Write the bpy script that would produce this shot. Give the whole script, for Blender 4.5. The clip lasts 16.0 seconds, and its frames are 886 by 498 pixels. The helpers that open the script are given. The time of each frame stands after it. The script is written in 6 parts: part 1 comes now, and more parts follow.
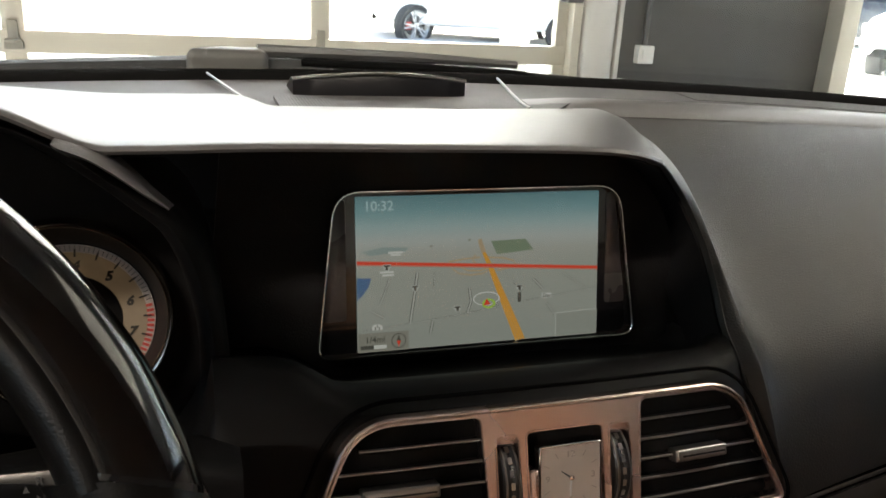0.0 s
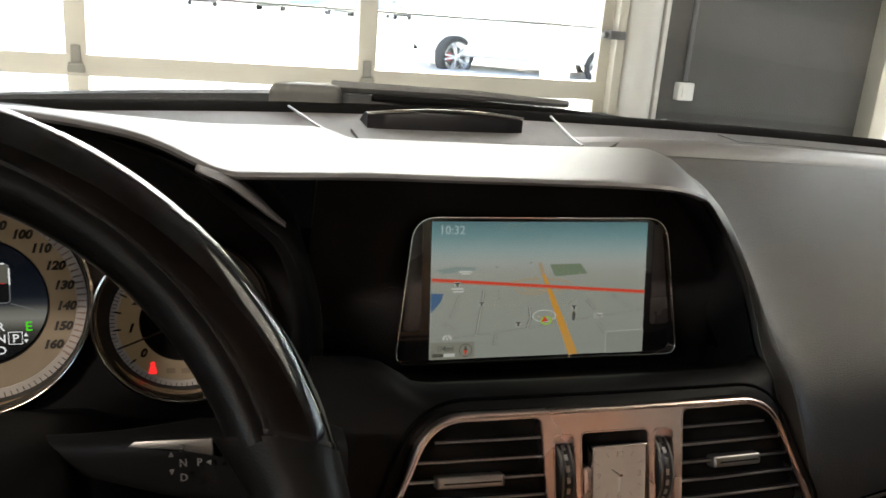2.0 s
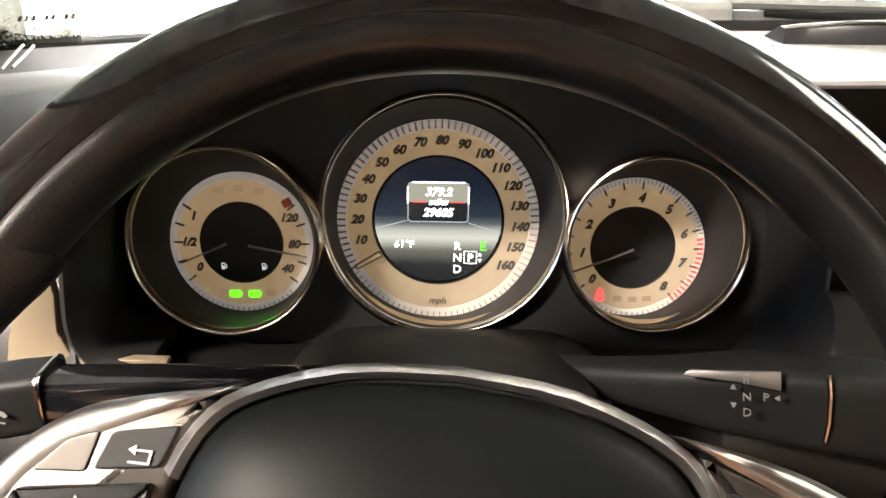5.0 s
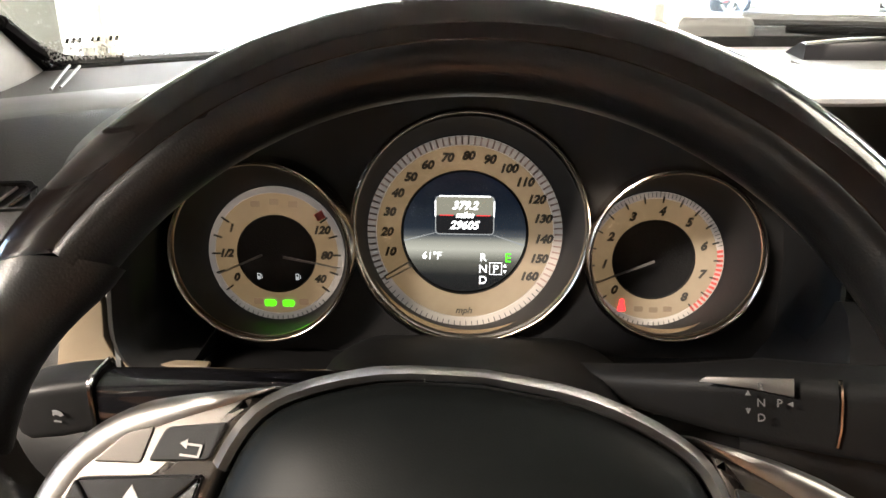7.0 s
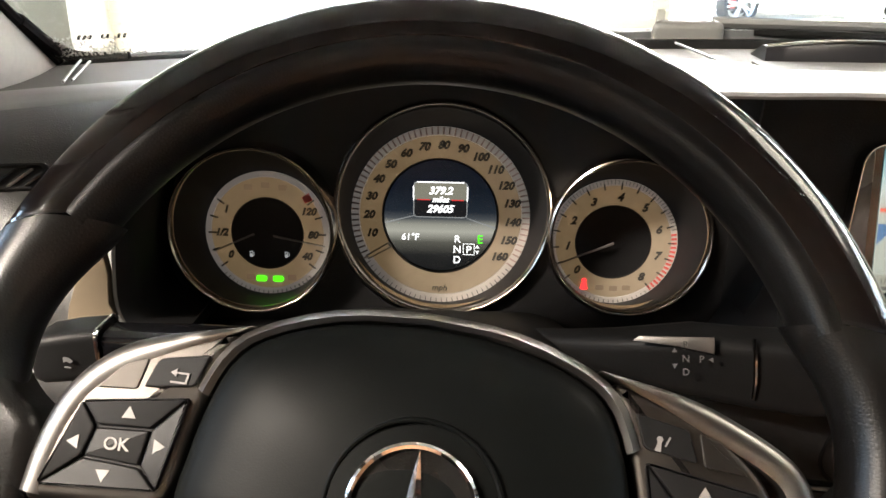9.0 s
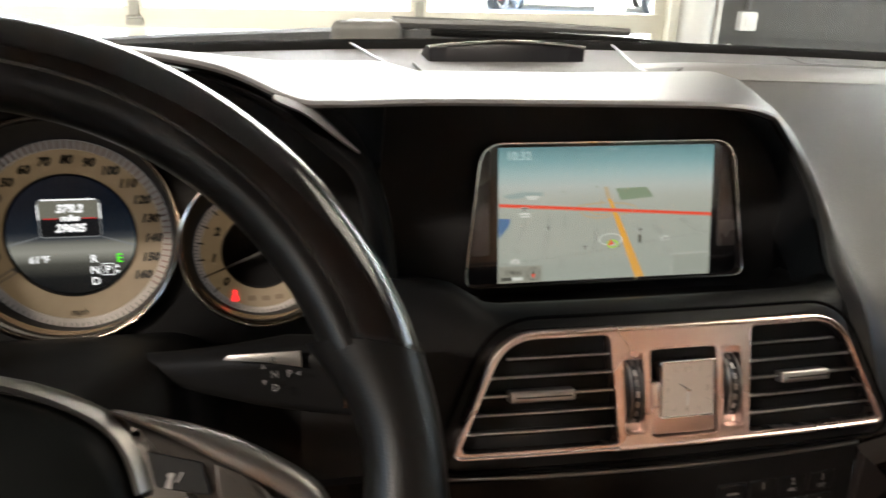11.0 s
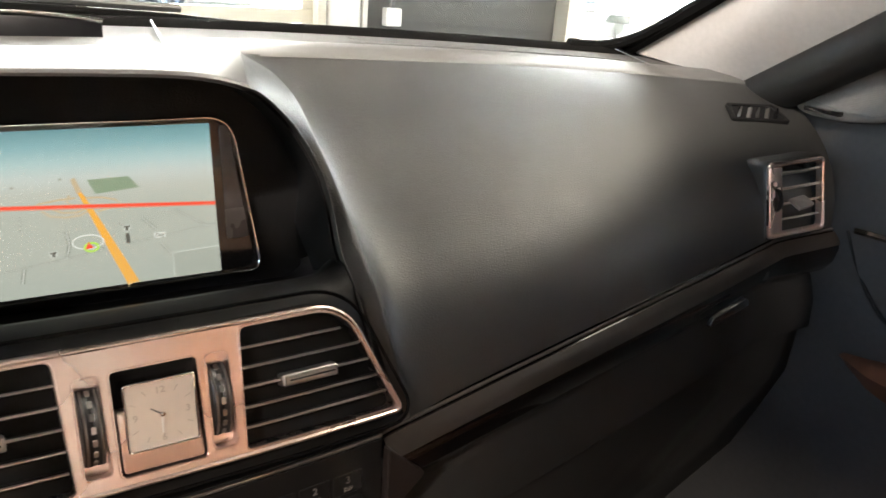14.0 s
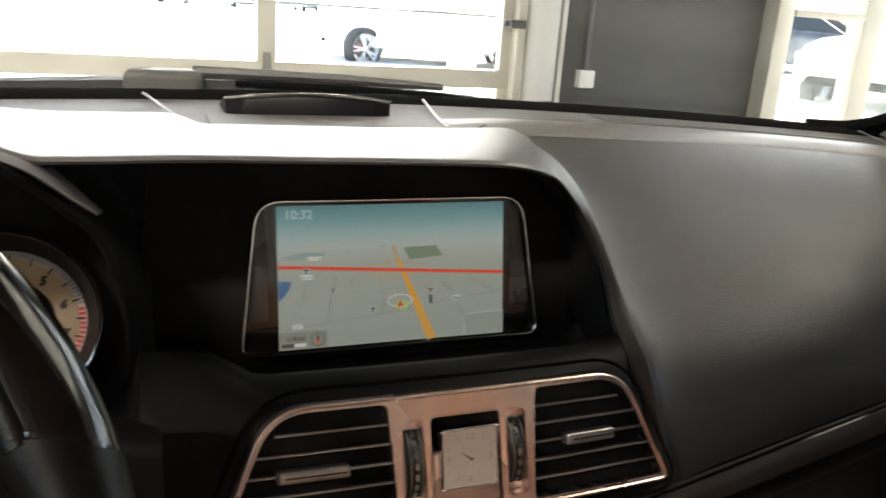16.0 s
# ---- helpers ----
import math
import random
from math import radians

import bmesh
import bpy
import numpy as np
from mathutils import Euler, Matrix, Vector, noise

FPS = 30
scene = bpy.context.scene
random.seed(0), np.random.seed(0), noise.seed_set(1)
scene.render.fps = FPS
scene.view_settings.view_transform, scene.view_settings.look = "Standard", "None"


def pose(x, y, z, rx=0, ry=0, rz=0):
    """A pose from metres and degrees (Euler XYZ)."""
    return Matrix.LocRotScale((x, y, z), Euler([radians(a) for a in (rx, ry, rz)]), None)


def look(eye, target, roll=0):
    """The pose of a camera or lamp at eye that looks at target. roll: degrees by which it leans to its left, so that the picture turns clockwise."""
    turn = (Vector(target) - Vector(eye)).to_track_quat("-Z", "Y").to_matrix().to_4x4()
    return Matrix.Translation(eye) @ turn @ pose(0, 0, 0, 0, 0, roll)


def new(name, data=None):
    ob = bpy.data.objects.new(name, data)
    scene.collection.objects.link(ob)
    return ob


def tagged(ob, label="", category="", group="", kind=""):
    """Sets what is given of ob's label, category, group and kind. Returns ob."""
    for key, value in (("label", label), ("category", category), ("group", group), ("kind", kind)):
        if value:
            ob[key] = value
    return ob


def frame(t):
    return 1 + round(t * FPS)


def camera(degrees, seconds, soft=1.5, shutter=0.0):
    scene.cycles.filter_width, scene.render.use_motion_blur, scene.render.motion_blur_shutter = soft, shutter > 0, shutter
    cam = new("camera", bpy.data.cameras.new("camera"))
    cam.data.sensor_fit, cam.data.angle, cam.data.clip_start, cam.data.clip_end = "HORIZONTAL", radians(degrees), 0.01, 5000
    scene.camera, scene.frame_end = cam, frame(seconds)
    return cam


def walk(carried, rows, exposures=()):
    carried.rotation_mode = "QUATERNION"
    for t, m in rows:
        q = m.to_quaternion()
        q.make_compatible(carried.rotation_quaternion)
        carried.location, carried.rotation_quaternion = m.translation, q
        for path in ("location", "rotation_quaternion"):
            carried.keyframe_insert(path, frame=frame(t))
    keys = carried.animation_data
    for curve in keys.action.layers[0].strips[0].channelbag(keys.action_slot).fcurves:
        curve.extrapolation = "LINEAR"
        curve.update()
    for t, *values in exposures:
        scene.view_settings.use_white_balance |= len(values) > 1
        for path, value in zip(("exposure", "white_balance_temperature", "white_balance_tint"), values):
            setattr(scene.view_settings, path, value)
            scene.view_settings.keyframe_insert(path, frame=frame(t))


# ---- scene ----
cam = camera(57.8, 16.0, shutter=0.5)
PATH = [
    (0, (-0.164, -0.429, 1.073), (0.429, 1.372, 0.437), 3.2),
    (0.5, (-0.177, -0.452, 1.081), (0.41, 1.361, 0.474), 3.6),
    (1, (-0.19, -0.471, 1.085), (0.385, 1.35, 0.49), 4.3),
    (1.5, (-0.199, -0.474, 1.086), (0.345, 1.362, 0.51), 4.6),
    (2, (-0.202, -0.478, 1.085), (0.316, 1.367, 0.512), 4.3),
    (2.5, (-0.226, -0.479, 1.082), (0.219, 1.383, 0.505), 4.2),
    (3, (-0.271, -0.478, 1.079), (-0.015, 1.413, 0.481), 2.9),
    (3.5, (-0.3, -0.457, 1.067), (-0.168, 1.431, 0.422), 1.3),
    (4, (-0.326, -0.445, 1.062), (-0.251, 1.422, 0.348), 1.3),
    (4.5, (-0.34, -0.432, 1.058), (-0.323, 1.429, 0.325), 1.0),
    (6.8, (-0.342, -0.449, 1.064), (-0.435, 1.419, 0.355), -0.0),
    (7, (-0.341, -0.451, 1.065), (-0.436, 1.419, 0.36), 0.0),
    (7.5, (-0.341, -0.469, 1.071), (-0.454, 1.403, 0.376), 0.2),
    (8, (-0.336, -0.486, 1.066), (-0.461, 1.387, 0.374), 0.5),
    (8.2, (-0.33, -0.499, 1.065), (-0.457, 1.373, 0.373), 0.4),
    (10.3, (-0.274, -0.498, 1.084), (-0.155, 1.371, 0.38), 0.7),
    (10.5, (-0.25, -0.499, 1.087), (-0.054, 1.364, 0.384), 0.7),
    (11, (-0.213, -0.492, 1.077), (0.167, 1.339, 0.368), 1.8),
    (11.5, (-0.176, -0.493, 1.072), (0.347, 1.299, 0.353), 2.3),
    (12, (-0.132, -0.484, 1.068), (0.595, 1.235, 0.35), 2.9),
    (12.5, (-0.096, -0.478, 1.065), (0.813, 1.164, 0.372), 3.1),
    (13, (-0.066, -0.474, 1.062), (0.966, 1.102, 0.39), 3.2),
    (13.5, (-0.065, -0.475, 1.056), (1.008, 1.074, 0.385), 3.7),
    (14, (-0.073, -0.472, 1.056), (0.995, 1.079, 0.382), 4.4),
    (14.5, (-0.099, -0.475, 1.069), (0.884, 1.144, 0.428), 4.6),
    (15, (-0.117, -0.477, 1.075), (0.773, 1.211, 0.477), 4.1),
    (15.5, (-0.138, -0.481, 1.082), (0.677, 1.252, 0.503), 4.0),
    (16, (-0.156, -0.478, 1.078), (0.554, 1.301, 0.501), 4.0),
]
EXPOSURES = [(0.0, 2.95), (2.6, 3.2), (3.5, 3.85), (4.1, 5.38), (4.8, 5.42), (6.8, 5.0), (8.2, 4.88), (10.4, 3.85), (12.0, 4.14), (13.0, 4.34), (14.4, 4.35), (15.2, 3.65), (16.0, 3.3)]
walk(cam, [(t, look(eye, target, roll)) for t, eye, target, roll in PATH], exposures=EXPOSURES)

# ---- light ----
world = bpy.data.worlds.new("world")
scene.world = world
world.use_nodes = True
wn = world.node_tree
sky = wn.nodes.new("ShaderNodeTexSky")
sky.sky_type, sky.sun_disc = "NISHITA", False
sky.sun_elevation, sky.sun_rotation = radians(48), radians(25)
sky.air_density, sky.dust_density, sky.ozone_density = 1.0, 5.0, 1.0
wn.links.new(sky.outputs[0], wn.nodes["Background"].inputs[0])
wn.nodes["Background"].inputs[1].default_value = 0.15

sun_data = bpy.data.lights.new("sun", "SUN")
sun_data.energy, sun_data.angle, sun_data.color = 5.0, radians(0.5), (1.0, 0.95, 0.88)
sun = new("sun", sun_data)
sun.matrix_world = pose(0, 0, 30, -42, 0, -25)


def area_lamp(name, m, sx, sy, watts, colour):
    d = bpy.data.lights.new(name, "AREA")
    d.shape, d.size, d.size_y, d.energy, d.color = "RECTANGLE", sx, sy, watts, colour
    o = new(name, d)
    o.matrix_world = m
    return o


# unseen ceiling lamps; the wide one and the last are added fill: place, watts
HALL_LAMPS = ((-2.4, -2.2, 34), (0.2, -3.4, 18), (3.2, 0.4, 6), (-4.2, -3.2, 48))
for lx, ly, watts in HALL_LAMPS:
    area_lamp("ceiling_lamp_light", pose(lx, ly, 3.72), 2.3 if lx == 3.2 else 1.44, 1.8 if lx == 3.2 else 0.3, watts, (1.0, 0.88, 0.75))

# ---- materials ----
def material(name, colour, rough=0.5, metal=0.0, spec=0.5, coat=0.0, grain=0.0, grain_size=400.0, relief="noise", vary=0.12,
             emit=None, strength=0.0, wear=0.08):
    """A node material: base colour that varies at two scales, roughness wear and a fine relief."""
    m = bpy.data.materials.new(name)
    m.use_nodes = True
    nt = m.node_tree
    b = nt.nodes["Principled BSDF"]
    b.inputs["Metallic"].default_value = metal
    b.inputs["Specular IOR Level"].default_value = spec
    b.inputs["Coat Weight"].default_value = coat
    b.inputs["Coat Roughness"].default_value = 0.04
    co = nt.nodes.new("ShaderNodeTexCoord")
    big = nt.nodes.new("ShaderNodeTexNoise")
    big.inputs["Scale"].default_value, big.inputs["Detail"].default_value = 9.0, 4.0
    fine = nt.nodes.new("ShaderNodeTexNoise")
    fine.inputs["Scale"].default_value, fine.inputs["Detail"].default_value = 160.0, 3.0
    for n in (big, fine):
        nt.links.new(co.outputs["Object"], n.inputs["Vector"])
    add = nt.nodes.new("ShaderNodeMath")
    add.operation = "ADD"
    nt.links.new(big.outputs[0], add.inputs[0])
    nt.links.new(fine.outputs[0], add.inputs[1])
    rng = nt.nodes.new("ShaderNodeMapRange")
    rng.inputs[1].default_value, rng.inputs[2].default_value = 0.6, 1.4
    rng.inputs[3].default_value, rng.inputs[4].default_value = 1.0 - vary, 1.0 + vary
    nt.links.new(add.outputs[0], rng.inputs[0])
    mul = nt.nodes.new("ShaderNodeMix")
    mul.data_type, mul.blend_type = "RGBA", "MULTIPLY"
    mul.inputs[0].default_value = 1.0
    mul.inputs[6].default_value = (*colour, 1)
    nt.links.new(rng.outputs[0], mul.inputs[7])
    nt.links.new(mul.outputs[2], b.inputs["Base Color"])
    rr = nt.nodes.new("ShaderNodeMapRange")
    rr.inputs[1].default_value, rr.inputs[2].default_value = 0.3, 0.7
    rr.inputs[3].default_value, rr.inputs[4].default_value = max(0.01, rough - wear), min(1.0, rough + wear)
    nt.links.new(big.outputs[0], rr.inputs[0])
    nt.links.new(rr.outputs[0], b.inputs["Roughness"])
    if grain:
        if relief == "leather":
            tex = nt.nodes.new("ShaderNodeTexVoronoi")
            tex.feature = "DISTANCE_TO_EDGE"
            out = tex.outputs["Distance"]
        else:
            tex = nt.nodes.new("ShaderNodeTexNoise")
            out = tex.outputs[0]
        tex.inputs["Scale"].default_value = grain_size
        nt.links.new(co.outputs["Object"], tex.inputs["Vector"])
        bump = nt.nodes.new("ShaderNodeBump")
        bump.inputs["Strength"].default_value = grain
        bump.inputs["Distance"].default_value = 0.001
        nt.links.new(out, bump.inputs["Height"])
        nt.links.new(bump.outputs[0], b.inputs["Normal"])
    if emit:
        b.inputs["Emission Color"].default_value = (*emit, 1)
        b.inputs["Emission Strength"].default_value = strength
    return m


LAMP = 0.069  # how bright screens and tell-tales are beside daylight


def glow(name, colour, strength=1.0):
    m = bpy.data.materials.new(name)
    m.use_nodes = True
    nt = m.node_tree
    b = nt.nodes["Principled BSDF"]
    b.inputs["Base Color"].default_value = (0.01, 0.01, 0.01, 1)
    b.inputs["Roughness"].default_value = 0.25
    b.inputs["Emission Color"].default_value = (*colour, 1)
    b.inputs["Emission Strength"].default_value = strength * LAMP
    return m


def clear_glass(name, tint, gloss=1.0):
    """Thin pane: clear straight through, mirror-like by its Fresnel reflection."""
    m = bpy.data.materials.new(name)
    m.use_nodes = True
    nt = m.node_tree
    out = nt.nodes["Material Output"]
    nt.nodes.remove(nt.nodes["Principled BSDF"])
    tr = nt.nodes.new("ShaderNodeBsdfTransparent")
    tr.inputs[0].default_value = (*tint, 1)
    gl = nt.nodes.new("ShaderNodeBsdfGlossy")
    gl.inputs["Roughness"].default_value = 0.02
    lw = nt.nodes.new("ShaderNodeLayerWeight")
    lw.inputs[0].default_value = 0.5
    pw = nt.nodes.new("ShaderNodeMath")
    pw.operation = "POWER"
    pw.inputs[1].default_value = 5.0
    nt.links.new(lw.outputs["Facing"], pw.inputs[0])
    sc = nt.nodes.new("ShaderNodeMath")
    sc.operation = "MULTIPLY_ADD"
    sc.inputs[1].default_value, sc.inputs[2].default_value = 0.9 * gloss, 0.035 * gloss
    nt.links.new(pw.outputs[0], sc.inputs[0])
    mx = nt.nodes.new("ShaderNodeMixShader")
    nt.links.new(sc.outputs[0], mx.inputs[0])
    nt.links.new(tr.outputs[0], mx.inputs[1])
    nt.links.new(gl.outputs[0], mx.inputs[2])
    nt.links.new(mx.outputs[0], out.inputs[0])
    return m


def perforated(name, colour, pitch):
    """Grille cloth: rows of small dark holes."""
    m = material(name, colour, 0.6)
    nt = m.node_tree
    b = nt.nodes["Principled BSDF"]
    co = nt.nodes.new("ShaderNodeTexCoord")
    vor = nt.nodes.new("ShaderNodeTexVoronoi")
    vor.inputs["Scale"].default_value, vor.inputs["Randomness"].default_value = pitch, 0.0
    nt.links.new(co.outputs["Object"], vor.inputs["Vector"])
    bump = nt.nodes.new("ShaderNodeBump")
    bump.inputs["Strength"].default_value, bump.inputs["Distance"].default_value = 0.6, 0.001
    nt.links.new(vor.outputs["Distance"], bump.inputs["Height"])
    nt.links.new(bump.outputs[0], b.inputs["Normal"])
    return m


def gradient_glow(name, stops, strength):
    """A lit screen whose colour runs from its lower to its upper edge."""
    m = glow(name, (1, 1, 1), strength)
    nt = m.node_tree
    b = nt.nodes["Principled BSDF"]
    co = nt.nodes.new("ShaderNodeTexCoord")
    sep = nt.nodes.new("ShaderNodeSeparateXYZ")
    ramp = nt.nodes.new("ShaderNodeValToRGB")
    nt.links.new(co.outputs["Generated"], sep.inputs[0])
    nt.links.new(sep.outputs[1], ramp.inputs[0])
    els = ramp.color_ramp.elements
    while len(els) < len(stops):
        els.new(0.5)
    for e, (p, c) in zip(els, stops):
        e.position, e.color = p, (*c, 1)
    nt.links.new(ramp.outputs[0], b.inputs["Emission Color"])
    return m


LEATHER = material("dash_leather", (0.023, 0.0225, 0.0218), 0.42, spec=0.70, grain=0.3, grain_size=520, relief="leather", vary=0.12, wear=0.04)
# the dash leather again, paler to hold the windscreen sheen on upward faces
LIT_LEATHER = material("lit_dash_leather", (0.092, 0.089, 0.087), 0.36, spec=1.0, grain=0.12, grain_size=520, relief="leather", vary=0.12, wear=0.02)
PANEL_GREY = material("defroster_plastic", (0.055, 0.052, 0.05), 0.6, grain=0.4, grain_size=900, vary=0.12)
SPEAKER = perforated("perforated_grille", (0.05, 0.048, 0.046), 420)
PLASTIC = material("black_plastic", (0.0075, 0.0074, 0.0076), 0.5, spec=0.2, grain=0.1, grain_size=1300, relief="leather", vary=0.15)
BLACK = material("deep_black_plastic", (0.006, 0.0059, 0.006), 0.55, spec=0.15, grain=0.1, grain_size=900, vary=0.15)
MATT = material("matt_black_plastic", (0.008, 0.0078, 0.0083), 0.55, spec=0.2, grain=0.2, grain_size=900, vary=0.15)
PIANO = material("gloss_black", (0.006, 0.006, 0.007), 0.1, coat=0.6, vary=0.2, wear=0.04)
WOOD = material("black_stained_wood", (0.0055, 0.0038, 0.0032), 0.16, spec=0.12, coat=0.72, vary=0.25, wear=0.05)
DARK_GREY = material("dark_grey_plastic", (0.052, 0.051, 0.052), 0.55, spec=0.35, grain=0.25, grain_size=700, relief="leather", vary=0.15)
RIM_LEATHER = material("wheel_leather", (0.0052, 0.0048, 0.0045), 0.30, spec=0.27, grain=0.12, grain_size=650, relief="leather", vary=0.15)
# satin metal with the warm reflection of the tan seats in its base colour
TAN_TINTED_METAL = material("tan_reflection_metal", (0.80, 0.650, 0.600), 0.27, metal=1.0, grain=0.05, grain_size=1500, vary=0.05)
AIRBAG = material("airbag_skin", (0.0036, 0.0041, 0.0040), 0.45, spec=0.06, grain=0.06, grain_size=1600, vary=0.1)
SPOKE_METAL = material("dark_satin_metal", (0.072, 0.066, 0.060), 0.42, metal=1.0, grain=0.05, grain_size=1500, vary=0.06)
SATIN = material("satin_aluminium", (0.30, 0.285, 0.27), 0.38, metal=1.0, grain=0.05, grain_size=1500, vary=0.05)
BROW = material("dark_polished_metal", (0.21, 0.20, 0.19), 0.34, metal=1.0, vary=0.06)
HINGE = material("door_hinge_steel", (0.24, 0.23, 0.20), 0.45, metal=0.3, vary=0.12)
CHROME = material("chrome", (0.78, 0.77, 0.75), 0.09, metal=1.0, vary=0.04, wear=0.04)
RUBBER = material("black_rubber", (0.004, 0.004, 0.004), 0.9, spec=0.05, vary=0.2)
SEAL = material("seal_and_shade_rubber", (0.010, 0.0095, 0.0092), 0.75, spec=0.3, vary=0.2)
PILLAR = material("pillar_fabric", (0.42, 0.405, 0.395), 0.85, grain=0.5, grain_size=1300, vary=0.08)
HEADLINER = material("headliner_fabric", (0.24, 0.23, 0.22), 0.9, grain=0.4, grain_size=900, vary=0.08)
TAN = material("tan_leather", (0.42, 0.22, 0.12), 0.5, grain=0.25, grain_size=400, relief="leather", vary=0.12)
BROWN = material("brown_leather", (0.11, 0.048, 0.03), 0.5, grain=0.3, grain_size=520, relief="leather", vary=0.18)
GLASS = clear_glass("windscreen_glass", (0.93, 0.95, 0.94), 1.5)
PANE = clear_glass("door_glass", (0.95, 0.97, 0.96))
DIAL = material("dial_champagne", (0.25, 0.208, 0.158), 0.42, metal=0.25, vary=0.07, emit=(0.30, 0.205, 0.105), strength=0.018)
DIAL_RIM = material("dial_white_edge", (0.33, 0.30, 0.27), 0.4, vary=0.05, emit=(0.42, 0.38, 0.35), strength=0.010)
TICK = material("tick_print", (0.22, 0.15, 0.13), 0.6)
DIAL_CHROME = material("bronze_chrome", (0.50, 0.42, 0.35), 0.2, metal=1.0, vary=0.06, wear=0.05)
NEEDLE = material("needle_grey", (0.20, 0.195, 0.185), 0.4)
INK = material("dark_print", (0.03, 0.028, 0.026), 0.6)
RED_INK = material("red_print", (0.42, 0.06, 0.05), 0.5)
TRIM_GLARE = material("trim_glare_cream", (0.14, 0.112, 0.078), 0.4, spec=0.4, vary=0.06)
SLAT_EDGE = material("slat_edge_metal", (0.52, 0.50, 0.49), 0.34, metal=1.0, vary=0.05)
SLAT_GREY = material("slat_grey", (0.30, 0.27, 0.245), 0.4)
WHEEL_GREY = material("wheel_grey", (0.022, 0.021, 0.021), 0.32, metal=0.2)
CLOCK_FACE = material("clock_face", (0.62, 0.56, 0.50), 0.4, metal=0.3, vary=0.04)
CAR_WHITE = material("white_car_paint", (0.8, 0.8, 0.79), 0.25, coat=0.8, vary=0.03)
CAR_SILVER = material("silver_car_paint", (0.45, 0.46, 0.48), 0.3, metal=0.5, coat=0.7, vary=0.05)
CAR_BLUE = material("blue_car_paint", (0.03, 0.034, 0.045), 0.28, coat=0.8, vary=0.05)
CAR_RED = material("red_car_paint", (0.45, 0.03, 0.03), 0.28, coat=0.8, vary=0.05)
TYRE = material("tyre_rubber", (0.045, 0.045, 0.045), 0.8, vary=0.2)
CAR_GLASS = material("dark_car_glass", (0.02, 0.025, 0.03), 0.06, vary=0.1)
WALL_GREY = material("grey_wall_paint", (0.058, 0.058, 0.0545), 0.7, grain=0.2, grain_size=60, vary=0.1)
WALL_LIGHT = material("light_wall_paint", (0.5, 0.49, 0.46), 0.8, grain=0.2, grain_size=60, vary=0.06)
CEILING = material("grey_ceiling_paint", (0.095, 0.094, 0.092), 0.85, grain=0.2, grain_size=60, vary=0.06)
COLUMN = material("column_paint", (0.56, 0.55, 0.52), 0.5, grain=0.15, grain_size=90, vary=0.07)
ALU = material("door_aluminium", (0.52, 0.49, 0.42), 0.5, metal=0.35, grain=0.1, grain_size=200, vary=0.08)
FLOOR = material("polished_concrete", (0.26, 0.255, 0.25), 0.35, vary=0.18)
ASPHALT = material("yard_concrete", (0.55, 0.54, 0.52), 0.85, grain=0.5, grain_size=90, vary=0.15)
FACADE = material("far_facade", (0.75, 0.75, 0.73), 0.8, vary=0.1)
STEEL = material("dark_steel", (0.12, 0.12, 0.12), 0.45, metal=0.7, vary=0.15)
SWITCH = material("white_switch_plastic", (0.72, 0.72, 0.7), 0.45, vary=0.05)

# ---- helpers for building ----
WM = {}


def thing(name, m, label, category, group="", kind=""):
    o = new(name)
    o.empty_display_size = 0.02
    o.matrix_world = m
    WM[o] = m.copy()
    return tagged(o, label, category, group, kind)


def finish(bm, name, mat, sharp=38):
    bmesh.ops.recalc_face_normals(bm, faces=bm.faces)
    for f in bm.faces:
        f.smooth = True
    for e in bm.edges:
        if len(e.link_faces) == 2 and e.calc_face_angle(0) > radians(sharp):
            e.smooth = False
    me = bpy.data.meshes.new(name)
    bm.to_mesh(me)
    bm.free()
    me.materials.append(mat)
    return me


def part(name, bm, mat, parent, label="", local=False, sharp=38):
    """Link a bmesh as one mesh object under a thing or part; its points are in the world unless local."""
    if not local:
        bm.transform(WM[parent].inverted())
    o = new(name, finish(bm, name, mat, sharp))
    o.parent = parent
    WM[o] = WM[parent]
    if label:
        o["label"] = label
    return o


def solo(name, bm, mat, label, category, kind="", group=""):
    """A thing that is a single mesh; its origin goes to the middle of its foot."""
    lo = [min(v.co[i] for v in bm.verts) for i in range(3)]
    hi = [max(v.co[i] for v in bm.verts) for i in range(3)]
    base = Vector(((lo[0] + hi[0]) / 2, (lo[1] + hi[1]) / 2, lo[2]))
    bm.transform(Matrix.Translation(-base))
    o = new(name, finish(bm, name, mat))
    o.matrix_world = Matrix.Translation(base)
    WM[o] = o.matrix_world.copy()
    return tagged(o, label, category, group, kind)


def spline(pts, n):
    """n points along a Catmull-Rom curve through pts, evenly by parameter."""
    p = [Vector(q) for q in pts]
    p = [p[0] * 2 - p[1]] + p + [p[-1] * 2 - p[-2]]
    out = []
    for i in range(n):
        s = i / (n - 1) * (len(p) - 3)
        k = min(int(s), len(p) - 4)
        t = s - k
        a, b, c, d = p[k:k + 4]
        out.append(0.5 * ((2 * b) + (c - a) * t + (2 * a - 5 * b + 4 * c - d) * t * t + (3 * b - a - 3 * c + d) * t ** 3))
    return out


def loft(rows, thick=0.0, close_u=False, close_v=False, cap=False):
    bm = bmesh.new()
    g = [[bm.verts.new(p) for p in r] for r in rows]
    nu, nv = len(g), len(g[0])
    for i in range(nu if close_u else nu - 1):
        for j in range(nv if close_v else nv - 1):
            q = [g[i][j], g[(i + 1) % nu][j], g[(i + 1) % nu][(j + 1) % nv], g[i][(j + 1) % nv]]
            try:
                bm.faces.new(q)
            except ValueError:
                pass
    if cap:
        bm.faces.new(g[0][::-1])
        bm.faces.new(g[-1])
    if thick:
        thicken(bm, g, thick, close_u, close_v)
    return bm


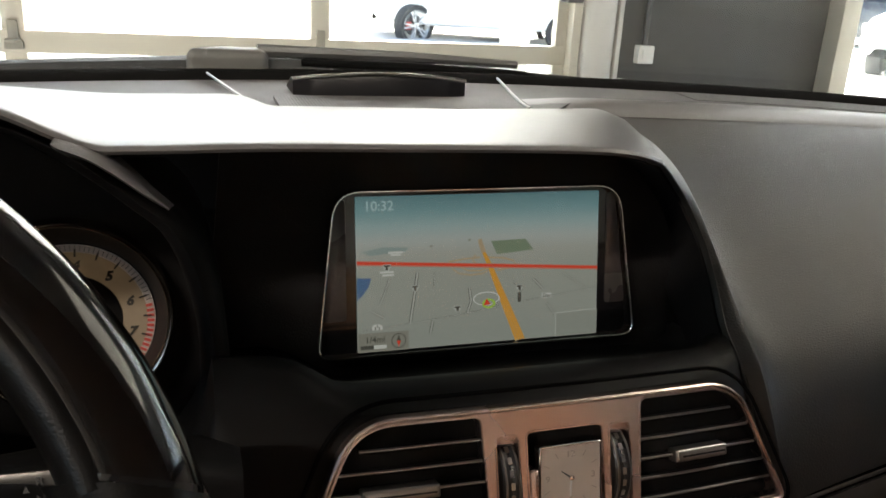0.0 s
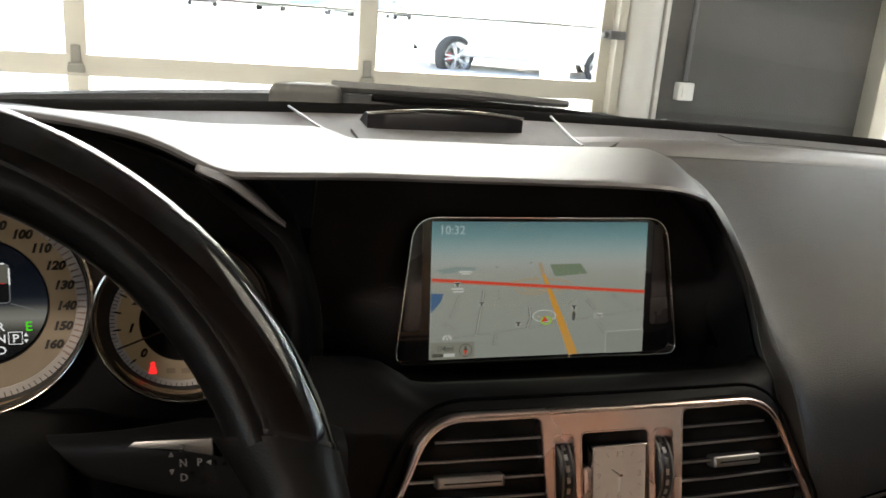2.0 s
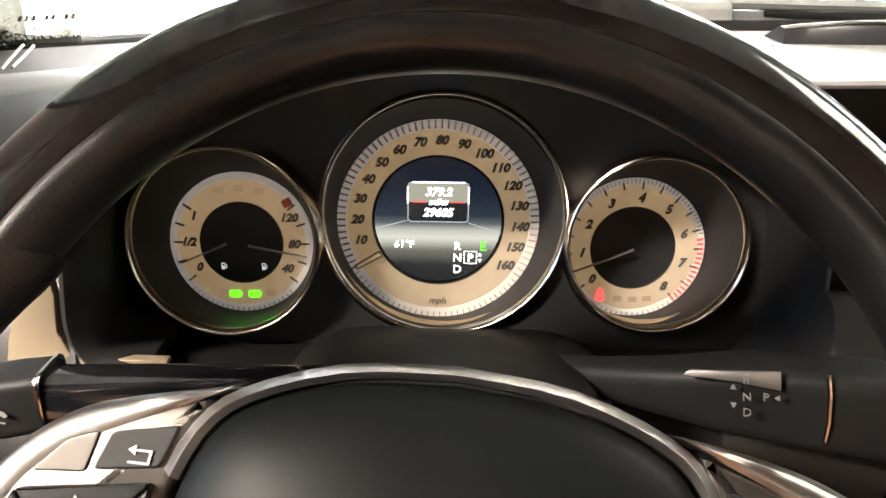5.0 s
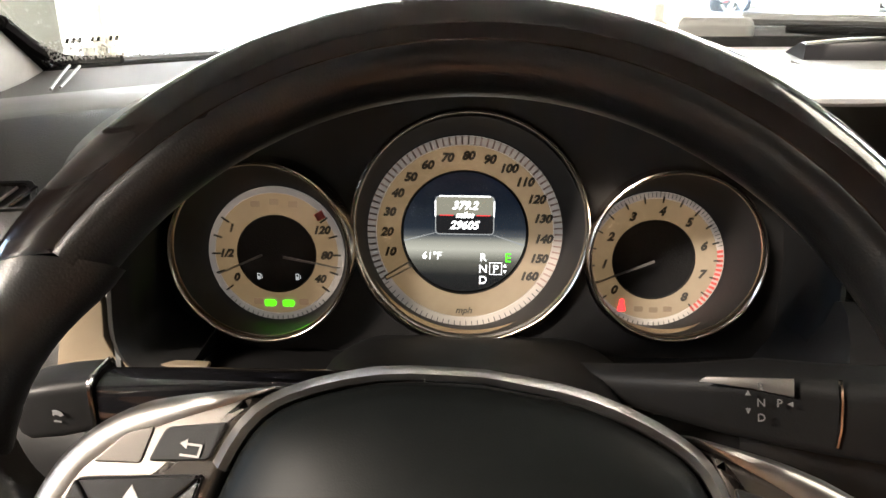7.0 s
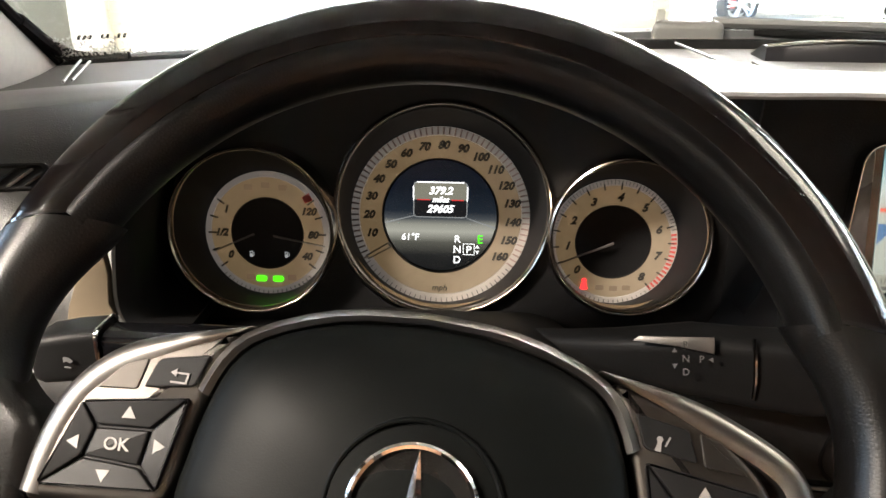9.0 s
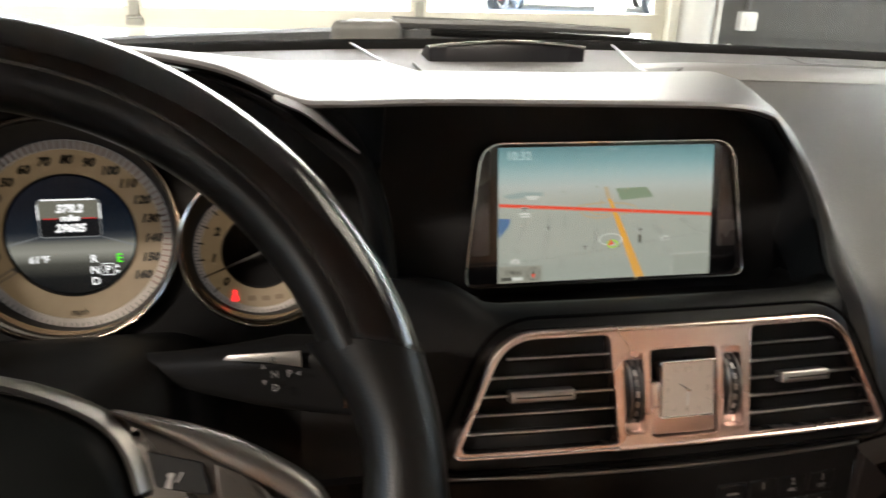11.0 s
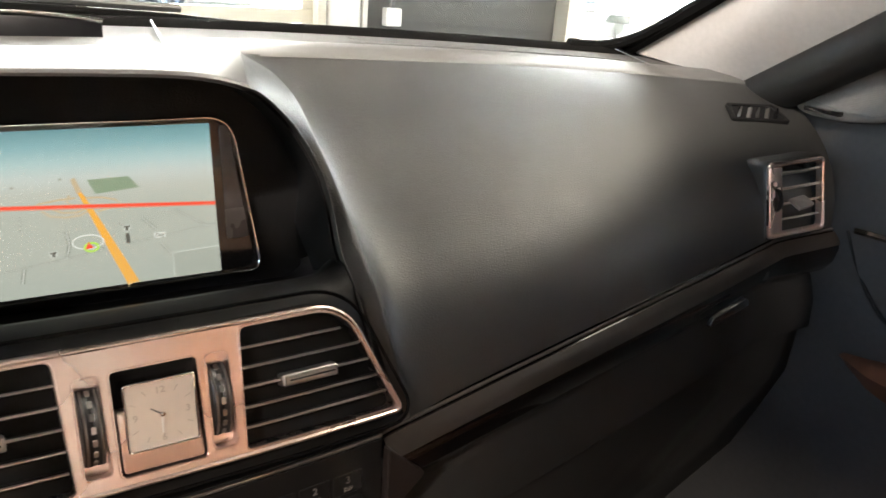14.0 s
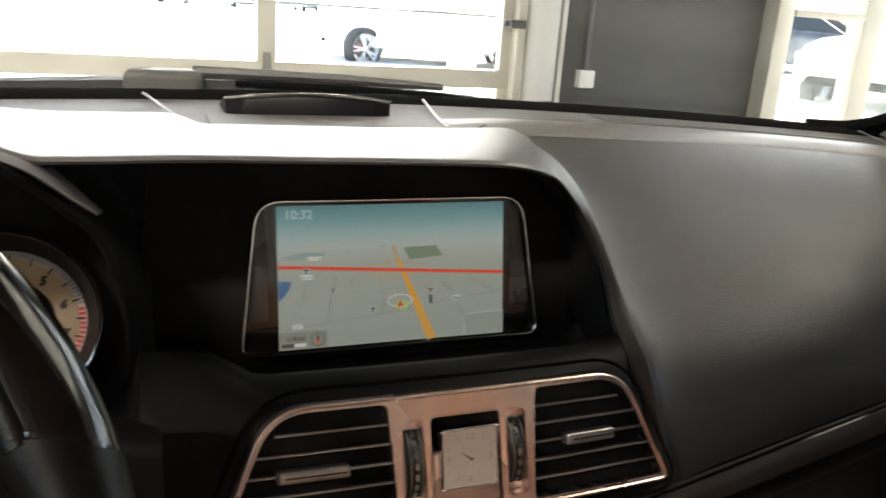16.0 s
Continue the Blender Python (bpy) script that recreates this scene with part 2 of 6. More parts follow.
def thicken(bm, g, thick, close_u, close_v):
    """Back a sheet with a second skin on the side away from the seats."""
    bm.normal_update()
    eye = Vector((-0.1, -0.6, 1.02))
    side = sum(f.normal.dot(eye - f.calc_center_median()) * f.calc_area() for f in bm.faces)
    k = -thick if side > 0 else thick
    nu, nv = len(g), len(g[0])
    back = [[bm.verts.new(v.co + v.normal * k) for v in r] for r in g]
    for i in range(nu if close_u else nu - 1):
        for j in range(nv if close_v else nv - 1):
            bm.faces.new([back[i][j], back[i][(j + 1) % nv], back[(i + 1) % nu][(j + 1) % nv], back[(i + 1) % nu][j]])
    if not close_u:
        for i, turn in ((0, 1), (nu - 1, -1)):
            for j in range(nv if close_v else nv - 1):
                bm.faces.new([g[i][j], g[i][(j + 1) % nv], back[i][(j + 1) % nv], back[i][j]][::turn])
    if not close_v:
        for j, turn in ((0, -1), (nv - 1, 1)):
            for i in range(nu if close_u else nu - 1):
                bm.faces.new([g[i][j], g[(i + 1) % nu][j], back[(i + 1) % nu][j], back[i][j]][::turn])


def box(x0, x1, y0, y1, z0, z1, bevel=0.0, seg=2):
    bm = bmesh.new()
    bmesh.ops.create_cube(bm, size=1.0)
    bm.transform(Matrix.Translation(((x0 + x1) / 2, (y0 + y1) / 2, (z0 + z1) / 2)) @ Matrix.Diagonal((x1 - x0, y1 - y0, z1 - z0, 1)))
    if bevel:
        bmesh.ops.bevel(bm, geom=bm.edges[:], offset=bevel, segments=seg, affect="EDGES", profile=0.6)
    return bm


def rounded(pts, radius, n=5):
    """A closed outline with rounded corners; radius is one number or one for each corner."""
    out, m = [], len(pts)
    for i in range(m):
        p, a, b = (Vector(pts[k % m]) for k in (i, i - 1, i + 1))
        r = radius[i] if isinstance(radius, (list, tuple)) else radius
        d1, d2 = (a - p), (b - p)
        r1, r2 = min(r, d1.length * 0.49), min(r, d2.length * 0.49)
        s, e = p + d1.normalized() * r1, p + d2.normalized() * r2
        for k in range(n + 1):
            t = k / n
            out.append(s * (1 - t) ** 2 + p * 2 * t * (1 - t) + e * t * t)
    return out


def inset(outline, d):
    """The outline (2D, counter-clockwise) moved inwards by d."""
    out, m = [], len(outline)
    for i in range(m):
        a, p, b = (Vector(outline[k % m]).to_2d() for k in (i - 1, i, i + 1))
        e1, e2 = (p - a), (b - p)
        e1 = e1.normalized() if e1.length > 1e-9 else e2.normalized()
        e2 = e2.normalized() if e2.length > 1e-9 else e1
        n = Vector((-e1.y - e2.y, e1.x + e2.x))
        n = n.normalized() if n.length > 1e-9 else Vector((-e1.y, e1.x))
        out.append(p + n * d)
    return out


def ccw(outline):
    a = sum(outline[i - 1][0] * outline[i][1] - outline[i][0] * outline[i - 1][1] for i in range(len(outline)))
    return list(outline) if a > 0 else list(outline)[::-1]


def slab(outline, z0, z1, bevel=0.0, steps=3):
    """A plate of the 2D outline from z0 to z1 with a rounded upper edge."""
    o = ccw(outline)
    rows = [[(p[0], p[1], z0) for p in o]]
    if bevel:
        for k in range(steps + 1):
            a = math.pi / 2 * k / steps
            rows.append([(p[0], p[1], z1 - bevel + bevel * math.sin(a)) for p in inset(o, bevel * (1 - math.cos(a)))])
    else:
        rows.append([(p[0], p[1], z1) for p in o])
    return loft(rows, close_v=True, cap=True)


def frame_slab(outer, inner, z0, z1, bevel=0.0008):
    """A flat frame between two outlines with the same number of points."""
    o, i = ccw(outer), ccw(inner)
    rows = [[(p[0], p[1], z0) for p in o], [(p[0], p[1], z1 - bevel) for p in o],
            [(p[0], p[1], z1) for p in inset(o, bevel)], [(p[0], p[1], z1) for p in inset(i, -bevel)],
            [(p[0], p[1], z1 - bevel) for p in i], [(p[0], p[1], z0) for p in i]]
    return loft(rows, close_u=True, close_v=True)


def lathe(profile, n=64):
    """Turn a profile of (radius, height) round the local z axis."""
    rows = []
    for k in range(n):
        a = 2 * math.pi * k / n
        rows.append([(r * math.cos(a), r * math.sin(a), h) for r, h in profile])
    return loft(rows, close_u=True)


def tube(path, radius, n=10, squash=1.0):
    """A round bar along a path; radius is one number or one for each point."""
    p = [Vector(q) for q in path]
    rows = []
    for i, q in enumerate(p):
        d = (p[min(i + 1, len(p) - 1)] - p[max(i - 1, 0)]).normalized()
        up = Vector((0, 0, 1)) if abs(d.z) < 0.9 else Vector((0, 1, 0))
        s = d.cross(up).normalized()
        u = s.cross(d)
        r = radius[i] if isinstance(radius, (list, tuple)) else radius
        rows.append([q + s * r * math.cos(2 * math.pi * k / n) + u * r * squash * math.sin(2 * math.pi * k / n) for k in range(n)])
    return loft(rows, close_v=True, cap=True)


def join(*bms):
    """One bmesh of several."""
    out = bmesh.new()
    for b in bms:
        me = bpy.data.meshes.new("tmp")
        b.to_mesh(me)
        b.free()
        out.from_mesh(me)
        bpy.data.meshes.remove(me)
    return out


def moved(bm, m):
    bm.transform(m)
    return bm


def lettering(body, size, m=Matrix(), shear=0.0, thick=0.00012, align="CENTER", weight=0.012):
    """Words as a bmesh in the built-in font, in the plane of m."""
    c = bpy.data.curves.new("words", "FONT")
    c.body, c.size, c.shear, c.extrude, c.offset = body, size, shear, thick, size * weight
    c.align_x, c.align_y, c.resolution_u = align, "CENTER", 3
    o = bpy.data.objects.new("words", c)
    me = bpy.data.meshes.new_from_object(o)
    bm = bmesh.new()
    bm.from_mesh(me)
    bpy.data.objects.remove(o)
    bpy.data.curves.remove(c)
    bpy.data.meshes.remove(me)
    bm.transform(m)
    return bm


def at2(x, y, z=0.0, turn=0.0):
    return pose(x, y, z, 0, 0, turn)


def bar2(x0, y0, x1, y1, w0, w1, z0, z1):
    """A flat straight strip that widens from w0 to w1."""
    d = Vector((x1 - x0, y1 - y0)).normalized()
    n = Vector((-d.y, d.x))
    a, b = Vector((x0, y0)), Vector((x1, y1))
    return slab([a - n * w0 / 2, b - n * w1 / 2, b + n * w1 / 2, a + n * w0 / 2], z0, z1)

# ---- the hall round the car ----
GROUND = 0.13
tagged(solo("floor", box(-7.2, 7.2, -9.2, 3.42, 0.0, GROUND), FLOOR, "grey polished concrete floor of the car hall", "floor", "structure"), kind="structure")
solo("ground", box(-160, 160, -120, 160, -0.14, GROUND - 0.01), ASPHALT, "pale sunlit concrete yard outside the hall", "ground", "structure")
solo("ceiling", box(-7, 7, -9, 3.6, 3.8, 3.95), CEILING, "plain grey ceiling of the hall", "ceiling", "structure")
solo("wall_south", box(-7, 7, -9.2, -9, GROUND, 3.8), WALL_LIGHT, "plain light wall at the back of the hall", "wall", "structure")
solo("wall_west", join(box(-7.2, -7, -9, 3.6, 3.5, 3.8), box(-7.2, -7, -9, -5.4, GROUND, 3.5), box(-7.2, -7, 2.9, 3.6, GROUND, 3.5)), WALL_LIGHT, "light side wall of the hall above its windows", "wall", "structure")
solo("wall_east", join(box(7, 7.2, -9, 3.6, 3.5, 3.8), box(7, 7.2, -9, -1.4, GROUND, 3.5), box(7, 7.2, 2.9, 3.6, GROUND, 3.5)), WALL_LIGHT, "light side wall of the hall round its added window", "wall", "structure")
# unseen glazing added to light the dash from the right, sized by its sheen
shop = thing("added_window_1", pose(7.1, 0.6, GROUND), "unseen aluminium-framed window added for daylight from the right", "window", kind="structure")
for k in range(3, 6):
    part("mullion", box(7.04, 7.12, -7.4 + 2.0 * k - 0.03, -7.4 + 2.0 * k + 0.03, GROUND, 3.5, 0.004), ALU, shop)
for k in range(3, 5):
    o = part("pane", box(7.075, 7.085, -7.37 + 2.0 * k, -5.43 + 2.0 * k, GROUND, 3.5), PANE, shop)
    o.visible_shadow = False
# unseen glazing added to bring daylight to the left of the dash
shop = thing("added_window_2", pose(-7.1, -1.3, GROUND), "unseen aluminium-framed window added for daylight from the left", "window", kind="structure")
for k in range(5):
    part("mullion", box(-7.12, -7.04, -5.4 + 2.07 * k - 0.03, -5.4 + 2.07 * k + 0.03, GROUND, 3.5, 0.004), ALU, shop)
for k in range(4):
    o = part("pane", box(-7.085, -7.075, -5.37 + 2.07 * k, -3.36 + 2.07 * k, GROUND, 3.5), PANE, shop)
    o.visible_shadow = False
DOOR_Y = 3.3
solo("wall_lintel", box(-2.29, 2.0, DOOR_Y, DOOR_Y + 0.25, 3.0, 3.8), WALL_LIGHT, "wall above the glazed sectional door", "wall", "structure")
solo("wall_north", box(-7, -2.29, DOOR_Y, DOOR_Y + 0.25, GROUND, 3.8), material("olive_wall_paint", (0.12, 0.12, 0.10), 0.7, grain=0.2, grain_size=60, vary=0.15), "olive-grey painted wall beside the glazed door", "wall", "structure")
solo("wall_grey", box(1.88, 2.79, DOOR_Y, DOOR_Y + 0.25, GROUND, 3.8), WALL_GREY, "dark grey painted wall pier beside the door", "wall", "structure")
solo("wall_grey_return", box(2.79, 3.30, DOOR_Y + 0.071, DOOR_Y + 0.33, GROUND, 3.8), WALL_GREY, "dark grey wall set back beside the glass door", "wall", "structure")
solo("wall_over_door", box(3.2, 7, DOOR_Y, DOOR_Y + 0.25, 3.55, 3.8), WALL_LIGHT, "wall above the glass side doors", "wall", "structure")

# round column with its flat casing strip
col = thing("column", pose(1.78, DOOR_Y - 0.02, GROUND), "pale grey round column beside the sectional door", "column", kind="structure")
part("shaft", lathe([(0.0, 0.0), (0.102, 0.0), (0.102, 3.67), (0.0, 3.67)], 40), COLUMN, col, local=True)
part("casing", moved(box(0.1, 0.125, -0.06, 0.02, 0, 3.67, 0.004), Matrix()), COLUMN, col, local=True)

# switch box with its conduit
sw = thing("wall_switch", pose(2.075, DOOR_Y, 0.72), "white square switch box on the grey wall", "switch")
part("switch_box", box(-0.045, 0.045, -0.05, 0, 0, 0.09, 0.006), SWITCH, sw, local=True)
part("rocker", box(-0.024, 0.024, -0.056, -0.05, 0.02, 0.07, 0.002), SWITCH, sw, local=True)
part("conduit", tube([(0.0, -0.02, 0.09), (0.0, -0.02, 1.2), (0.0, -0.02, 3.0)], 0.014, 10), STEEL, sw, "dark conduit pipe", local=True)

# sectional door: bottom rail rows, mullions, panes
door = thing("door_1", pose(-0.2, DOOR_Y, GROUND), "glazed aluminium sectional garage door, closed", "garage door", kind="structure")
MULL = (-2.055, -0.816, 0.422, 1.62)
ROWS_Z = (0.175, 0.745, 1.36, 1.98, 2.6)
for zr in ROWS_Z:
    part("rail", box(-2.10, 1.66, DOOR_Y - 0.03, DOOR_Y + 0.03, zr - 0.045, zr + 0.045, 0.004), ALU, door)
for k in range(4):
    w = 0.042 if k < 3 else 0.045
    for za, zb in zip(ROWS_Z[:-1], ROWS_Z[1:]):
        part("mullion", box(MULL[k] - w, MULL[k] + w, DOOR_Y - 0.026, DOOR_Y + 0.026, za + 0.045, zb - 0.045, 0.004), ALU, door)
for k in range(3):
    for za, zb in zip(ROWS_Z[:-1], ROWS_Z[1:]):
        o = part("pane", box(MULL[k] + 0.042, MULL[k + 1] - 0.042, DOOR_Y - 0.004, DOOR_Y + 0.004, za + 0.045, zb - 0.045), PANE, door)
        o.visible_shadow = False
for k in range(1, 3):
    b = join(box(MULL[k] - 0.035, MULL[k] + 0.035, DOOR_Y - 0.05, DOOR_Y - 0.03, 0.715, 0.745, 0.004),
             box(MULL[k] - 0.02, MULL[k] + 0.02, DOOR_Y - 0.046, DOOR_Y - 0.026, 0.745, 0.83, 0.006),
             tube([(MULL[k] - 0.03, DOOR_Y - 0.05, 0.75), (MULL[k] + 0.03, DOOR_Y - 0.05, 0.75)], 0.008, 8))
    part("hinge", b, HINGE, door, "grey steel door hinge")
part("brace_rod", tube([(-2.05, DOOR_Y + 0.06, 1.05), (-0.8, DOOR_Y + 0.06, 1.05), (1.6, DOOR_Y + 0.06, 1.05)], 0.006, 8), STEEL, door, "thin dark bracing rod")
part("track", box(1.63, 1.675, DOOR_Y - 0.09, DOOR_Y + 0.0, GROUND, 2.9, 0.004), ALU, door, "vertical door track")
part("track", box(-2.125, -2.103, DOOR_Y - 0.09, DOOR_Y + 0.0, GROUND, 2.9, 0.004), ALU, door, "vertical door track")
part("post", box(-2.285, -2.185, DOOR_Y - 0.06, DOOR_Y + 0.03, GROUND, 3.0, 0.006), COLUMN, door, "pale door post")
for z in (0.62, 1.02, 1.7):
    part("bracket", join(box(1.58, 1.66, DOOR_Y - 0.12, DOOR_Y - 0.04, z - 0.02, z + 0.02, 0.004),
                         tube([(1.56, DOOR_Y - 0.08, z), (1.66, DOOR_Y - 0.08, z)], 0.016, 10)), STEEL, door, "roller bracket")
    part("bracket", join(box(-2.16, -2.08, DOOR_Y - 0.12, DOOR_Y - 0.04, z - 0.02, z + 0.02, 0.004),
                         tube([(-2.16, DOOR_Y - 0.08, z), (-2.06, DOOR_Y - 0.08, z)], 0.016, 10)), HINGE, door, "roller bracket")

# glass side doors
gd = thing("door_2", pose(4.2, DOOR_Y, GROUND), "cream-framed glass entrance doors beside the grey wall", "glass door", kind="structure")
for x0, x1 in ((3.255, 3.37), (3.9, 4.05), (4.9, 5.02), (6.8, 7.0)):
    part("jamb", box(x0, x1, DOOR_Y - 0.05, DOOR_Y + 0.07, GROUND, 3.55, 0.006), ALU, gd)
part("seal", box(3.37, 3.385, DOOR_Y - 0.03, DOOR_Y + 0.03, GROUND, 3.55), RUBBER, gd)
for x0, x1 in ((3.385, 3.9), (4.05, 4.9), (5.02, 6.8)):
    o = part("pane", box(x0, x1, DOOR_Y - 0.005, DOOR_Y + 0.005, 0.23, 3.55), PANE, gd)
    o.visible_shadow = False
    part("rail", box(x0, x1, DOOR_Y - 0.03, DOOR_Y + 0.03, GROUND, 0.23, 0.004), ALU, gd)
    part("transom", box(x0, x1, DOOR_Y - 0.03, DOOR_Y + 0.03, 2.5, 2.58, 0.004), ALU, gd)
    part("push_bar", box(x0, x1, DOOR_Y - 0.05, DOOR_Y - 0.02, 1.16, 1.2, 0.006), ALU, gd)

# housings of the unseen hall lamps
for lx, ly, watts in HALL_LAMPS:
    lamp = thing("ceiling_light", pose(lx, ly, 3.8), "unseen wide warm-white panel lamp added for the passenger face's sheen" if lx == 3.2 else "unseen slim warm-white strip lamp on the hall ceiling", "ceiling light", group="hall ceiling lights")
    part("housing", box(-1.18, 1.18, -0.93, 0.93, -0.06, 0.0, 0.005) if lx == 3.2 else box(-0.74, 0.74, -0.16, 0.16, -0.06, 0.0, 0.005), ALU, lamp, local=True)


# ---- parked cars in the yard ----
def parked_car(name, m, paint, label, length=4.6, high=1.45, spokes=5, belt=0.0, steer=0.0):
    """A saloon whose length runs along local x, its near side at local -y."""
    c = thing(name, m, label, "car", group="cars parked in the yard")
    L, W = length / 2, 0.9
    sect = [(-L, 0.55, 0.78, 0.86), (-L * 0.94, 0.35, 0.95, 0.9), (-L * 0.6, 0.22, 1.0, 0.98), (-L * 0.2, 0.2, 1.0, 1.0),
            (L * 0.25, 0.2, 0.98, 1.0), (L * 0.7, 0.22, 0.9, 0.98), (L * 0.93, 0.3, 0.78, 0.9), (L, 0.45, 0.65, 0.82)]
    rows = []
    for x, zb, zt, w in sect:
        o = rounded([(-W * w, zb), (W * w, zb), (W * w * 0.99, (zb + zt) / 2), (W * w * 0.9, zt + belt), (-W * w * 0.9, zt + belt), (-W * w * 0.99, (zb + zt) / 2)], 0.07, 4)
        rows.append([m @ Vector((x, p[0], p[1])) for p in o])
    part("body", loft(rows, close_v=True, cap=True), paint, c)
    rows = []
    for x, zt, w in ((-L * 0.78, 0.98, 0.8), (-L * 0.45, high - 0.03, 0.68), (-L * 0.1, high, 0.7), (L * 0.12, high - 0.04, 0.68), (L * 0.45, 0.95, 0.84)):
        o = rounded([(-W * 0.88, 0.9 + belt), (W * 0.88, 0.9 + belt), (W * w, zt + belt), (-W * w, zt + belt)], 0.08, 4)
        rows.append([m @ Vector((x, p[0], p[1])) for p in o])
    part("cabin", loft(rows, close_v=True, cap=True), CAR_GLASS, c, "dark glazed cabin")
    rows = []
    for x, zt, w in ((-L * 0.47, high - 0.045, 0.66), (-L * 0.1, high + 0.006, 0.69), (L * 0.13, high - 0.035, 0.66)):
        rows.append([m @ Vector((x, W * w * k, zt + belt - 0.02 * k * k)) for k in (-1, -0.5, 0, 0.5, 1)])
    part("roof", loft(rows, 0.02), paint, c)
    for x in (-L * 0.62, L * 0.62):
        for side in (-1, 1):
            p = m @ Vector((x, side * W * (1.02 if steer and x > 0 else 0.9), 0))
            yaw = math.degrees(m.to_euler().z)
            wm = Matrix.Translation((p.x, p.y, 0)) @ pose(0, 0, 0, 0, 0, yaw + (steer if x > 0 else 0))
            r = 0.34
            mm = wm @ pose(0, 0, r - 0.02, 90 if side < 0 else -90, 0, 0)
            tyre = part("wheel", moved(lathe([(r * 0.76, -0.1), (r * 0.95, -0.11), (r, -0.08), (r, 0.08), (r * 0.95, 0.11), (r * 0.76, 0.1)], 40), mm), TYRE, c)
            b = [lathe([(r * 0.7, 0.06), (r * 0.79, 0.1), (r * 0.79, -0.08), (r * 0.7, -0.06)], 40), lathe([(0.0, 0.085), (0.06, 0.085), (0.06, 0.04), (0.0, 0.04)], 20)]
            for k in range(spokes):
                for off in (-9, 9):
                    b.append(moved(bar2(0.04, 0.0, r * 0.73, 0.0, 0.022, 0.03, 0.045, 0.085), pose(0, 0, 0, 0, 0, 360 * k / spokes + off)))
            part("rim", moved(join(*b), mm), CAR_SILVER, tyre)
            part("brake_disc", moved(lathe([(0.0, 0.01), (r * 0.5, 0.01), (r * 0.5, 0.03), (0.0, 0.03)], 24), mm), STEEL, tyre)
            part("brake_caliper", moved(box(r * 0.22, r * 0.52, -r * 0.2, r * 0.2, 0.02, 0.05, 0.01), mm), RED_INK, tyre)
    part("grille", moved(slab(rounded([(-0.42, 0.46), (0.42, 0.46), (0.46, 0.66), (-0.46, 0.66)], 0.05, 4), 0.0, 0.05, 0.015), m @ Matrix(((0, 0, 1, L * 0.965), (1, 0, 0, 0), (0, 1, 0, 0), (0, 0, 0, 1)))), RUBBER, c, "dark radiator grille")
    part("bumper_intake", moved(slab(rounded([(-0.62, 0.26), (0.62, 0.26), (0.55, 0.38), (-0.55, 0.38)], 0.04, 4), 0.0, 0.05, 0.015), m @ Matrix(((0, 0, 1, L * 0.95), (1, 0, 0, 0), (0, 1, 0, 0), (0, 0, 0, 1)))), RUBBER, c)
    for side in (-1, 1):
        part("headlight", moved(box(L * 0.9, L * 0.985, side * W * 0.7 - 0.14, side * W * 0.7 + 0.14, 0.58, 0.7, 0.03), m), SWITCH, c)
        part("tail_light", moved(box(-L * 0.99, -L * 0.92, side * W * 0.68 - 0.14, side * W * 0.68 + 0.14, 0.7, 0.84, 0.03), m), RED_INK, c)
    return c


YARD = GROUND - 0.01
parked_car("parked_car", pose(4.98, 13.37, YARD, 0, 0, 162), CAR_WHITE, "white van with turned front wheels in the sunny yard", length=4.1, belt=0.42, steer=38)
for k in range(13):
    parked_car("parked_car", pose(-34 + k * 4.6, 58 + 0.5 * (k % 3), YARD, 0, 0, 84 + 3 * (k % 4)), CAR_SILVER if k % 3 == 1 else CAR_WHITE,
               "pale car in a row parked far across the yard")
parked_car("parked_car", pose(11.0, 8.5, YARD, 0, 0, 195), CAR_WHITE, "white saloon parked outside the glass doors")
parked_car("parked_car", pose(14.9, 15.2, YARD, 0, 0, -48), CAR_BLUE, "dark blue car parked behind the white saloon")
parked_car("parked_car", pose(22.5, 22.0, YARD, 0, 0, -30), CAR_RED, "red car parked at the far side of the yard")

post = thing("canopy_post", pose(2.48, 6.0, YARD), "pale round steel post of the yard canopy", "post")
part("shaft", lathe([(0.0, 0.0), (0.125, 0.0), (0.125, 4.2), (0.0, 4.2)], 32), COLUMN, post, local=True)
part("base_plate", box(-0.2, 0.2, -0.2, 0.2, 0.0, 0.03, 0.006), STEEL, post, local=True)
hall = thing("far_building", pose(0, 92, YARD), "long low pale building across the yard", "building")
part("wall", box(-90, 90, 92, 104, YARD, 6.0), FACADE, hall)
part("roof", box(-91, 91, 91.4, 105, 6.0, 6.4, 0.05), COLUMN, hall)

# ---- the cabin shell ----
solo("cabin_floor", box(-0.74, 0.74, -2.2, 0.62, GROUND, 0.3, 0.01), MATT, "black carpeted floor of the car cabin", "car floor", "structure")
solo("cabin_rear", box(-0.74, 0.74, -2.26, -2.2, GROUND, 0.98), TAN, "tan leather rear wall of the car cabin", "car wall", "structure")
solo("cabin_bulkhead", box(-0.74, 0.74, 0.5, 0.6, 0.3, 0.93), MATT, "black bulkhead behind the dashboard", "car wall", "structure")
rows = []
for y, z in ((-0.36, 1.318), (-0.5, 1.35), (-0.9, 1.375), (-1.4, 1.36), (-1.75, 1.30)):
    rows.append([(x, y, z - 0.09 * (x / 0.6) ** 4 * 0.6) for x in (-0.6, -0.5, -0.35, -0.15, 0, 0.15, 0.35, 0.5, 0.6)])
solo("headliner", loft(rows, 0.03), HEADLINER, "pale grey fabric headliner of the car", "headliner", "structure")
for s in (-1, 1):
    solo("rear_pillar", tube(spline([(s * 0.60, -1.5, 1.29), (s * 0.66, -1.85, 1.14), (s * 0.70, -2.2, 0.95)], 8), 0.055, 10), PILLAR, "grey fabric rear roof pillar", "pillar", "structure")


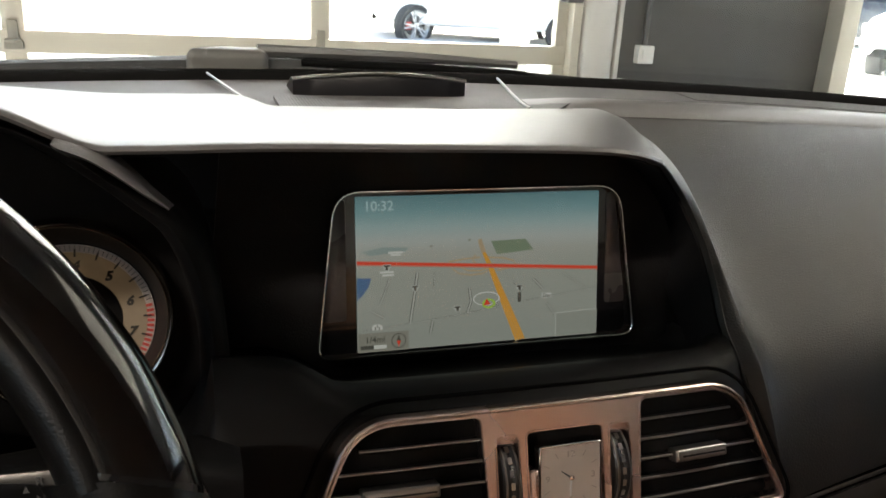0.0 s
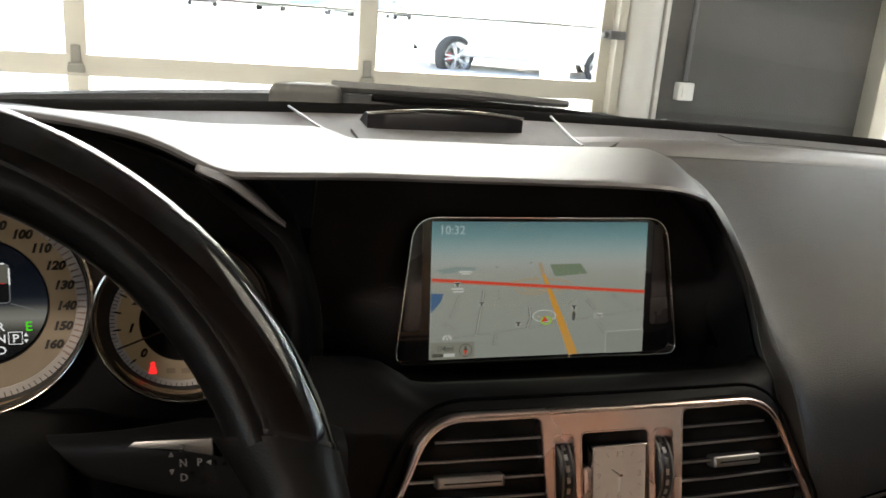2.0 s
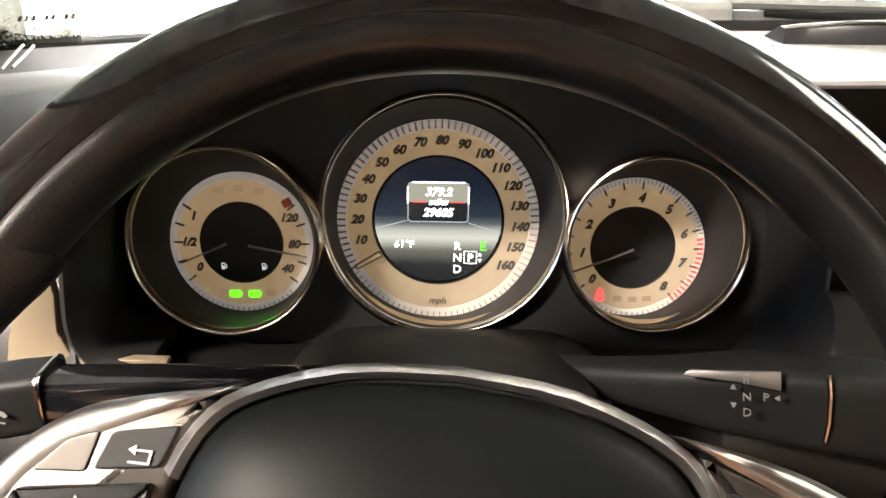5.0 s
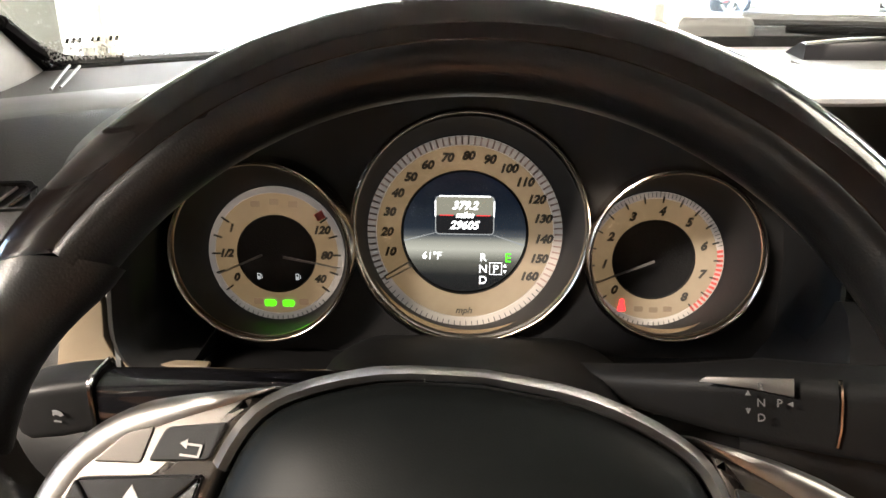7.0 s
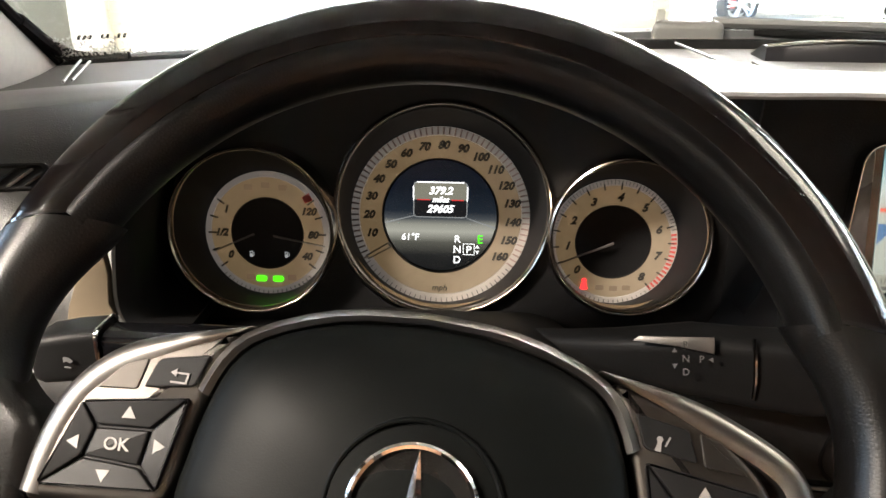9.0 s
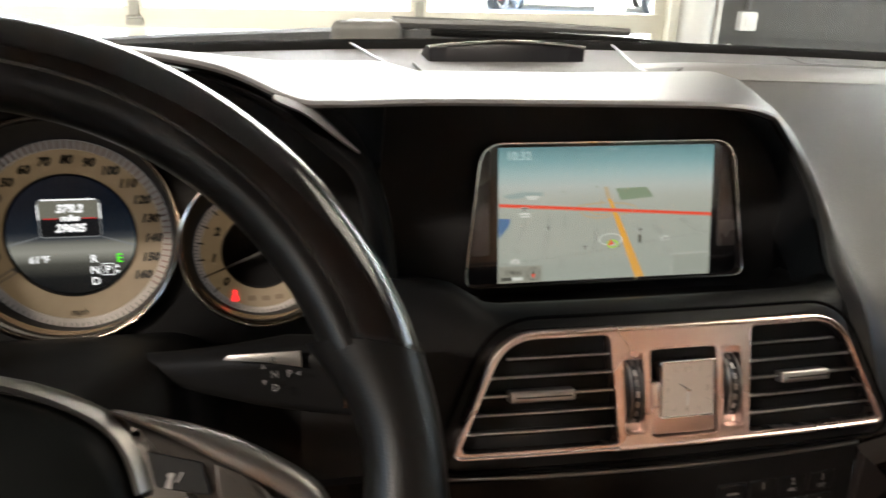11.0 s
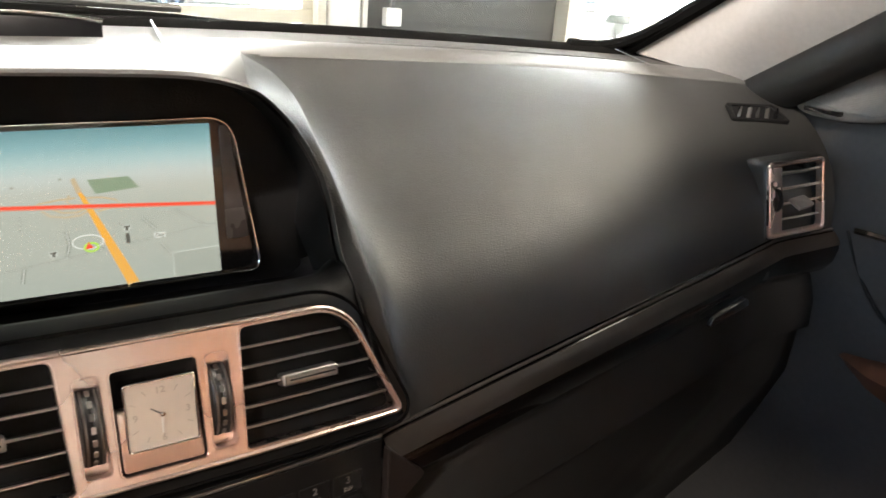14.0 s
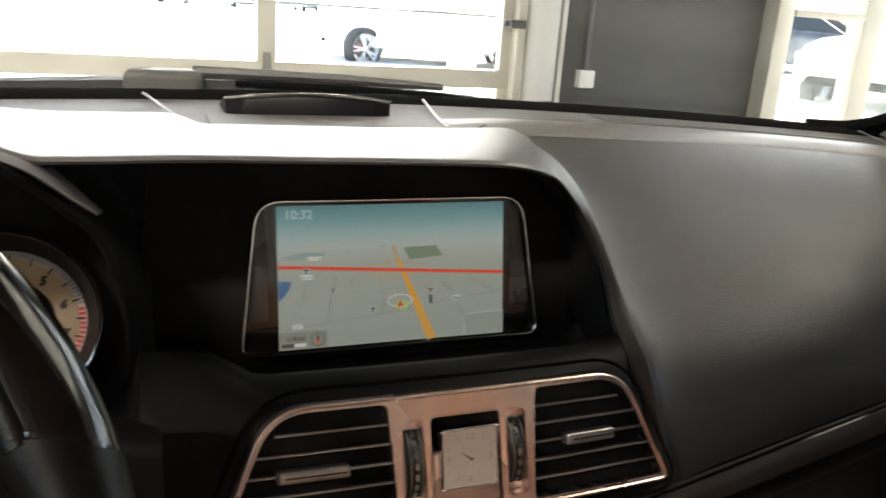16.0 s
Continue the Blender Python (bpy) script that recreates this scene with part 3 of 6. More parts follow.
def car_seat(x0):
    s_ = thing("car_seat", pose(x0, -0.95, 0.3), "tan leather front car seat", "car seat", group="front seats")
    rows = []
    for y, z0, z1, w in ((-0.52, 0.44, 0.50, 0.20), (-0.55, 0.40, 0.545, 0.235), (-0.72, 0.36, 0.56, 0.245), (-0.95, 0.34, 0.54, 0.24), (-1.02, 0.36, 0.50, 0.22)):
        rows.append([(x0 + px, y, (z0 + z1) / 2 + pz) for px, pz in rounded([(-w, -(z1 - z0) / 2), (w, -(z1 - z0) / 2), (w, (z1 - z0) / 2), (-w, (z1 - z0) / 2)], 0.028, 4)])
    part("cushion", loft(rows, close_v=True, cap=True), TAN, s_)
    rows = []
    for z, y, w, d in ((0.52, -0.95, 0.235, 0.07), (0.62, -0.98, 0.245, 0.075), (0.80, -1.03, 0.235, 0.065), (0.98, -1.09, 0.20, 0.055), (1.04, -1.115, 0.17, 0.045), (1.06, -1.12, 0.14, 0.03)):
        rows.append([(x0 + px, y + py, z) for px, py in rounded([(-w, -d), (w, -d), (w, d), (-w, d)], 0.026, 4)])
    part("backrest", loft(rows, close_v=True, cap=True), TAN, s_)
    rows = []
    for z, w, d in ((1.09, 0.10, 0.03), (1.11, 0.125, 0.045), (1.19, 0.125, 0.045), (1.24, 0.11, 0.04), (1.255, 0.08, 0.02)):
        rows.append([(x0 + px, -1.14 + py, z) for px, py in rounded([(-w, -d), (w, -d), (w, d), (-w, d)], 0.018, 4)])
    part("headrest", loft(rows, close_v=True, cap=True), TAN, s_)
    for k in (-0.05, 0.05):
        part("headrest_post", tube([(x0 + k, -1.13, 1.03), (x0 + k, -1.14, 1.10)], 0.006, 8), CHROME, s_)


car_seat(-0.36)
car_seat(0.36)


# ---- windscreen, pillars, cowl ----
def base_y(x):
    return 0.315 - 0.27 * x * x


def base_z(x):
    return 0.987 - 0.012 * (x / 0.64) ** 2


XS = [-0.70 + 1.36 * k / 34 for k in range(35)]
wind = thing("windscreen", pose(0, 0.31, 0.98), "clear raked car windscreen with a black edge band", "windscreen", kind="structure")
rows = []
for x in XS:
    f = 1.0 - 0.16 * abs(x / 0.66) ** 2
    rows.append([Vector((x * (1 - 0.15 * t), base_y(x) * (1 - t) + (-0.36 - 0.05 * (x / 0.66) ** 2) * t, base_z(x) * (1 - t) + (1.318 - 0.055 * (x / 0.66) ** 4) * t + 0.03 * math.sin(math.pi * t))) for t in [k / 10 for k in range(11)]])
o = part("glass", loft(rows, 0.004), GLASS, wind)
o.visible_shadow = False
rows = []
for x in XS:
    y, z = base_y(x), base_z(x)
    g = 1.0 - 0.75 * max(0.0, min(1.0, (-x - 0.35) / 0.2))
    rows.append([(x, y - 0.012 * g, z - 0.010 * g), (x, y - 0.008 * g, z - 0.005 * g), (x, y + 0.002, z + 0.0005), (x, y + 0.016, z + 0.001), (x, y + 0.02, z - 0.01)])
part("edge_band", loft(rows, close_v=True, cap=True), RUBBER, wind, "black rubber edge band")
rows = []
for x in XS:
    y, z = base_y(x), base_z(x)
    h = 0.006 - 0.008 * max(0.0, min(1.0, (-x - 0.1) / 0.35)) - 0.014 * max(0.0, min(1.0, (x - 0.02) / 0.24))
    rows.append([(x, y + 0.022, z - 0.01), (x, y + 0.03, z + h * 0.75), (x, y + 0.05, z + h), (x, y + 0.12, z + h - 0.012), (x, y + 0.2, z - 0.06)])
part("cowl", loft(rows, 0.004), material("cowl_plastic", (0.03, 0.03, 0.032), 0.6, spec=0.3, grain=0.3, grain_size=300), wind, "dark grey plastic cowl panel")

wip = thing("wiper", pose(-0.125, 0.35, 0.99), "black wiper arm resting on the cowl", "wiper")
part("pivot_cap", slab(rounded([(-0.166, 0.325), (-0.092, 0.325), (-0.088, 0.36), (-0.14, 0.365)], 0.01, 4), 0.985, 1.004, 0.008, 4), material("wiper_cap", (0.085, 0.082, 0.077), 0.5, spec=0.4), wip)
part("arm", tube([(-0.10, 0.345, 1.002), (0.05, 0.352, 0.999), (0.16, 0.348, 0.994)], [0.006, 0.005, 0.004], 8), STEEL, wip)
part("blade", tube([(-0.06, 0.338, 0.993), (0.06, 0.336, 0.990), (0.15, 0.331, 0.986), (0.205, 0.326, 0.983)], [0.003, 0.0045, 0.0045, 0.002], 8), RUBBER, wip)
part("washer_nozzle", box(0.262, 0.284, 0.318, 0.328, 0.978, 0.9855, 0.003), CHROME, wip)


def pillar(s):
    """Trim of a front roof pillar; s is its side."""
    p = thing("front_pillar", pose(s * 0.68, 0.15, 0.95), "light grey fabric-covered front roof pillar", "pillar", kind="structure")
    wide = 0.0 if s > 0 else 0.055
    g0, g1 = Vector((0.640 + wide, 0.205 - 0.3 * wide, 0.972)), Vector((0.545 + wide * 0.7, -0.40, 1.285))
    d0, d1 = Vector((0.700 + wide * 0.6, 0.055, 0.935)), Vector((0.600 + wide * 0.7, -0.50, 1.25))
    rows = []
    for t in [k / 12 for k in range(13)]:
        g, d = g0.lerp(g1, t), d0.lerp(d1, t)
        m1 = g.lerp(d, 0.3) + Vector((-0.018, -0.018, 0.006))
        m2 = g.lerp(d, 0.72) + Vector((-0.016, -0.012, 0.004))
        back = g.lerp(d, 0.5) + Vector((0.05, 0.05, 0.02))
        ring = spline([g, m1, m2, d], 9) + [d + Vector((0.03, 0.02, 0.01)), back + Vector((0.02, 0.02, 0)), g + Vector((0.03, 0.03, 0.01))]
        rows.append([Vector((s * q.x, q.y, q.z)) for q in ring])
    part("trim", loft(rows, close_v=True, cap=True), PILLAR, p)
    edge = [g0.lerp(g1, k / 8) + Vector((-0.004, 0.012, 0.0) if s > 0 else (0.001, 0.006, 0.0)) for k in range(9)]
    part("edge_band", tube([Vector((s * q.x, q.y, q.z)) for q in edge], 0.009 if s > 0 else 0.0045, 8), RUBBER, p, "black rubber glass edge")
    # dark tube: the door seal, thickened to take in the pillar's shaded side
    seal = [d0.lerp(d1, k / 8 - 0.05) + Vector((-0.024, -0.004, 0.012)) for k in range(0, 9)]
    part("seal_and_pillar_shade", tube([Vector((s * q.x, q.y, q.z)) for q in seal], 0.024, 16), SEAL, p, "black rubber door seal, widened over the pillar's shaded rear side")
    x = g0.x - 0.075
    bend = spline([g0.lerp(g1, 0.16) + Vector((-0.006, 0.012, 0)), g0.lerp(g1, 0.06) + Vector((-0.012, 0.014, 0.001)), g0 + Vector((-0.030, 0.016, 0.006)), Vector((x, base_y(x) + 0.006, base_z(x)))], 14)
    if s < 0:
        x = g0.x - 0.055
        bend = spline([g0.lerp(g1, 0.14) + Vector((0.0, 0.007, 0)), g0.lerp(g1, 0.06) + Vector((-0.003, 0.010, 0.001)), g0 + Vector((-0.013, 0.013, 0.005)), Vector((x, base_y(x) + 0.006, base_z(x) + 0.001))], 14)
    part("corner_band", tube([Vector((s * q.x, q.y, q.z)) for q in bend], 0.0065 if s > 0 else 0.0055, 8), RUBBER, p, "black rounded glass corner")
    return p


pillar(1)
pillar(-1)


# ---- dashboard ----
dash = thing("dashboard", pose(0, 0.0, 0.62), "black leather-grained car dashboard with a curved hood", "dashboard")


def fold(x):
    """The crease between the flat top and the passenger face."""
    a = max(0.0, abs(x) - 0.28)
    return Vector((x, 0.175 - 0.8 * a * a, 0.9735 - 0.028 * (abs(x) - 0.15)))


def foot(x):
    """The lower edge of the passenger face."""
    a = abs(x)
    t = max(0.0, min(1.0, (a - 0.137) / 0.45))
    return Vector((x, -0.111 + 0.055 * t ** 2.2, 0.788 + 0.10 * t - 0.052 * t ** 2))


def face(x, v):
    """A point of the passenger face, v from the crease (0) to the foot (1)."""
    a, d = fold(x), foot(x)
    dy, dz = a.y - d.y, a.z - d.z
    s = max(0.0, min(1.0, (x - 0.15) / 0.33)) if x > 0 else 1.0
    b = a + Vector((0, -(0.19 + 0.23 * s) * dy, -0.050 + 0.038 * s))
    c = d + Vector((0, 0.06 * dy, 0.60 * dz))
    q = a * (1 - v) ** 3 + b * 3 * v * (1 - v) ** 2 + c * 3 * v * v * (1 - v) + d * v ** 3
    swell = 0.009 * math.exp(-((x - 0.605) / 0.055) ** 2) * math.sin(math.pi * v ** 1.6)
    return q + Vector((0, -swell, 0.2 * swell))


RIDGE = [(0.148, 0.165, 0.9745), (0.150, 0.09, 0.9715), (0.140, 0.02, 0.966), (0.1345, -0.015, 0.955), (0.141, -0.030, 0.932), (0.1462, -0.052, 0.903), (0.1445, -0.079, 0.882), (0.1450, -0.0935, 0.866), (0.1480, -0.104, 0.842), (0.1540, -0.111, 0.814), (0.160, -0.1145, 0.789)]
NV, NU = 36, 60
ridge = spline(RIDGE, NV)
rows = [[face(-0.540 - 0.20 * i / 12, j / (NV - 1)) for j in range(NV)] for i in range(13)]
part("driver_face", loft(rows, 0.002), LEATHER, dash)

HOOD = [(-0.538, 0.925, -0.568, -0.06, 0.94), (-0.527, 0.960, -0.566, -0.02, 0.962), (-0.497, 0.992, -0.562, 0.06, 0.972), (-0.45, 1.016, -0.53, 0.13, 0.977),
        (-0.39, 1.026, -0.42, 0.17, 0.981), (-0.345, 1.028, -0.345, 0.185, 0.982), (-0.30, 1.026, -0.28, 0.192, 0.982), (-0.245, 1.017, -0.23, 0.195, 0.982),
        (-0.207, 1.0005, -0.19, 0.197, 0.982), (-0.185, 0.9985, -0.165, 0.198, 0.982), (-0.145, 0.9990, -0.128, 0.196, 0.982), (-0.118, 0.9990, -0.108, 0.154, 0.981), (-0.09, 0.9985, -0.09, 0.15, 0.981), (0.0, 0.9970, 0.0, 0.15, 0.980),
        (0.040, 0.9955, 0.09, 0.155, 0.978), (0.062, 0.9920, 0.130, 0.160, 0.9765), (0.078, 0.9870, 0.148, 0.165, 0.9745)]
NH = 120
lip = spline([(p[0], -0.07 + 0.01 * max(0.0, min(1.0, (p[0] - 0.05) / 0.028)), p[1] - 0.002) for p in HOOD], NH)
rear = spline([p[2:] for p in HOOD], NH)
nrm = []
for k in range(NH):
    d = lip[min(k + 1, NH - 1)] - lip[max(k - 1, 0)]
    nrm.append(Vector((-d.z, 0, d.x)).normalized())
hood = []
for k in range(NH):
    o, e, n = lip[k], rear[k], nrm[k]
    m1 = o + n * 0.0017 + Vector((0, 0.003, 0))
    far = min(1.0, (e - m1).length / 0.1)
    mids = [m1.lerp(e, t) + Vector((0, 0, (0.003 + 0.008 * max(0.0, min(1.0, o.x / 0.07))) * far * math.sin(math.pi * t) ** 0.8)) for t in (0.04, 0.16, 0.4, 0.7, 0.88)]
    hood.append([o - n * 0.002 + Vector((0, 0.03, 0)), o - n * 0.001 + Vector((0, 0.008, 0)), o, o + n * 0.0006 + Vector((0, -0.0004, 0)), o + n * 0.0013 + Vector((0, 0.0004, 0)), m1] + mids + [e])
part("hood", loft(hood, 0.001), LIT_LEATHER, dash, "soft grained hood above display and dials")

# lip of the hood beside the display, point for point along the bolster
SIDE_LIP = spline([(0.078, -0.06, 0.985), (0.0875, -0.050, 0.981), (0.100, -0.039, 0.973), (0.119, -0.030, 0.955), (0.133, -0.035, 0.930), (0.1345, -0.051, 0.908), (0.1310, -0.070, 0.889), (0.1315, -0.0855, 0.8755), (0.1335, -0.0965, 0.858), (0.1375, -0.1045, 0.834), (0.1425, -0.1135, 0.788)], NV)
rows = []
for j in range(NV):
    v = j / (NV - 1)
    o, e = SIDE_LIP[j], ridge[j]
    d = SIDE_LIP[min(j + 1, NV - 1)] - SIDE_LIP[max(j - 1, 0)]
    n = Vector((-d.z, 0, d.x)).normalized()
    w = min(1.0, j / 5)
    m1 = o + n * 0.0017 + Vector((0, 0.003 + 0.003 * w, 0))
    far = min(1.0, (e - m1).length / 0.1)
    sec = [o - n * 0.002 + Vector((0, 0.03, 0)), o - n * 0.001 + Vector((0, 0.008, 0)), o, o + n * 0.0006 + Vector((0, -0.0004 + 0.0004 * w, 0)), o + n * 0.0013 + Vector((0, 0.0004 + 0.0016 * w, 0)), m1]
    sec += [m1.lerp(e, t) + Vector((0, 0, (0.003 + 0.008 * max(0.0, 1 - j / 12)) * far * math.sin(math.pi * t) ** 0.8)) for t in (0.04, 0.16, 0.4, 0.7, 0.88)]
    for i in range(NU + 1):
        x = 0.14 + 0.54 * (i / NU) ** 1.7
        k = math.exp(-(x - 0.14) / (0.015 + 0.006 * v))
        sec.append(face(x, v) + (e - face(0.14, v)) * k)
    rows.append(sec)
rows[0][:12] = hood[-1]
for _ in range(4):
    old = [list(r) for r in rows]
    for j in range(1, NV - 1):
        for i in range(7, 26):
            rows[j][i] = old[j][i] * 0.4 + (old[j - 1][i] + old[j + 1][i]) * 0.1 + (old[j][i - 1] + old[j][i + 1]) * 0.2
part("passenger_face", loft(rows, 0.001), LEATHER, dash, "grained black leather face with a rolled edge")

# flat top behind the hood, with seams and the crease band in the paler lit leather
rows = []
for k in range(61):
    x = -0.71 + 1.365 * k / 60
    if x > 0.11 or x < -0.52:
        t = min(1.0, (x - 0.11) / 0.05 if x > 0 else (-0.52 - x) / 0.04)
        y0, z0 = 0.15 * (1 - t) + (fold(x).y + 0.034) * t, 0.977 * (1 - t) + (fold(x).z + 0.006) * t
    else:
        y0, z0 = 0.15, 0.977
    g = 1.0 - 0.8 * max(0.0, min(1.0, (-x - 0.35) / 0.2))
    y1, z1 = base_y(x) - 0.01 * g, base_z(x) - 0.006 * g
    if y1 - y0 < 0.03:
        y0 = y1 - 0.03
    rows.append([Vector((x, y0 + (y1 - y0) * t, z0 + (z1 - z0) * t)) for t in (0.0, 0.15, 0.4, 0.7, 1.0)])
part("defroster_panel", loft(rows, 0.002), PANEL_GREY, dash, "dark grey grained panel below the windscreen")
for s in (-1, 1):
    rows = []
    for k in range(26):
        x = s * ((0.108 if s > 0 else 0.53) + (0.552 if s > 0 else 0.18) * k / 25)
        a = fold(x)
        y0 = max(min(a.y + 0.036, base_y(x) - 0.04), a.y + 0.012)
        g = min(1.0, 0.15 + abs(abs(x) - 0.108) / 0.06) if s > 0 else 1.0
        z0 = a.z + 0.0045 + 0.004 * g
        rows.append([a + Vector((0, -0.004, -0.0012)), a + Vector((0, 0.0, 0.0006)), a + Vector((0, 0.006, 0.0022)), Vector((x, (a.y + y0) / 2, a.z + 0.5 * (z0 - a.z) + 0.001)), Vector((x, y0 - 0.002, z0)), Vector((x, y0 + 0.001, z0 - 0.0005)), Vector((x, y0 + 0.003, z0 - 0.006))])
    part("crease_band", loft(rows, 0.0006), LIT_LEATHER, dash, "smooth band along the dash crease")
for a, b, c in (((-0.146, 0.292, 0.987), (-0.125, 0.205, 0.981), (-0.110, 0.150, 0.980)), ((0.118, 0.292, 0.987), (0.103, 0.20, 0.980), (0.098, 0.165, 0.979)),
                ((-0.6715, 0.184, 0.9765), (-0.660, 0.146, 0.974), (-0.6477, 0.106, 0.9705)), ((-0.6615, 0.180, 0.9765), (-0.652, 0.146, 0.974), (-0.6436, 0.112, 0.9710)), ((0.60, 0.195, 0.977), (0.596, 0.16, 0.972), (0.592, 0.135, 0.969))):
    part("seam", tube(spline([a, b, c], 10), 0.0011 if a[0] < 0.5 else 0.0005, 6), SATIN if a[0] > -0.5 else LIT_LEATHER, dash, "thin bright seam strip")

for s_, x0, x1 in ((1, 0.30, 0.58), (-1, 0.50, 0.62)):
    rows = []
    for k in range(11):
        x = x0 + (x1 - x0) * k / 10
        y0, z0, y1, z1 = fold(x).y + 0.034, fold(x).z + 0.006, base_y(x) - 0.01, base_z(x) - 0.006
        rows.append([(s_ * x, y0 + (y1 - y0) * t, z0 + (z1 - z0) * t + 0.0006) for t in (0.35, 0.6, 0.85)])
    part("defroster_grille", loft(rows, 0.0004), SPEAKER, dash, "perforated defroster strip")
# speaker lid with the dark sensor hood on it
part("speaker_grille", loft([[(x, y, 0.9805 + 0.0012 * k) for k, y in enumerate((0.153, 0.205))] for x in (-0.10, -0.05, 0.0, 0.05, 0.092)], 0.003), SPEAKER, dash, "perforated speaker cover")
sensor = thing("sensor_hood", pose(-0.008, 0.225, 0.985), "low gloss-black sensor hood on the dash top", "sensor")
rows = []
for k in range(25):
    x = -0.082 + 0.146 * k / 24
    e = abs(k - 12) / 12
    h = 0.0155 * (1 - 0.38 * e ** 2.0)
    y = 0.216 + 0.012 * e * e
    rows.append([(x, y, 0.976), (x, y, 0.982 + h * 0.8), (x, y + 0.002, 0.982 + h), (x, y + 0.012, 0.983 + h * 0.9), (x, y + 0.05, 0.978)])
part("housing", loft(rows, close_v=True, cap=True), material("sensor_black", (0.006, 0.006, 0.007), 0.32, spec=0.25, vary=0.1), sensor)
# chrome tube in place of the white highlight along the hood's top edge
part("edge_highlight", tube([(-0.082 + 0.146 * k / 24, 0.2155 + 0.012 * (abs(k - 12) / 12) ** 2, 0.9825 + 0.0155 * (1 - 0.38 * (abs(k - 12) / 12) ** 2)) for k in range(25)], 0.0014, 6), CHROME, sensor)

# recess round the display: walls, back and ledge
lip += [p for p in SIDE_LIP[1:] if p.z > 0.850]
NH = len(lip)
nrm = []
for k in range(NH):
    d = lip[min(k + 1, NH - 1)] - lip[max(k - 1, 0)]
    nrm.append(Vector((-d.z, 0, d.x)).normalized())
rows = []
first = next(k for k in range(NH) if lip[k].x > -0.2)
for k in range(first, NH):
    o, n = lip[k], nrm[k]
    rows.append([o - n * 0.0025 + Vector((0, 0.006, 0)), o - n * 0.0035 + Vector((0, 0.03, 0)), o - n * 0.005 + Vector((0, 0.07 + 0.2 * (o.z - 0.955), 0))])
part("recess_wall", loft(rows, 0.002), MATT, dash)
ring = [Vector((lip[k].x - nrm[k].x * 0.004, lip[k].z - nrm[k].z * 0.004)) for k in range(first, NH, 3) if lip[k].x > -0.162] + [Vector((0.12, 0.85)), Vector((-0.162, 0.85))]
bm = slab(ring, 0, 0.004)
for v in bm.verts:
    v.co = (v.co.x, 0.006 + 0.2 * (v.co.y - 0.955) + 0.3 * max(0.0, -v.co.x - 0.13) - v.co.z, v.co.y)
part("recess_back", bm, MATT, dash, "black panel round the display")
part("carrier", box(-0.66, 0.60, 0.16, 0.18, 0.55, 0.90), MATT, dash)
LEDGE = [(-0.012, 0.856), (-0.030, 0.858), (-0.050, 0.864), (-0.064, 0.8725), (-0.070, 0.8765), (-0.078, 0.8785), (-0.090, 0.8770), (-0.099, 0.8725), (-0.1035, 0.862), (-0.112, 0.838), (-0.123, 0.803), (-0.126, 0.796), (-0.122, 0.788)]
rows = []
for k in range(-5, 31):
    row = []
    for y, z in LEDGE:
        x = -0.158 + (0.158 + 0.139 - 0.0085 * max(0.0, min(1.0, (z - 0.85) / 0.022)) + 0.30 * max(0.0, min(0.075, 0.872 - z))) * k / 30
        e = ((max(x, -0.158) - 0.01) / 0.14) ** 2
        lift = 0.018 * (1 - math.exp(-2500.0 * max(0.0, -0.094 - x) ** 2)) + 0.007 * (1 - math.cos(math.pi / 2 * max(0.0, min(1.0, (x - 0.119) / 0.009))))
        row.append((x, y + 0.008 * e * max(0.0, min(1.0, (-y - 0.05) / 0.04)) + 0.008 * max(0.0, (k - 27) / 3) ** 2, min(z + lift * max(0.0, min(1.0, (0.108 + y) / 0.02)), max(0.832, 0.8965 - 5.0 * max(0.0, -0.158 - x)))))
    rows.append(row)
part("center_fascia", loft(rows, 0.0012), PLASTIC, dash, "black grained fascia round the vents")

# lower dash: console front, trim, glovebox
rows = []
for k in range(21):
    x = -0.20 + 0.335 * k / 20
    e = ((x - 0.01) / 0.14) ** 2
    w = 0.05 * max(0.0, (-0.135 - x) / 0.065) ** 2
    rows.append([(x, -0.1245 + 0.008 * e + w, 0.792), (x, -0.128 + 0.008 * e + w, 0.789), (x, -0.130 + 0.008 * e + w, 0.76), (x, -0.124 + w, 0.70), (x, -0.11 + w, 0.60)])
part("console_face", loft(rows, 0.0012), PLASTIC, dash)
part("console_edge", tube([(-0.14 + 0.275 * k / 20, -0.1275 + 0.008 * ((-0.15 + 0.275 * k / 20) / 0.14) ** 2, 0.7915) for k in range(21)], 0.0012, 6), SATIN, dash, "thin bright edge strip")
rows = []
for k in range(31):
    x = 0.139 + 0.555 * k / 30
    f = foot(x)
    rows.append([f + Vector((0, 0.003, -0.002)), f + Vector((0, -0.006, -0.004)), f + Vector((0, -0.0125, -0.009)), f + Vector((0, -0.0155, -0.018)), f + Vector((0, -0.013, -0.032)), f + Vector((0, -0.004, -0.044)), f + Vector((0, 0.012, -0.05))])
part("wood_trim", loft(rows, 0.0012), WOOD, dash, "gloss black-stained wood trim strip")
# brown strip that paints the warm reflection on the wood's upper rounding
rows = []
for k in range(31):
    f = foot(0.139 + 0.555 * k / 30)
    rows.append([f + Vector((0, -0.0055, -0.0032)), f + Vector((0, -0.0095, -0.0058)), f + Vector((0, -0.0132, -0.0088)), f + Vector((0, -0.0158, -0.0135))])
part("trim_reflection", loft(rows, 0.0005), material("trim_reflection_brown", (0.022, 0.017, 0.0145), 0.42, spec=0.3, grain=0.05, grain_size=900), dash, "brown strip for the reflection along the top of the trim")
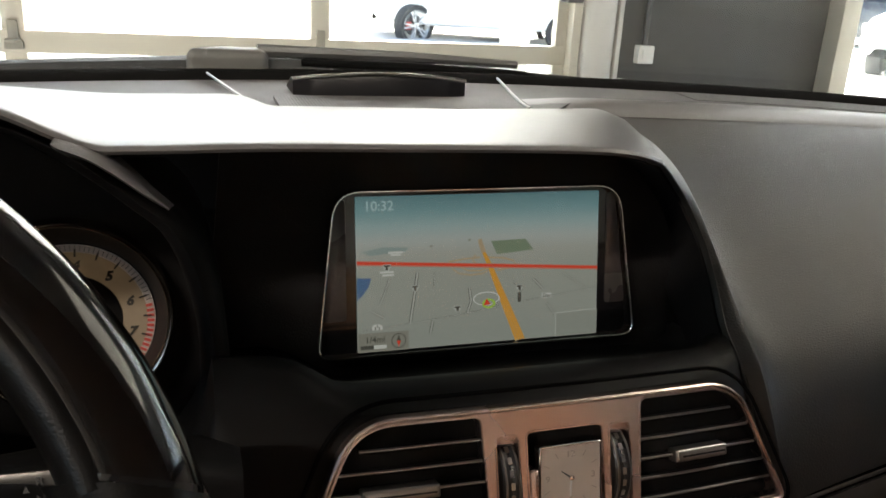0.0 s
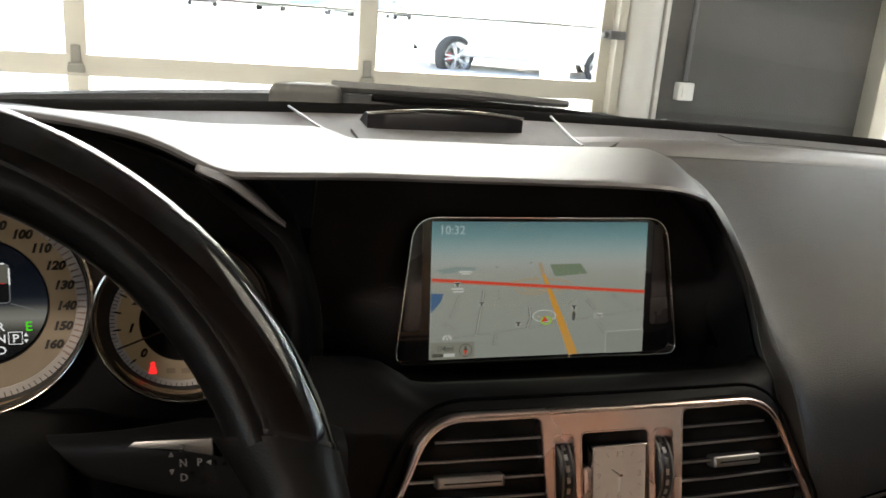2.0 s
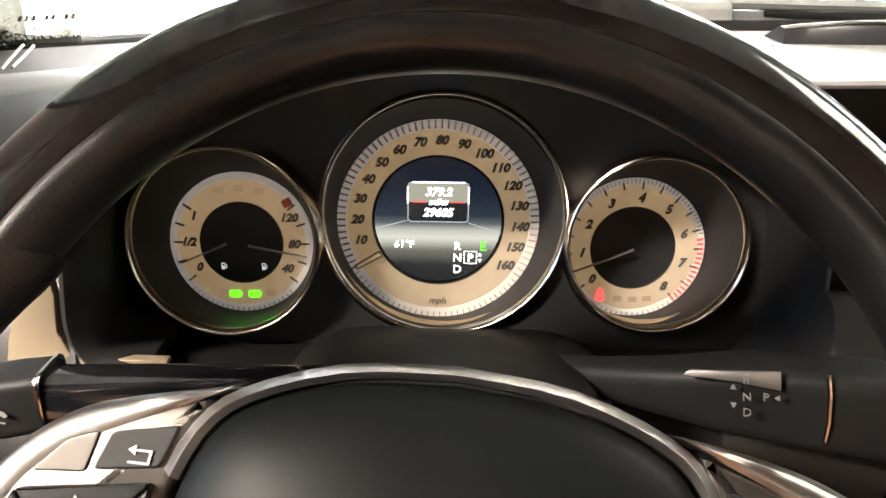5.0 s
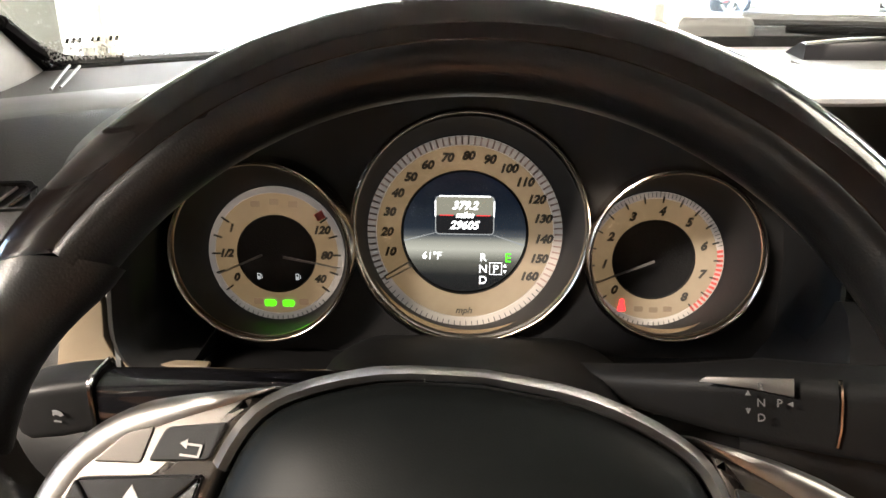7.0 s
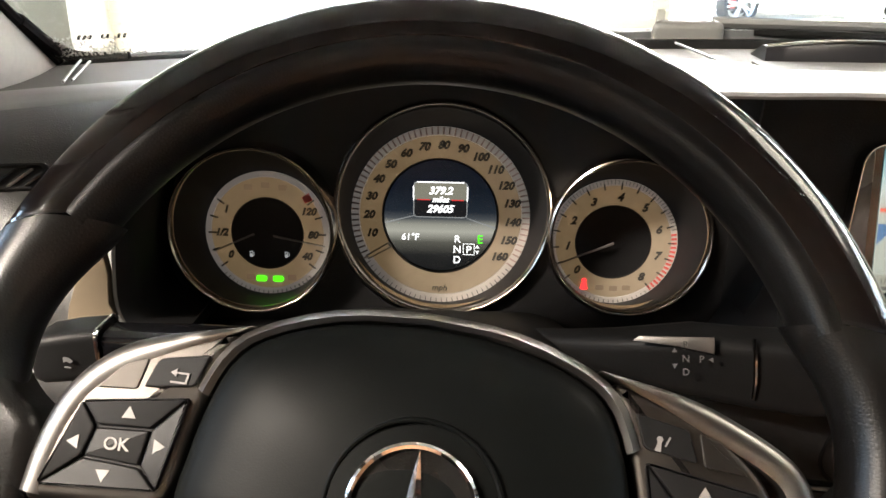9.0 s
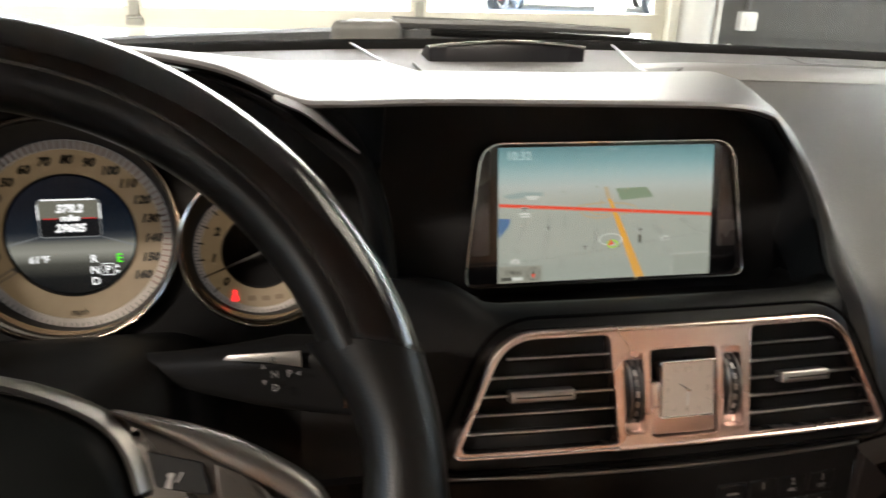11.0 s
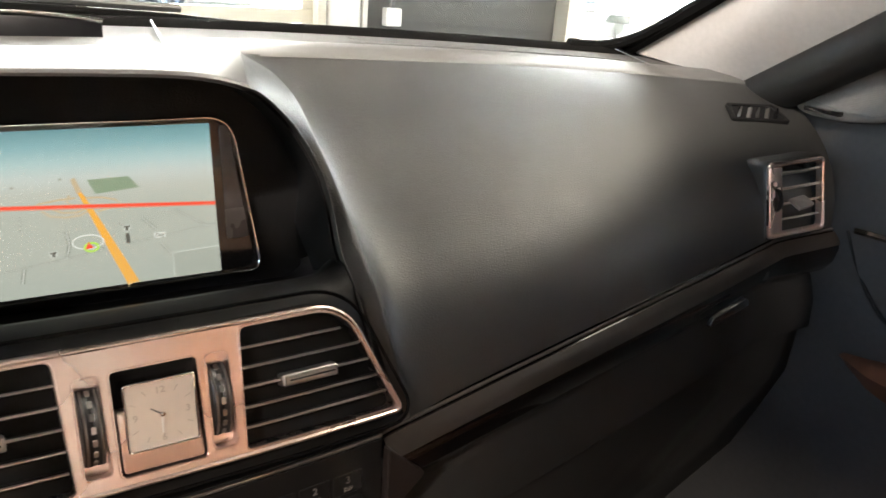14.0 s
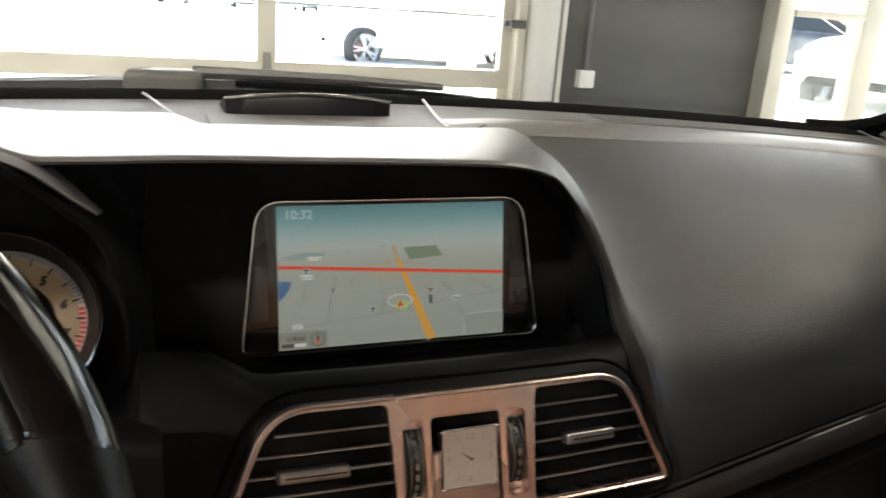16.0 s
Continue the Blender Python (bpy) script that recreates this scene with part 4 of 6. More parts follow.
part("trim_line", tube([foot(0.139 + 0.555 * k / 30) + Vector((0, -0.0025, -0.0015)) for k in range(31)], 0.0012, 6), material("trim_line_dark", (0.11, 0.10, 0.095), 0.5, metal=0.8), dash, "thin dark metal line")
part("trim_end", moved(slab(rounded([(0, 0), (0.028, -0.026), (0.0, -0.052)], 0.004, 3), 0, 0.006, 0.0015), pose(0.1365, -0.122, 0.786, 90, 0, 0)), material("trim_end_brown", (0.014, 0.010, 0.009), 0.5, grain=0.2, grain_size=700), dash, "dark brown trim end piece")
rows = []
for k in range(25):
    x = 0.14 + 0.56 * k / 24
    f = foot(x) + Vector((0, 0.012, -0.05))
    rows.append([f, f + Vector((0, -0.004, -0.006)), f + Vector((0, -0.012, -0.03)), f + Vector((0, -0.012, -0.06)), f + Vector((0, 0.0, -0.065)), f + Vector((0, 0.004, -0.12)), f + Vector((0, 0.05, -0.24)), f + Vector((0, 0.2, -0.5))])
part("glovebox", loft(rows, 0.0015), material("glovebox_plastic", (0.019, 0.0183, 0.0178), 0.55, spec=0.3, grain=0.25, grain_size=700, relief="leather", vary=0.15), dash, "matt black glovebox lid")
part("glovebox_lock", moved(lathe([(0.0, 0.003), (0.007, 0.003), (0.008, 0.0)], 20), pose(0.545, -0.078, 0.812, 90, 0, 0)), CHROME, dash)
part("glovebox_latch", moved(slab(rounded([(-0.03, -0.004), (0.03, -0.004), (0.026, 0.004), (-0.026, 0.004)], 0.003, 3), 0, 0.004, 0.001), pose(0.47, -0.102, 0.802, 90, -6, 8)), PIANO, dash)

# binnacle side fins
def fin(pts, shift=0.0):
    p = spline([(x, 0, z) for x, z in pts], 24)
    rows = []
    for k, q in enumerate(p):
        d = (p[min(k + 1, 23)] - p[max(k - 1, 0)]).normalized()
        n = Vector((-d.z, 0, d.x))
        g = min(1.0, 0.1 + k / 9)
        rows.append([q + n * a * g + Vector((0, (y + shift + 0.066) * g - 0.066, 0)) for a, y in ((-0.007, 0.02), (-0.007, -0.058), (-0.004, -0.067), (0, -0.0705), (0.004, -0.067), (0.007, -0.058), (0.007, 0.02))])
    return loft(rows, close_v=True, cap=True)


part("binnacle_side", fin([(-0.258, 1.0135), (-0.240, 1.008), (-0.220, 0.998), (-0.203, 0.9865), (-0.186, 0.972), (-0.171, 0.957), (-0.161, 0.93), (-0.156, 0.89), (-0.158, 0.82)], 0.006), BLACK, dash)
# pale strip whose taper imitates the streak of light fading down the shoulder
shoulder = spline([(-0.2165, -0.0700, 1.0032), (-0.2080, -0.0668, 1.0006), (-0.1990, -0.0670, 0.9963), (-0.190, -0.069, 0.9885), (-0.181, -0.072, 0.9795), (-0.1735, -0.0745, 0.9725)], 20)
rows = []
for k, r in enumerate(shoulder):
    w = 0.0125 * math.sin(math.pi * (k / 19) ** 0.50) + 0.0002
    l = r + Vector((-0.35 * w, -w, -0.10 * w))
    rows.append([r + Vector((0.002, 0.02, -0.004)), r, r.lerp(l, 0.35) + Vector((0.0002, 0, 0.05 * w)), r.lerp(l, 0.7) + Vector((0.0002, 0, 0.04 * w)), l, l + Vector((0.0, 0.002, -0.0015))])
part("lit_shoulder_streak", loft(rows, 0.001), LIT_LEATHER, dash, "pale tapering strip in the shape of the lit streak between hood and dials")
part("binnacle_side", fin([(-0.478, 0.998), (-0.502, 0.985), (-0.520, 0.965), (-0.531, 0.93), (-0.537, 0.89), (-0.538, 0.862), (-0.528, 0.846), (-0.505, 0.838)]), PLASTIC, dash)
rows = []
for k in range(first + 8):
    o, n = lip[k], nrm[k]
    rows.append([o - n * 0.003 + Vector((0, 0.004, 0)), o - n * 0.005 + Vector((0, 0.03, 0)), o - n * 0.010 + Vector((0, 0.08, 0))])
part("binnacle_lining", loft(rows, 0.003), MATT, dash)
rows = []
for k in range(21):
    x = -0.60 + 0.45 * k / 20
    rows.append([(x, 0.01, 0.822), (x, -0.03, 0.824), (x, -0.07, 0.818), (x, -0.085, 0.80), (x, -0.09, 0.74), (x, -0.04, 0.62)])
part("knee_panel", loft(rows, 0.0015), PLASTIC, dash)
# trim left of the dials; its cream colour holds light reflected in gloss trim
bm = slab(rounded([(-0.548, 0.905), (-0.546, 0.883), (-0.548, 0.863), (-0.543, 0.850), (-0.530, 0.8475), (-0.492, 0.8468), (-0.492, 0.8440), (-0.545, 0.842), (-0.580, 0.835), (-0.574, 0.86), (-0.564, 0.885), (-0.556, 0.905)], 0.001, 2), 0, 0.006, 0.0008)
for v in bm.verts:
    v.co = (v.co.x, -0.058 - v.co.z, v.co.y)
part("driver_trim", bm, TRIM_GLARE, dash, "trim beside the dials in the cream of its reflected light")


# side defroster outlets
def outlet(s):
    q = face(0.618, 0.36)
    u, w = (face(0.63, 0.36) - face(0.606, 0.36)).normalized(), (face(0.618, 0.30) - face(0.618, 0.42)).normalized()
    n = u.cross(w).normalized()
    w = n.cross(u)
    m = Matrix(((u.x, w.x, n.x, q.x), (u.y, w.y, n.y, q.y), (u.z, w.z, n.z, q.z), (0, 0, 0, 1))) @ Matrix.Diagonal((0.98, 0.85, 0.6, 1)) if s > 0 else pose(-0.640, -0.006, 0.924, 46, 0, 10) @ Matrix.Diagonal((1, 0.62, 1, 1))
    o = thing("defroster_outlet", m, "small black slatted side-window defroster outlet", "air vent", group="side defroster outlets")
    part("surround", frame_slab(rounded([(-0.036, -0.016), (0.036, -0.016), (0.030, 0.016), (-0.028, 0.016)], 0.004, 3), rounded([(-0.031, -0.012), (0.031, -0.012), (0.026, 0.012), (-0.024, 0.012)], 0.003, 3), -0.004, 0.004), PLASTIC, o, local=True)
    part("well", slab(rounded([(-0.032, -0.013), (0.032, -0.013), (0.027, 0.013), (-0.025, 0.013)], 0.003, 3), -0.004, 0.0012), MATT, o, local=True)
    for k in range(5):
        x = -0.022 + 0.011 * k
        part("fin", moved(box(-0.0008, 0.0008, -0.0125, 0.0125, 0.0, 0.008), pose(x, 0, -0.002, 0, 35, -34)), SATIN if k % 2 else PIANO, o, local=True)


outlet(1)
outlet(-1)

# ---- navigation display ----
disp = thing("navigation_display", pose(-0.0011, -0.009, 0.9113, 79, 0, 0), "lit navigation display showing a map, in a dark glossy frame", "display")
outer = rounded([(-0.1005, -0.0473), (0.1015, -0.0473), (0.0885, 0.0485), (-0.0885, 0.0485)], [0.010, 0.010, 0.016, 0.016], 7)
inner = inset(ccw(outer), 0.0014)
part("bezel", frame_slab(outer, inner, -0.004, 0.0062, 0.0005), CHROME, disp, "thin chrome bezel", local=True)
part("frame", slab(inset(ccw(outer), 0.0005), -0.006, 0.0012), PIANO, disp, "gloss black display frame", local=True)
for s in (-1, 1):
    part("side_key_panel", slab(rounded([(s * 0.0815, -0.026), (s * 0.0955, -0.026), (s * 0.0875, 0.042), (s * 0.0815, 0.044)], 0.003, 4), 0.001, 0.0022, 0.0006),
         material("smoked_grey", (0.045, 0.04, 0.04), 0.25, coat=0.3), disp, "smoked grey side panel", local=True)
SW_, SH_ = 0.0758, 0.0447


def sc(a, b):
    """Place on the screen from shares of its width and of its height from above."""
    return (-SW_ + 2 * SW_ * a, SH_ - 2 * SH_ * b)


def strip(pts, w, z, mat, name, parent):
    p = [Vector(sc(*q)) for q in pts]
    n = len(p)
    lft, rgt = [], []
    for k in range(n):
        d = (p[min(k + 1, n - 1)] - p[max(k - 1, 0)]).normalized()
        q = Vector((-d.y, d.x))
        ww = w[0] + (w[1] - w[0]) * k / (n - 1) if isinstance(w, tuple) else w
        lft.append(p[k] + q * ww / 2)
        rgt.append(p[k] - q * ww / 2)
    rows = [[(v.x, v.y, z) for v in lft], [(v.x, v.y, z) for v in rgt]]
    return part(name, loft(rows, 0.0001), mat, parent, local=True)


MAP = gradient_glow("map_screen", [(0.0, (0.31, 0.335, 0.285)), (0.50, (0.325, 0.345, 0.29)), (0.62, (0.37, 0.385, 0.33)), (0.71, (0.40, 0.44, 0.40)), (0.80, (0.31, 0.42, 0.40)), (0.90, (0.175, 0.315, 0.32)), (1.0, (0.105, 0.215, 0.225))], 1.0)
screen = part("screen", slab([(-SW_, -SH_), (SW_, -SH_), (SW_, SH_), (-SW_, SH_)], 0.0005, 0.0024), MAP, disp, "lit map picture", local=True)
G_RED, G_ORANGE, G_LAKE = glow("map_red", (0.70, 0.065, 0.03)), glow("map_orange", (0.66, 0.32, 0.045)), glow("map_blue", (0.06, 0.14, 0.26))
G_WHITE, G_DARK, G_GREEN = glow("map_white", (0.58, 0.60, 0.53)), glow("map_dark", (0.08, 0.08, 0.065)), glow("map_green", (0.19, 0.25, 0.16))
G_GREY, G_HAZE, G_LIME, G_PALE = glow("map_grey", (0.25, 0.25, 0.20)), glow("map_haze", (0.26, 0.33, 0.30)), glow("map_lime", (0.35, 0.55, 0.08)), glow("map_pale_orange", (0.46, 0.36, 0.19))
G_STREET, G_EDGE = glow("map_street", (0.44, 0.46, 0.40)), glow("map_street_edge", (0.10, 0.105, 0.085))
G_BROAD, G_DIM = glow("map_red_haze", (0.52, 0.20, 0.14)), glow("map_hazy_orange", (0.42, 0.33, 0.20))
part("park", slab([sc(0.535, 0.315), sc(0.68, 0.31), sc(0.715, 0.385), sc(0.56, 0.405)], 0.0024, 0.0025), G_GREEN, screen, local=True)
part("lake", slab([sc(0.0, 0.515), sc(0.055, 0.52), sc(0.045, 0.575), sc(0.02, 0.63), sc(0.0, 0.66)], 0.0024, 0.0025), G_LAKE, screen, local=True)
part("far_lake", slab([sc(0.02, 0.35), sc(0.10, 0.325), sc(0.2, 0.33), sc(0.19, 0.36), sc(0.05, 0.375)], 0.0024, 0.0025), G_HAZE, screen, local=True)
for way in ([(0.375, 0.485), (0.40, 0.52), (0.45, 0.535), (0.50, 0.53), (0.535, 0.50)], [(0.40, 0.47), (0.44, 0.505), (0.49, 0.51), (0.525, 0.49)], [(0.50, 0.40), (0.53, 0.425), (0.58, 0.43), (0.625, 0.45), (0.64, 0.475), (0.61, 0.50), (0.56, 0.515)],
            [(0.47, 0.40), (0.46, 0.44), (0.475, 0.465)], [(0.36, 0.44), (0.43, 0.425), (0.49, 0.42)]):
    strip(way, 0.0011, 0.0025, G_DIM, "slip_road", screen)
strip([(0.487, 0.30), (0.495, 0.345), (0.505, 0.39)], (0.0026, 0.0030), 0.00252, G_DIM, "far_road", screen)
strip([(0.505, 0.39), (0.53, 0.48), (0.565, 0.62), (0.605, 0.78), (0.66, 0.998)], (0.0022, 0.0066), 0.0026, G_PALE, "main_road", screen)
for d in (-0.0165, -0.0055, 0.0055, 0.0165):
    strip([(0.505 + d * 0.25, 0.39), (0.53 + d * 0.42, 0.48), (0.565 + d * 0.6, 0.62), (0.605 + d * 0.8, 0.78), (0.66 + d, 0.998)], (0.0007, 0.0012), 0.0027, G_ORANGE, "lane", screen)
strip([(0.001, 0.419), (0.5, 0.476), (0.999, 0.534)], 0.0027, 0.0028, G_BROAD, "motorway_verge", screen)
strip([(0.001, 0.417), (0.5, 0.474), (0.999, 0.532)], 0.0015, 0.0029, G_RED, "motorway", screen)
for w, pts in ((0.0019, [(0.235, 0.50), (0.225, 0.62), (0.205, 0.83)]), (0.0018, [(0.445, 0.62), (0.452, 0.71), (0.437, 0.79)]), (0.0014, [(0.125, 0.53), (0.10, 0.65), (0.085, 0.70)]), (0.0015, [(0.055, 0.735), (0.105, 0.785)]),
               (0.0019, [(0.295, 0.825), (0.285, 0.91)]), (0.0008, [(0.02, 0.86), (0.25, 0.825), (0.44, 0.79), (0.57, 0.76)]), (0.0008, [(0.67, 0.735), (0.83, 0.705), (0.995, 0.67)]), (0.0012, [(0.63, 0.595), (0.67, 0.67)]), (0.0016, [(0.715, 0.585), (0.76, 0.665)]),
               (0.0016, [(0.775, 0.76), (0.812, 0.845)]), (0.0012, [(0.84, 0.55), (0.90, 0.62), (0.97, 0.69)]), (0.0012, [(0.575, 0.70), (0.56, 0.755)]), (0.0008, [(0.30, 0.60), (0.305, 0.5)])):
    strip(pts, w, 0.00255, G_EDGE, "street", screen)
    strip(pts, w * 0.5, 0.0027, G_STREET, "street_fill", screen)
ring = []
for k in range(28):
    a = 2 * math.pi * k / 28
    ring.append((math.cos(a), math.sin(a)))
cx, cy = sc(0.515, 0.70)
part("position_ring", frame_slab([(cx + 0.0085 * a, cy + 0.0042 * b) for a, b in ring], [(cx + 0.0077 * a, cy + 0.0036 * b) for a, b in ring], 0.0028, 0.003, 0.00003), G_WHITE, screen, local=True)
cx, cy = sc(0.525, 0.735)
part("beacon", frame_slab([(cx + 0.0042 * a, cy + 0.0030 * b) for a, b in ring], [(cx + 0.0026 * a, cy + 0.0018 * b) for a, b in ring], 0.0029, 0.0031, 0.00003), G_LIME, screen, local=True)
part("position_arrow", slab([sc(0.503, 0.745), sc(0.515, 0.70), sc(0.532, 0.74)], 0.003, 0.0032), G_RED, screen, local=True)
for a, b in ((0.395, 0.755), (0.225, 0.60), (0.655, 0.64), (0.115, 0.455)):
    x, y = sc(a, b)
    part("map_symbol", slab([(x - 0.0023, y + 0.0001), (x - 0.0010, y - 0.0018), (x + 0.0010, y - 0.0018), (x + 0.0023, y + 0.0001), (x + 0.0023, y + 0.0018), (x - 0.0023, y + 0.0018)], 0.0029, 0.003), G_STREET, screen, local=True)
    part("map_symbol_mark", join(slab([(x - 0.0018, y + 0.0005), (x + 0.0018, y + 0.0005), (x + 0.0018, y + 0.0014), (x - 0.0018, y + 0.0014)], 0.003, 0.0031),
                                 slab([(x - 0.0007, y - 0.0014), (x + 0.0007, y - 0.0014), (x + 0.0007, y + 0.0006), (x - 0.0007, y + 0.0006)], 0.003, 0.0031)), G_DARK, screen, local=True)
x, y = sc(0.655, 0.705)
part("map_pin", slab(rounded([(x - 0.0011, y - 0.003), (x + 0.0011, y - 0.003), (x + 0.0011, y + 0.003), (x - 0.0011, y + 0.003)], 0.001, 3), 0.0029, 0.003), G_DARK, screen, local=True)
for a, b, w in ((0.15, 0.36, 0.009), (0.15, 0.375, 0.006), (0.115, 0.485, 0.008), (0.12, 0.505, 0.007), (0.29, 0.33, 0.0016), (0.445, 0.3, 0.0014)):
    x, y = sc(a, b)
    part("label_bar", slab([(x - w / 2, y - 0.0006), (x + w / 2, y - 0.0006), (x + w / 2, y + 0.0006), (x - w / 2, y + 0.0006)], 0.0029, 0.003), G_WHITE if w > 0.002 else G_GREY, screen, local=True)
x, y = sc(0.773, 0.706)
part("label_plate", slab([(x - 0.0032, y - 0.0016), (x + 0.0032, y - 0.0016), (x + 0.0032, y + 0.0016), (x - 0.0032, y + 0.0016)], 0.0029, 0.003), G_WHITE, screen, local=True)
part("map_name", lettering("Day", 0.0032, at2(x, y, 0.0031)), G_DARK, screen, local=True)
part("scale_box", slab([sc(0.0, 0.875), sc(0.197, 0.875), sc(0.197, 1.0), sc(0.0, 1.0)], 0.0028, 0.003), G_GREY, screen, local=True)
part("scale_text", lettering("1/4mi", 0.0052, at2(*sc(0.066, 0.922), 0.0031)), G_DARK, screen, local=True)
part("scale_bar", slab([sc(0.01, 0.957), sc(0.06, 0.957), sc(0.06, 0.982), sc(0.01, 0.982)], 0.003, 0.0031), G_DARK, screen, local=True)
part("scale_bar", slab([sc(0.06, 0.957), sc(0.11, 0.957), sc(0.11, 0.982), sc(0.06, 0.982)], 0.003, 0.0031), G_WHITE, screen, local=True)
cx, cy = sc(0.158, 0.937)
part("compass_ring", frame_slab([(cx + 0.0044 * a, cy + 0.0044 * b) for a, b in ring], [(cx + 0.0039 * a, cy + 0.0039 * b) for a, b in ring], 0.003, 0.0031, 0.00002), G_DARK, screen, local=True)
part("compass_needle", slab([(cx - 0.0012, cy), (cx + 0.0012, cy), (cx, cy + 0.0037)], 0.003, 0.0031), G_DARK, screen, local=True)
part("compass_needle", slab([(cx - 0.0012, cy), (cx + 0.0012, cy), (cx, cy - 0.0037)], 0.003, 0.0031), G_RED, screen, local=True)
part("inset_box", slab([sc(0.815, 0.835), sc(1.0, 0.825), sc(1.0, 1.0), sc(0.815, 1.0)], 0.0028, 0.003), glow("map_box", (0.29, 0.31, 0.26)), screen, local=True)
strip([(0.815, 0.998), (0.815, 0.835), (0.999, 0.825)], 0.0006, 0.0031, G_STREET, "inset_edge", screen)
part("globe", slab([(sc(0.075, 0.845)[0] + 0.0032 * a, sc(0.075, 0.845)[1] + 0.0024 * max(-0.5, b)) for a, b in ring], 0.0029, 0.003), G_WHITE, screen, local=True)
for dx, dy in ((-0.0012, -0.0003), (0.0012, -0.0003), (0.0, 0.0010)):
    x, y = sc(0.075, 0.845)
    part("globe_mark", bar2(x + dx, y - 0.0009 + dy, x + dx, y + 0.0009 + dy, 0.0005, 0.0005, 0.003, 0.0031), G_DARK, screen, local=True)
part("screen_clock", lettering("10:32", 0.0078, at2(*sc(0.088, 0.063), 0.0026)), glow("map_text", (0.42, 0.55, 0.53)), screen, local=True)


# ---- centre vents with the clock ----
def holed(outer, holes, z0, z1):
    """A plate with holes, its rim and hole walls standing from z0 to z1."""
    bm = bmesh.new()
    for loop in [outer] + list(holes):
        vs = [bm.verts.new((p[0], p[1], z1)) for p in loop]
        for k in range(len(vs)):
            bm.edges.new((vs[k - 1], vs[k]))
    bmesh.ops.triangle_fill(bm, use_beauty=True, use_dissolve=False, edges=bm.edges[:])
    bmesh.ops.recalc_face_normals(bm, faces=bm.faces)
    if bm.faces and bm.faces[:][0].normal.z < 0:
        bmesh.ops.reverse_faces(bm, faces=bm.faces)
    rim = [e for e in bm.edges if len(e.link_faces) == 1]
    ext = bmesh.ops.extrude_edge_only(bm, edges=rim)
    for v in ext["geom"]:
        if isinstance(v, bmesh.types.BMVert):
            v.co.z = z0
    return bm


vent = thing("center_air_vents", pose(0.01, -0.1165, 0.84, 70.1, 0, 0), "twin centre air vents in a satin metal surround", "air vents")


def bent(bm):
    """Follow the gentle curve of the fascia."""
    for k in range(-23, 24):
        bmesh.ops.bisect_plane(bm, geom=bm.verts[:] + bm.edges[:] + bm.faces[:], dist=1e-6, plane_co=(0.006 * k, 0, 0), plane_no=(1, 0, 0))
    for v in bm.verts:
        v.co.z -= 0.45 * v.co.x ** 2
    return bm


V_OUT = rounded([(-0.139, -0.0345), (0.139, -0.0345), (0.107, 0.0365), (-0.107, 0.0365)], [0.008, 0.008, 0.022, 0.022], 8)
V_LEFT = rounded([(-0.1335, -0.0305), (-0.041, -0.0305), (-0.0445, 0.0325), (-0.1045, 0.0325)], [0.006, 0.003, 0.004, 0.018], 7)
V_RIGHT = [(-p[0], p[1]) for p in V_LEFT][::-1]
CLK = rounded([(-0.0205, -0.0285), (0.0205, -0.0285), (0.0205, 0.0225), (-0.0205, 0.0225)], 0.003, 4)
TH_L = rounded([(-0.0365, -0.0255), (-0.0245, -0.0255), (-0.0255, 0.0215), (-0.0365, 0.0215)], 0.0025, 4)
TH_R = [(-p[0], p[1]) for p in TH_L][::-1]
bm = holed(V_OUT, [V_LEFT, V_RIGHT, CLK, TH_L, TH_R], -0.006, 0.0035)
o = part("surround", bent(bm), TAN_TINTED_METAL, vent, "satin aluminium surround", local=True, sharp=30)
smooth = []
for f in o.data.polygons:
    for i in f.loop_indices:
        x = o.data.vertices[o.data.loops[i].vertex_index].co.x
        smooth.append(Vector((0.9 * x, 0, 1)).normalized() if abs(f.normal.z) > 0.5 else f.normal.copy())
o.data.normals_split_custom_set(smooth)
seam = inset(ccw(V_OUT), -0.0075)
part("fascia_joint", bent(tube([(q.x, q.y, -0.0005) for q in seam + seam[:2]], 0.0011, 6)), RUBBER, vent, "dark joint round the vents", local=True)
rim = frame_slab(V_OUT, inset(ccw(V_OUT), 0.0024), 0.0, 0.0048, 0.0009)
part("edge_rim", bent(rim), TAN_TINTED_METAL, vent, "raised bright rim", local=True)
for hole in (V_LEFT, V_RIGHT, CLK, TH_L, TH_R):
    o = ccw(hole)
    part("hole_edge", bent(loft([[(q[0], q[1], z) for q in inset(o, -d)] for d, z in ((0.0, 0.0030), (0.0004, 0.0041), (0.0009, 0.0041), (0.0014, 0.0028))], close_v=True)), TAN_TINTED_METAL, vent, "bright rolled edge", local=True)
for hole in (V_LEFT, V_RIGHT):
    part("vent_well", bent(holed(inset(ccw(hole), -0.001), [], -0.03, -0.0285)), MATT, vent, local=True)
    part("vent_lining", bent(loft([[(p[0], p[1], 0.002) for p in hole], [(p[0] * 1.0, p[1], -0.03) for p in hole]], 0.001, close_v=True)), MATT, vent, local=True)
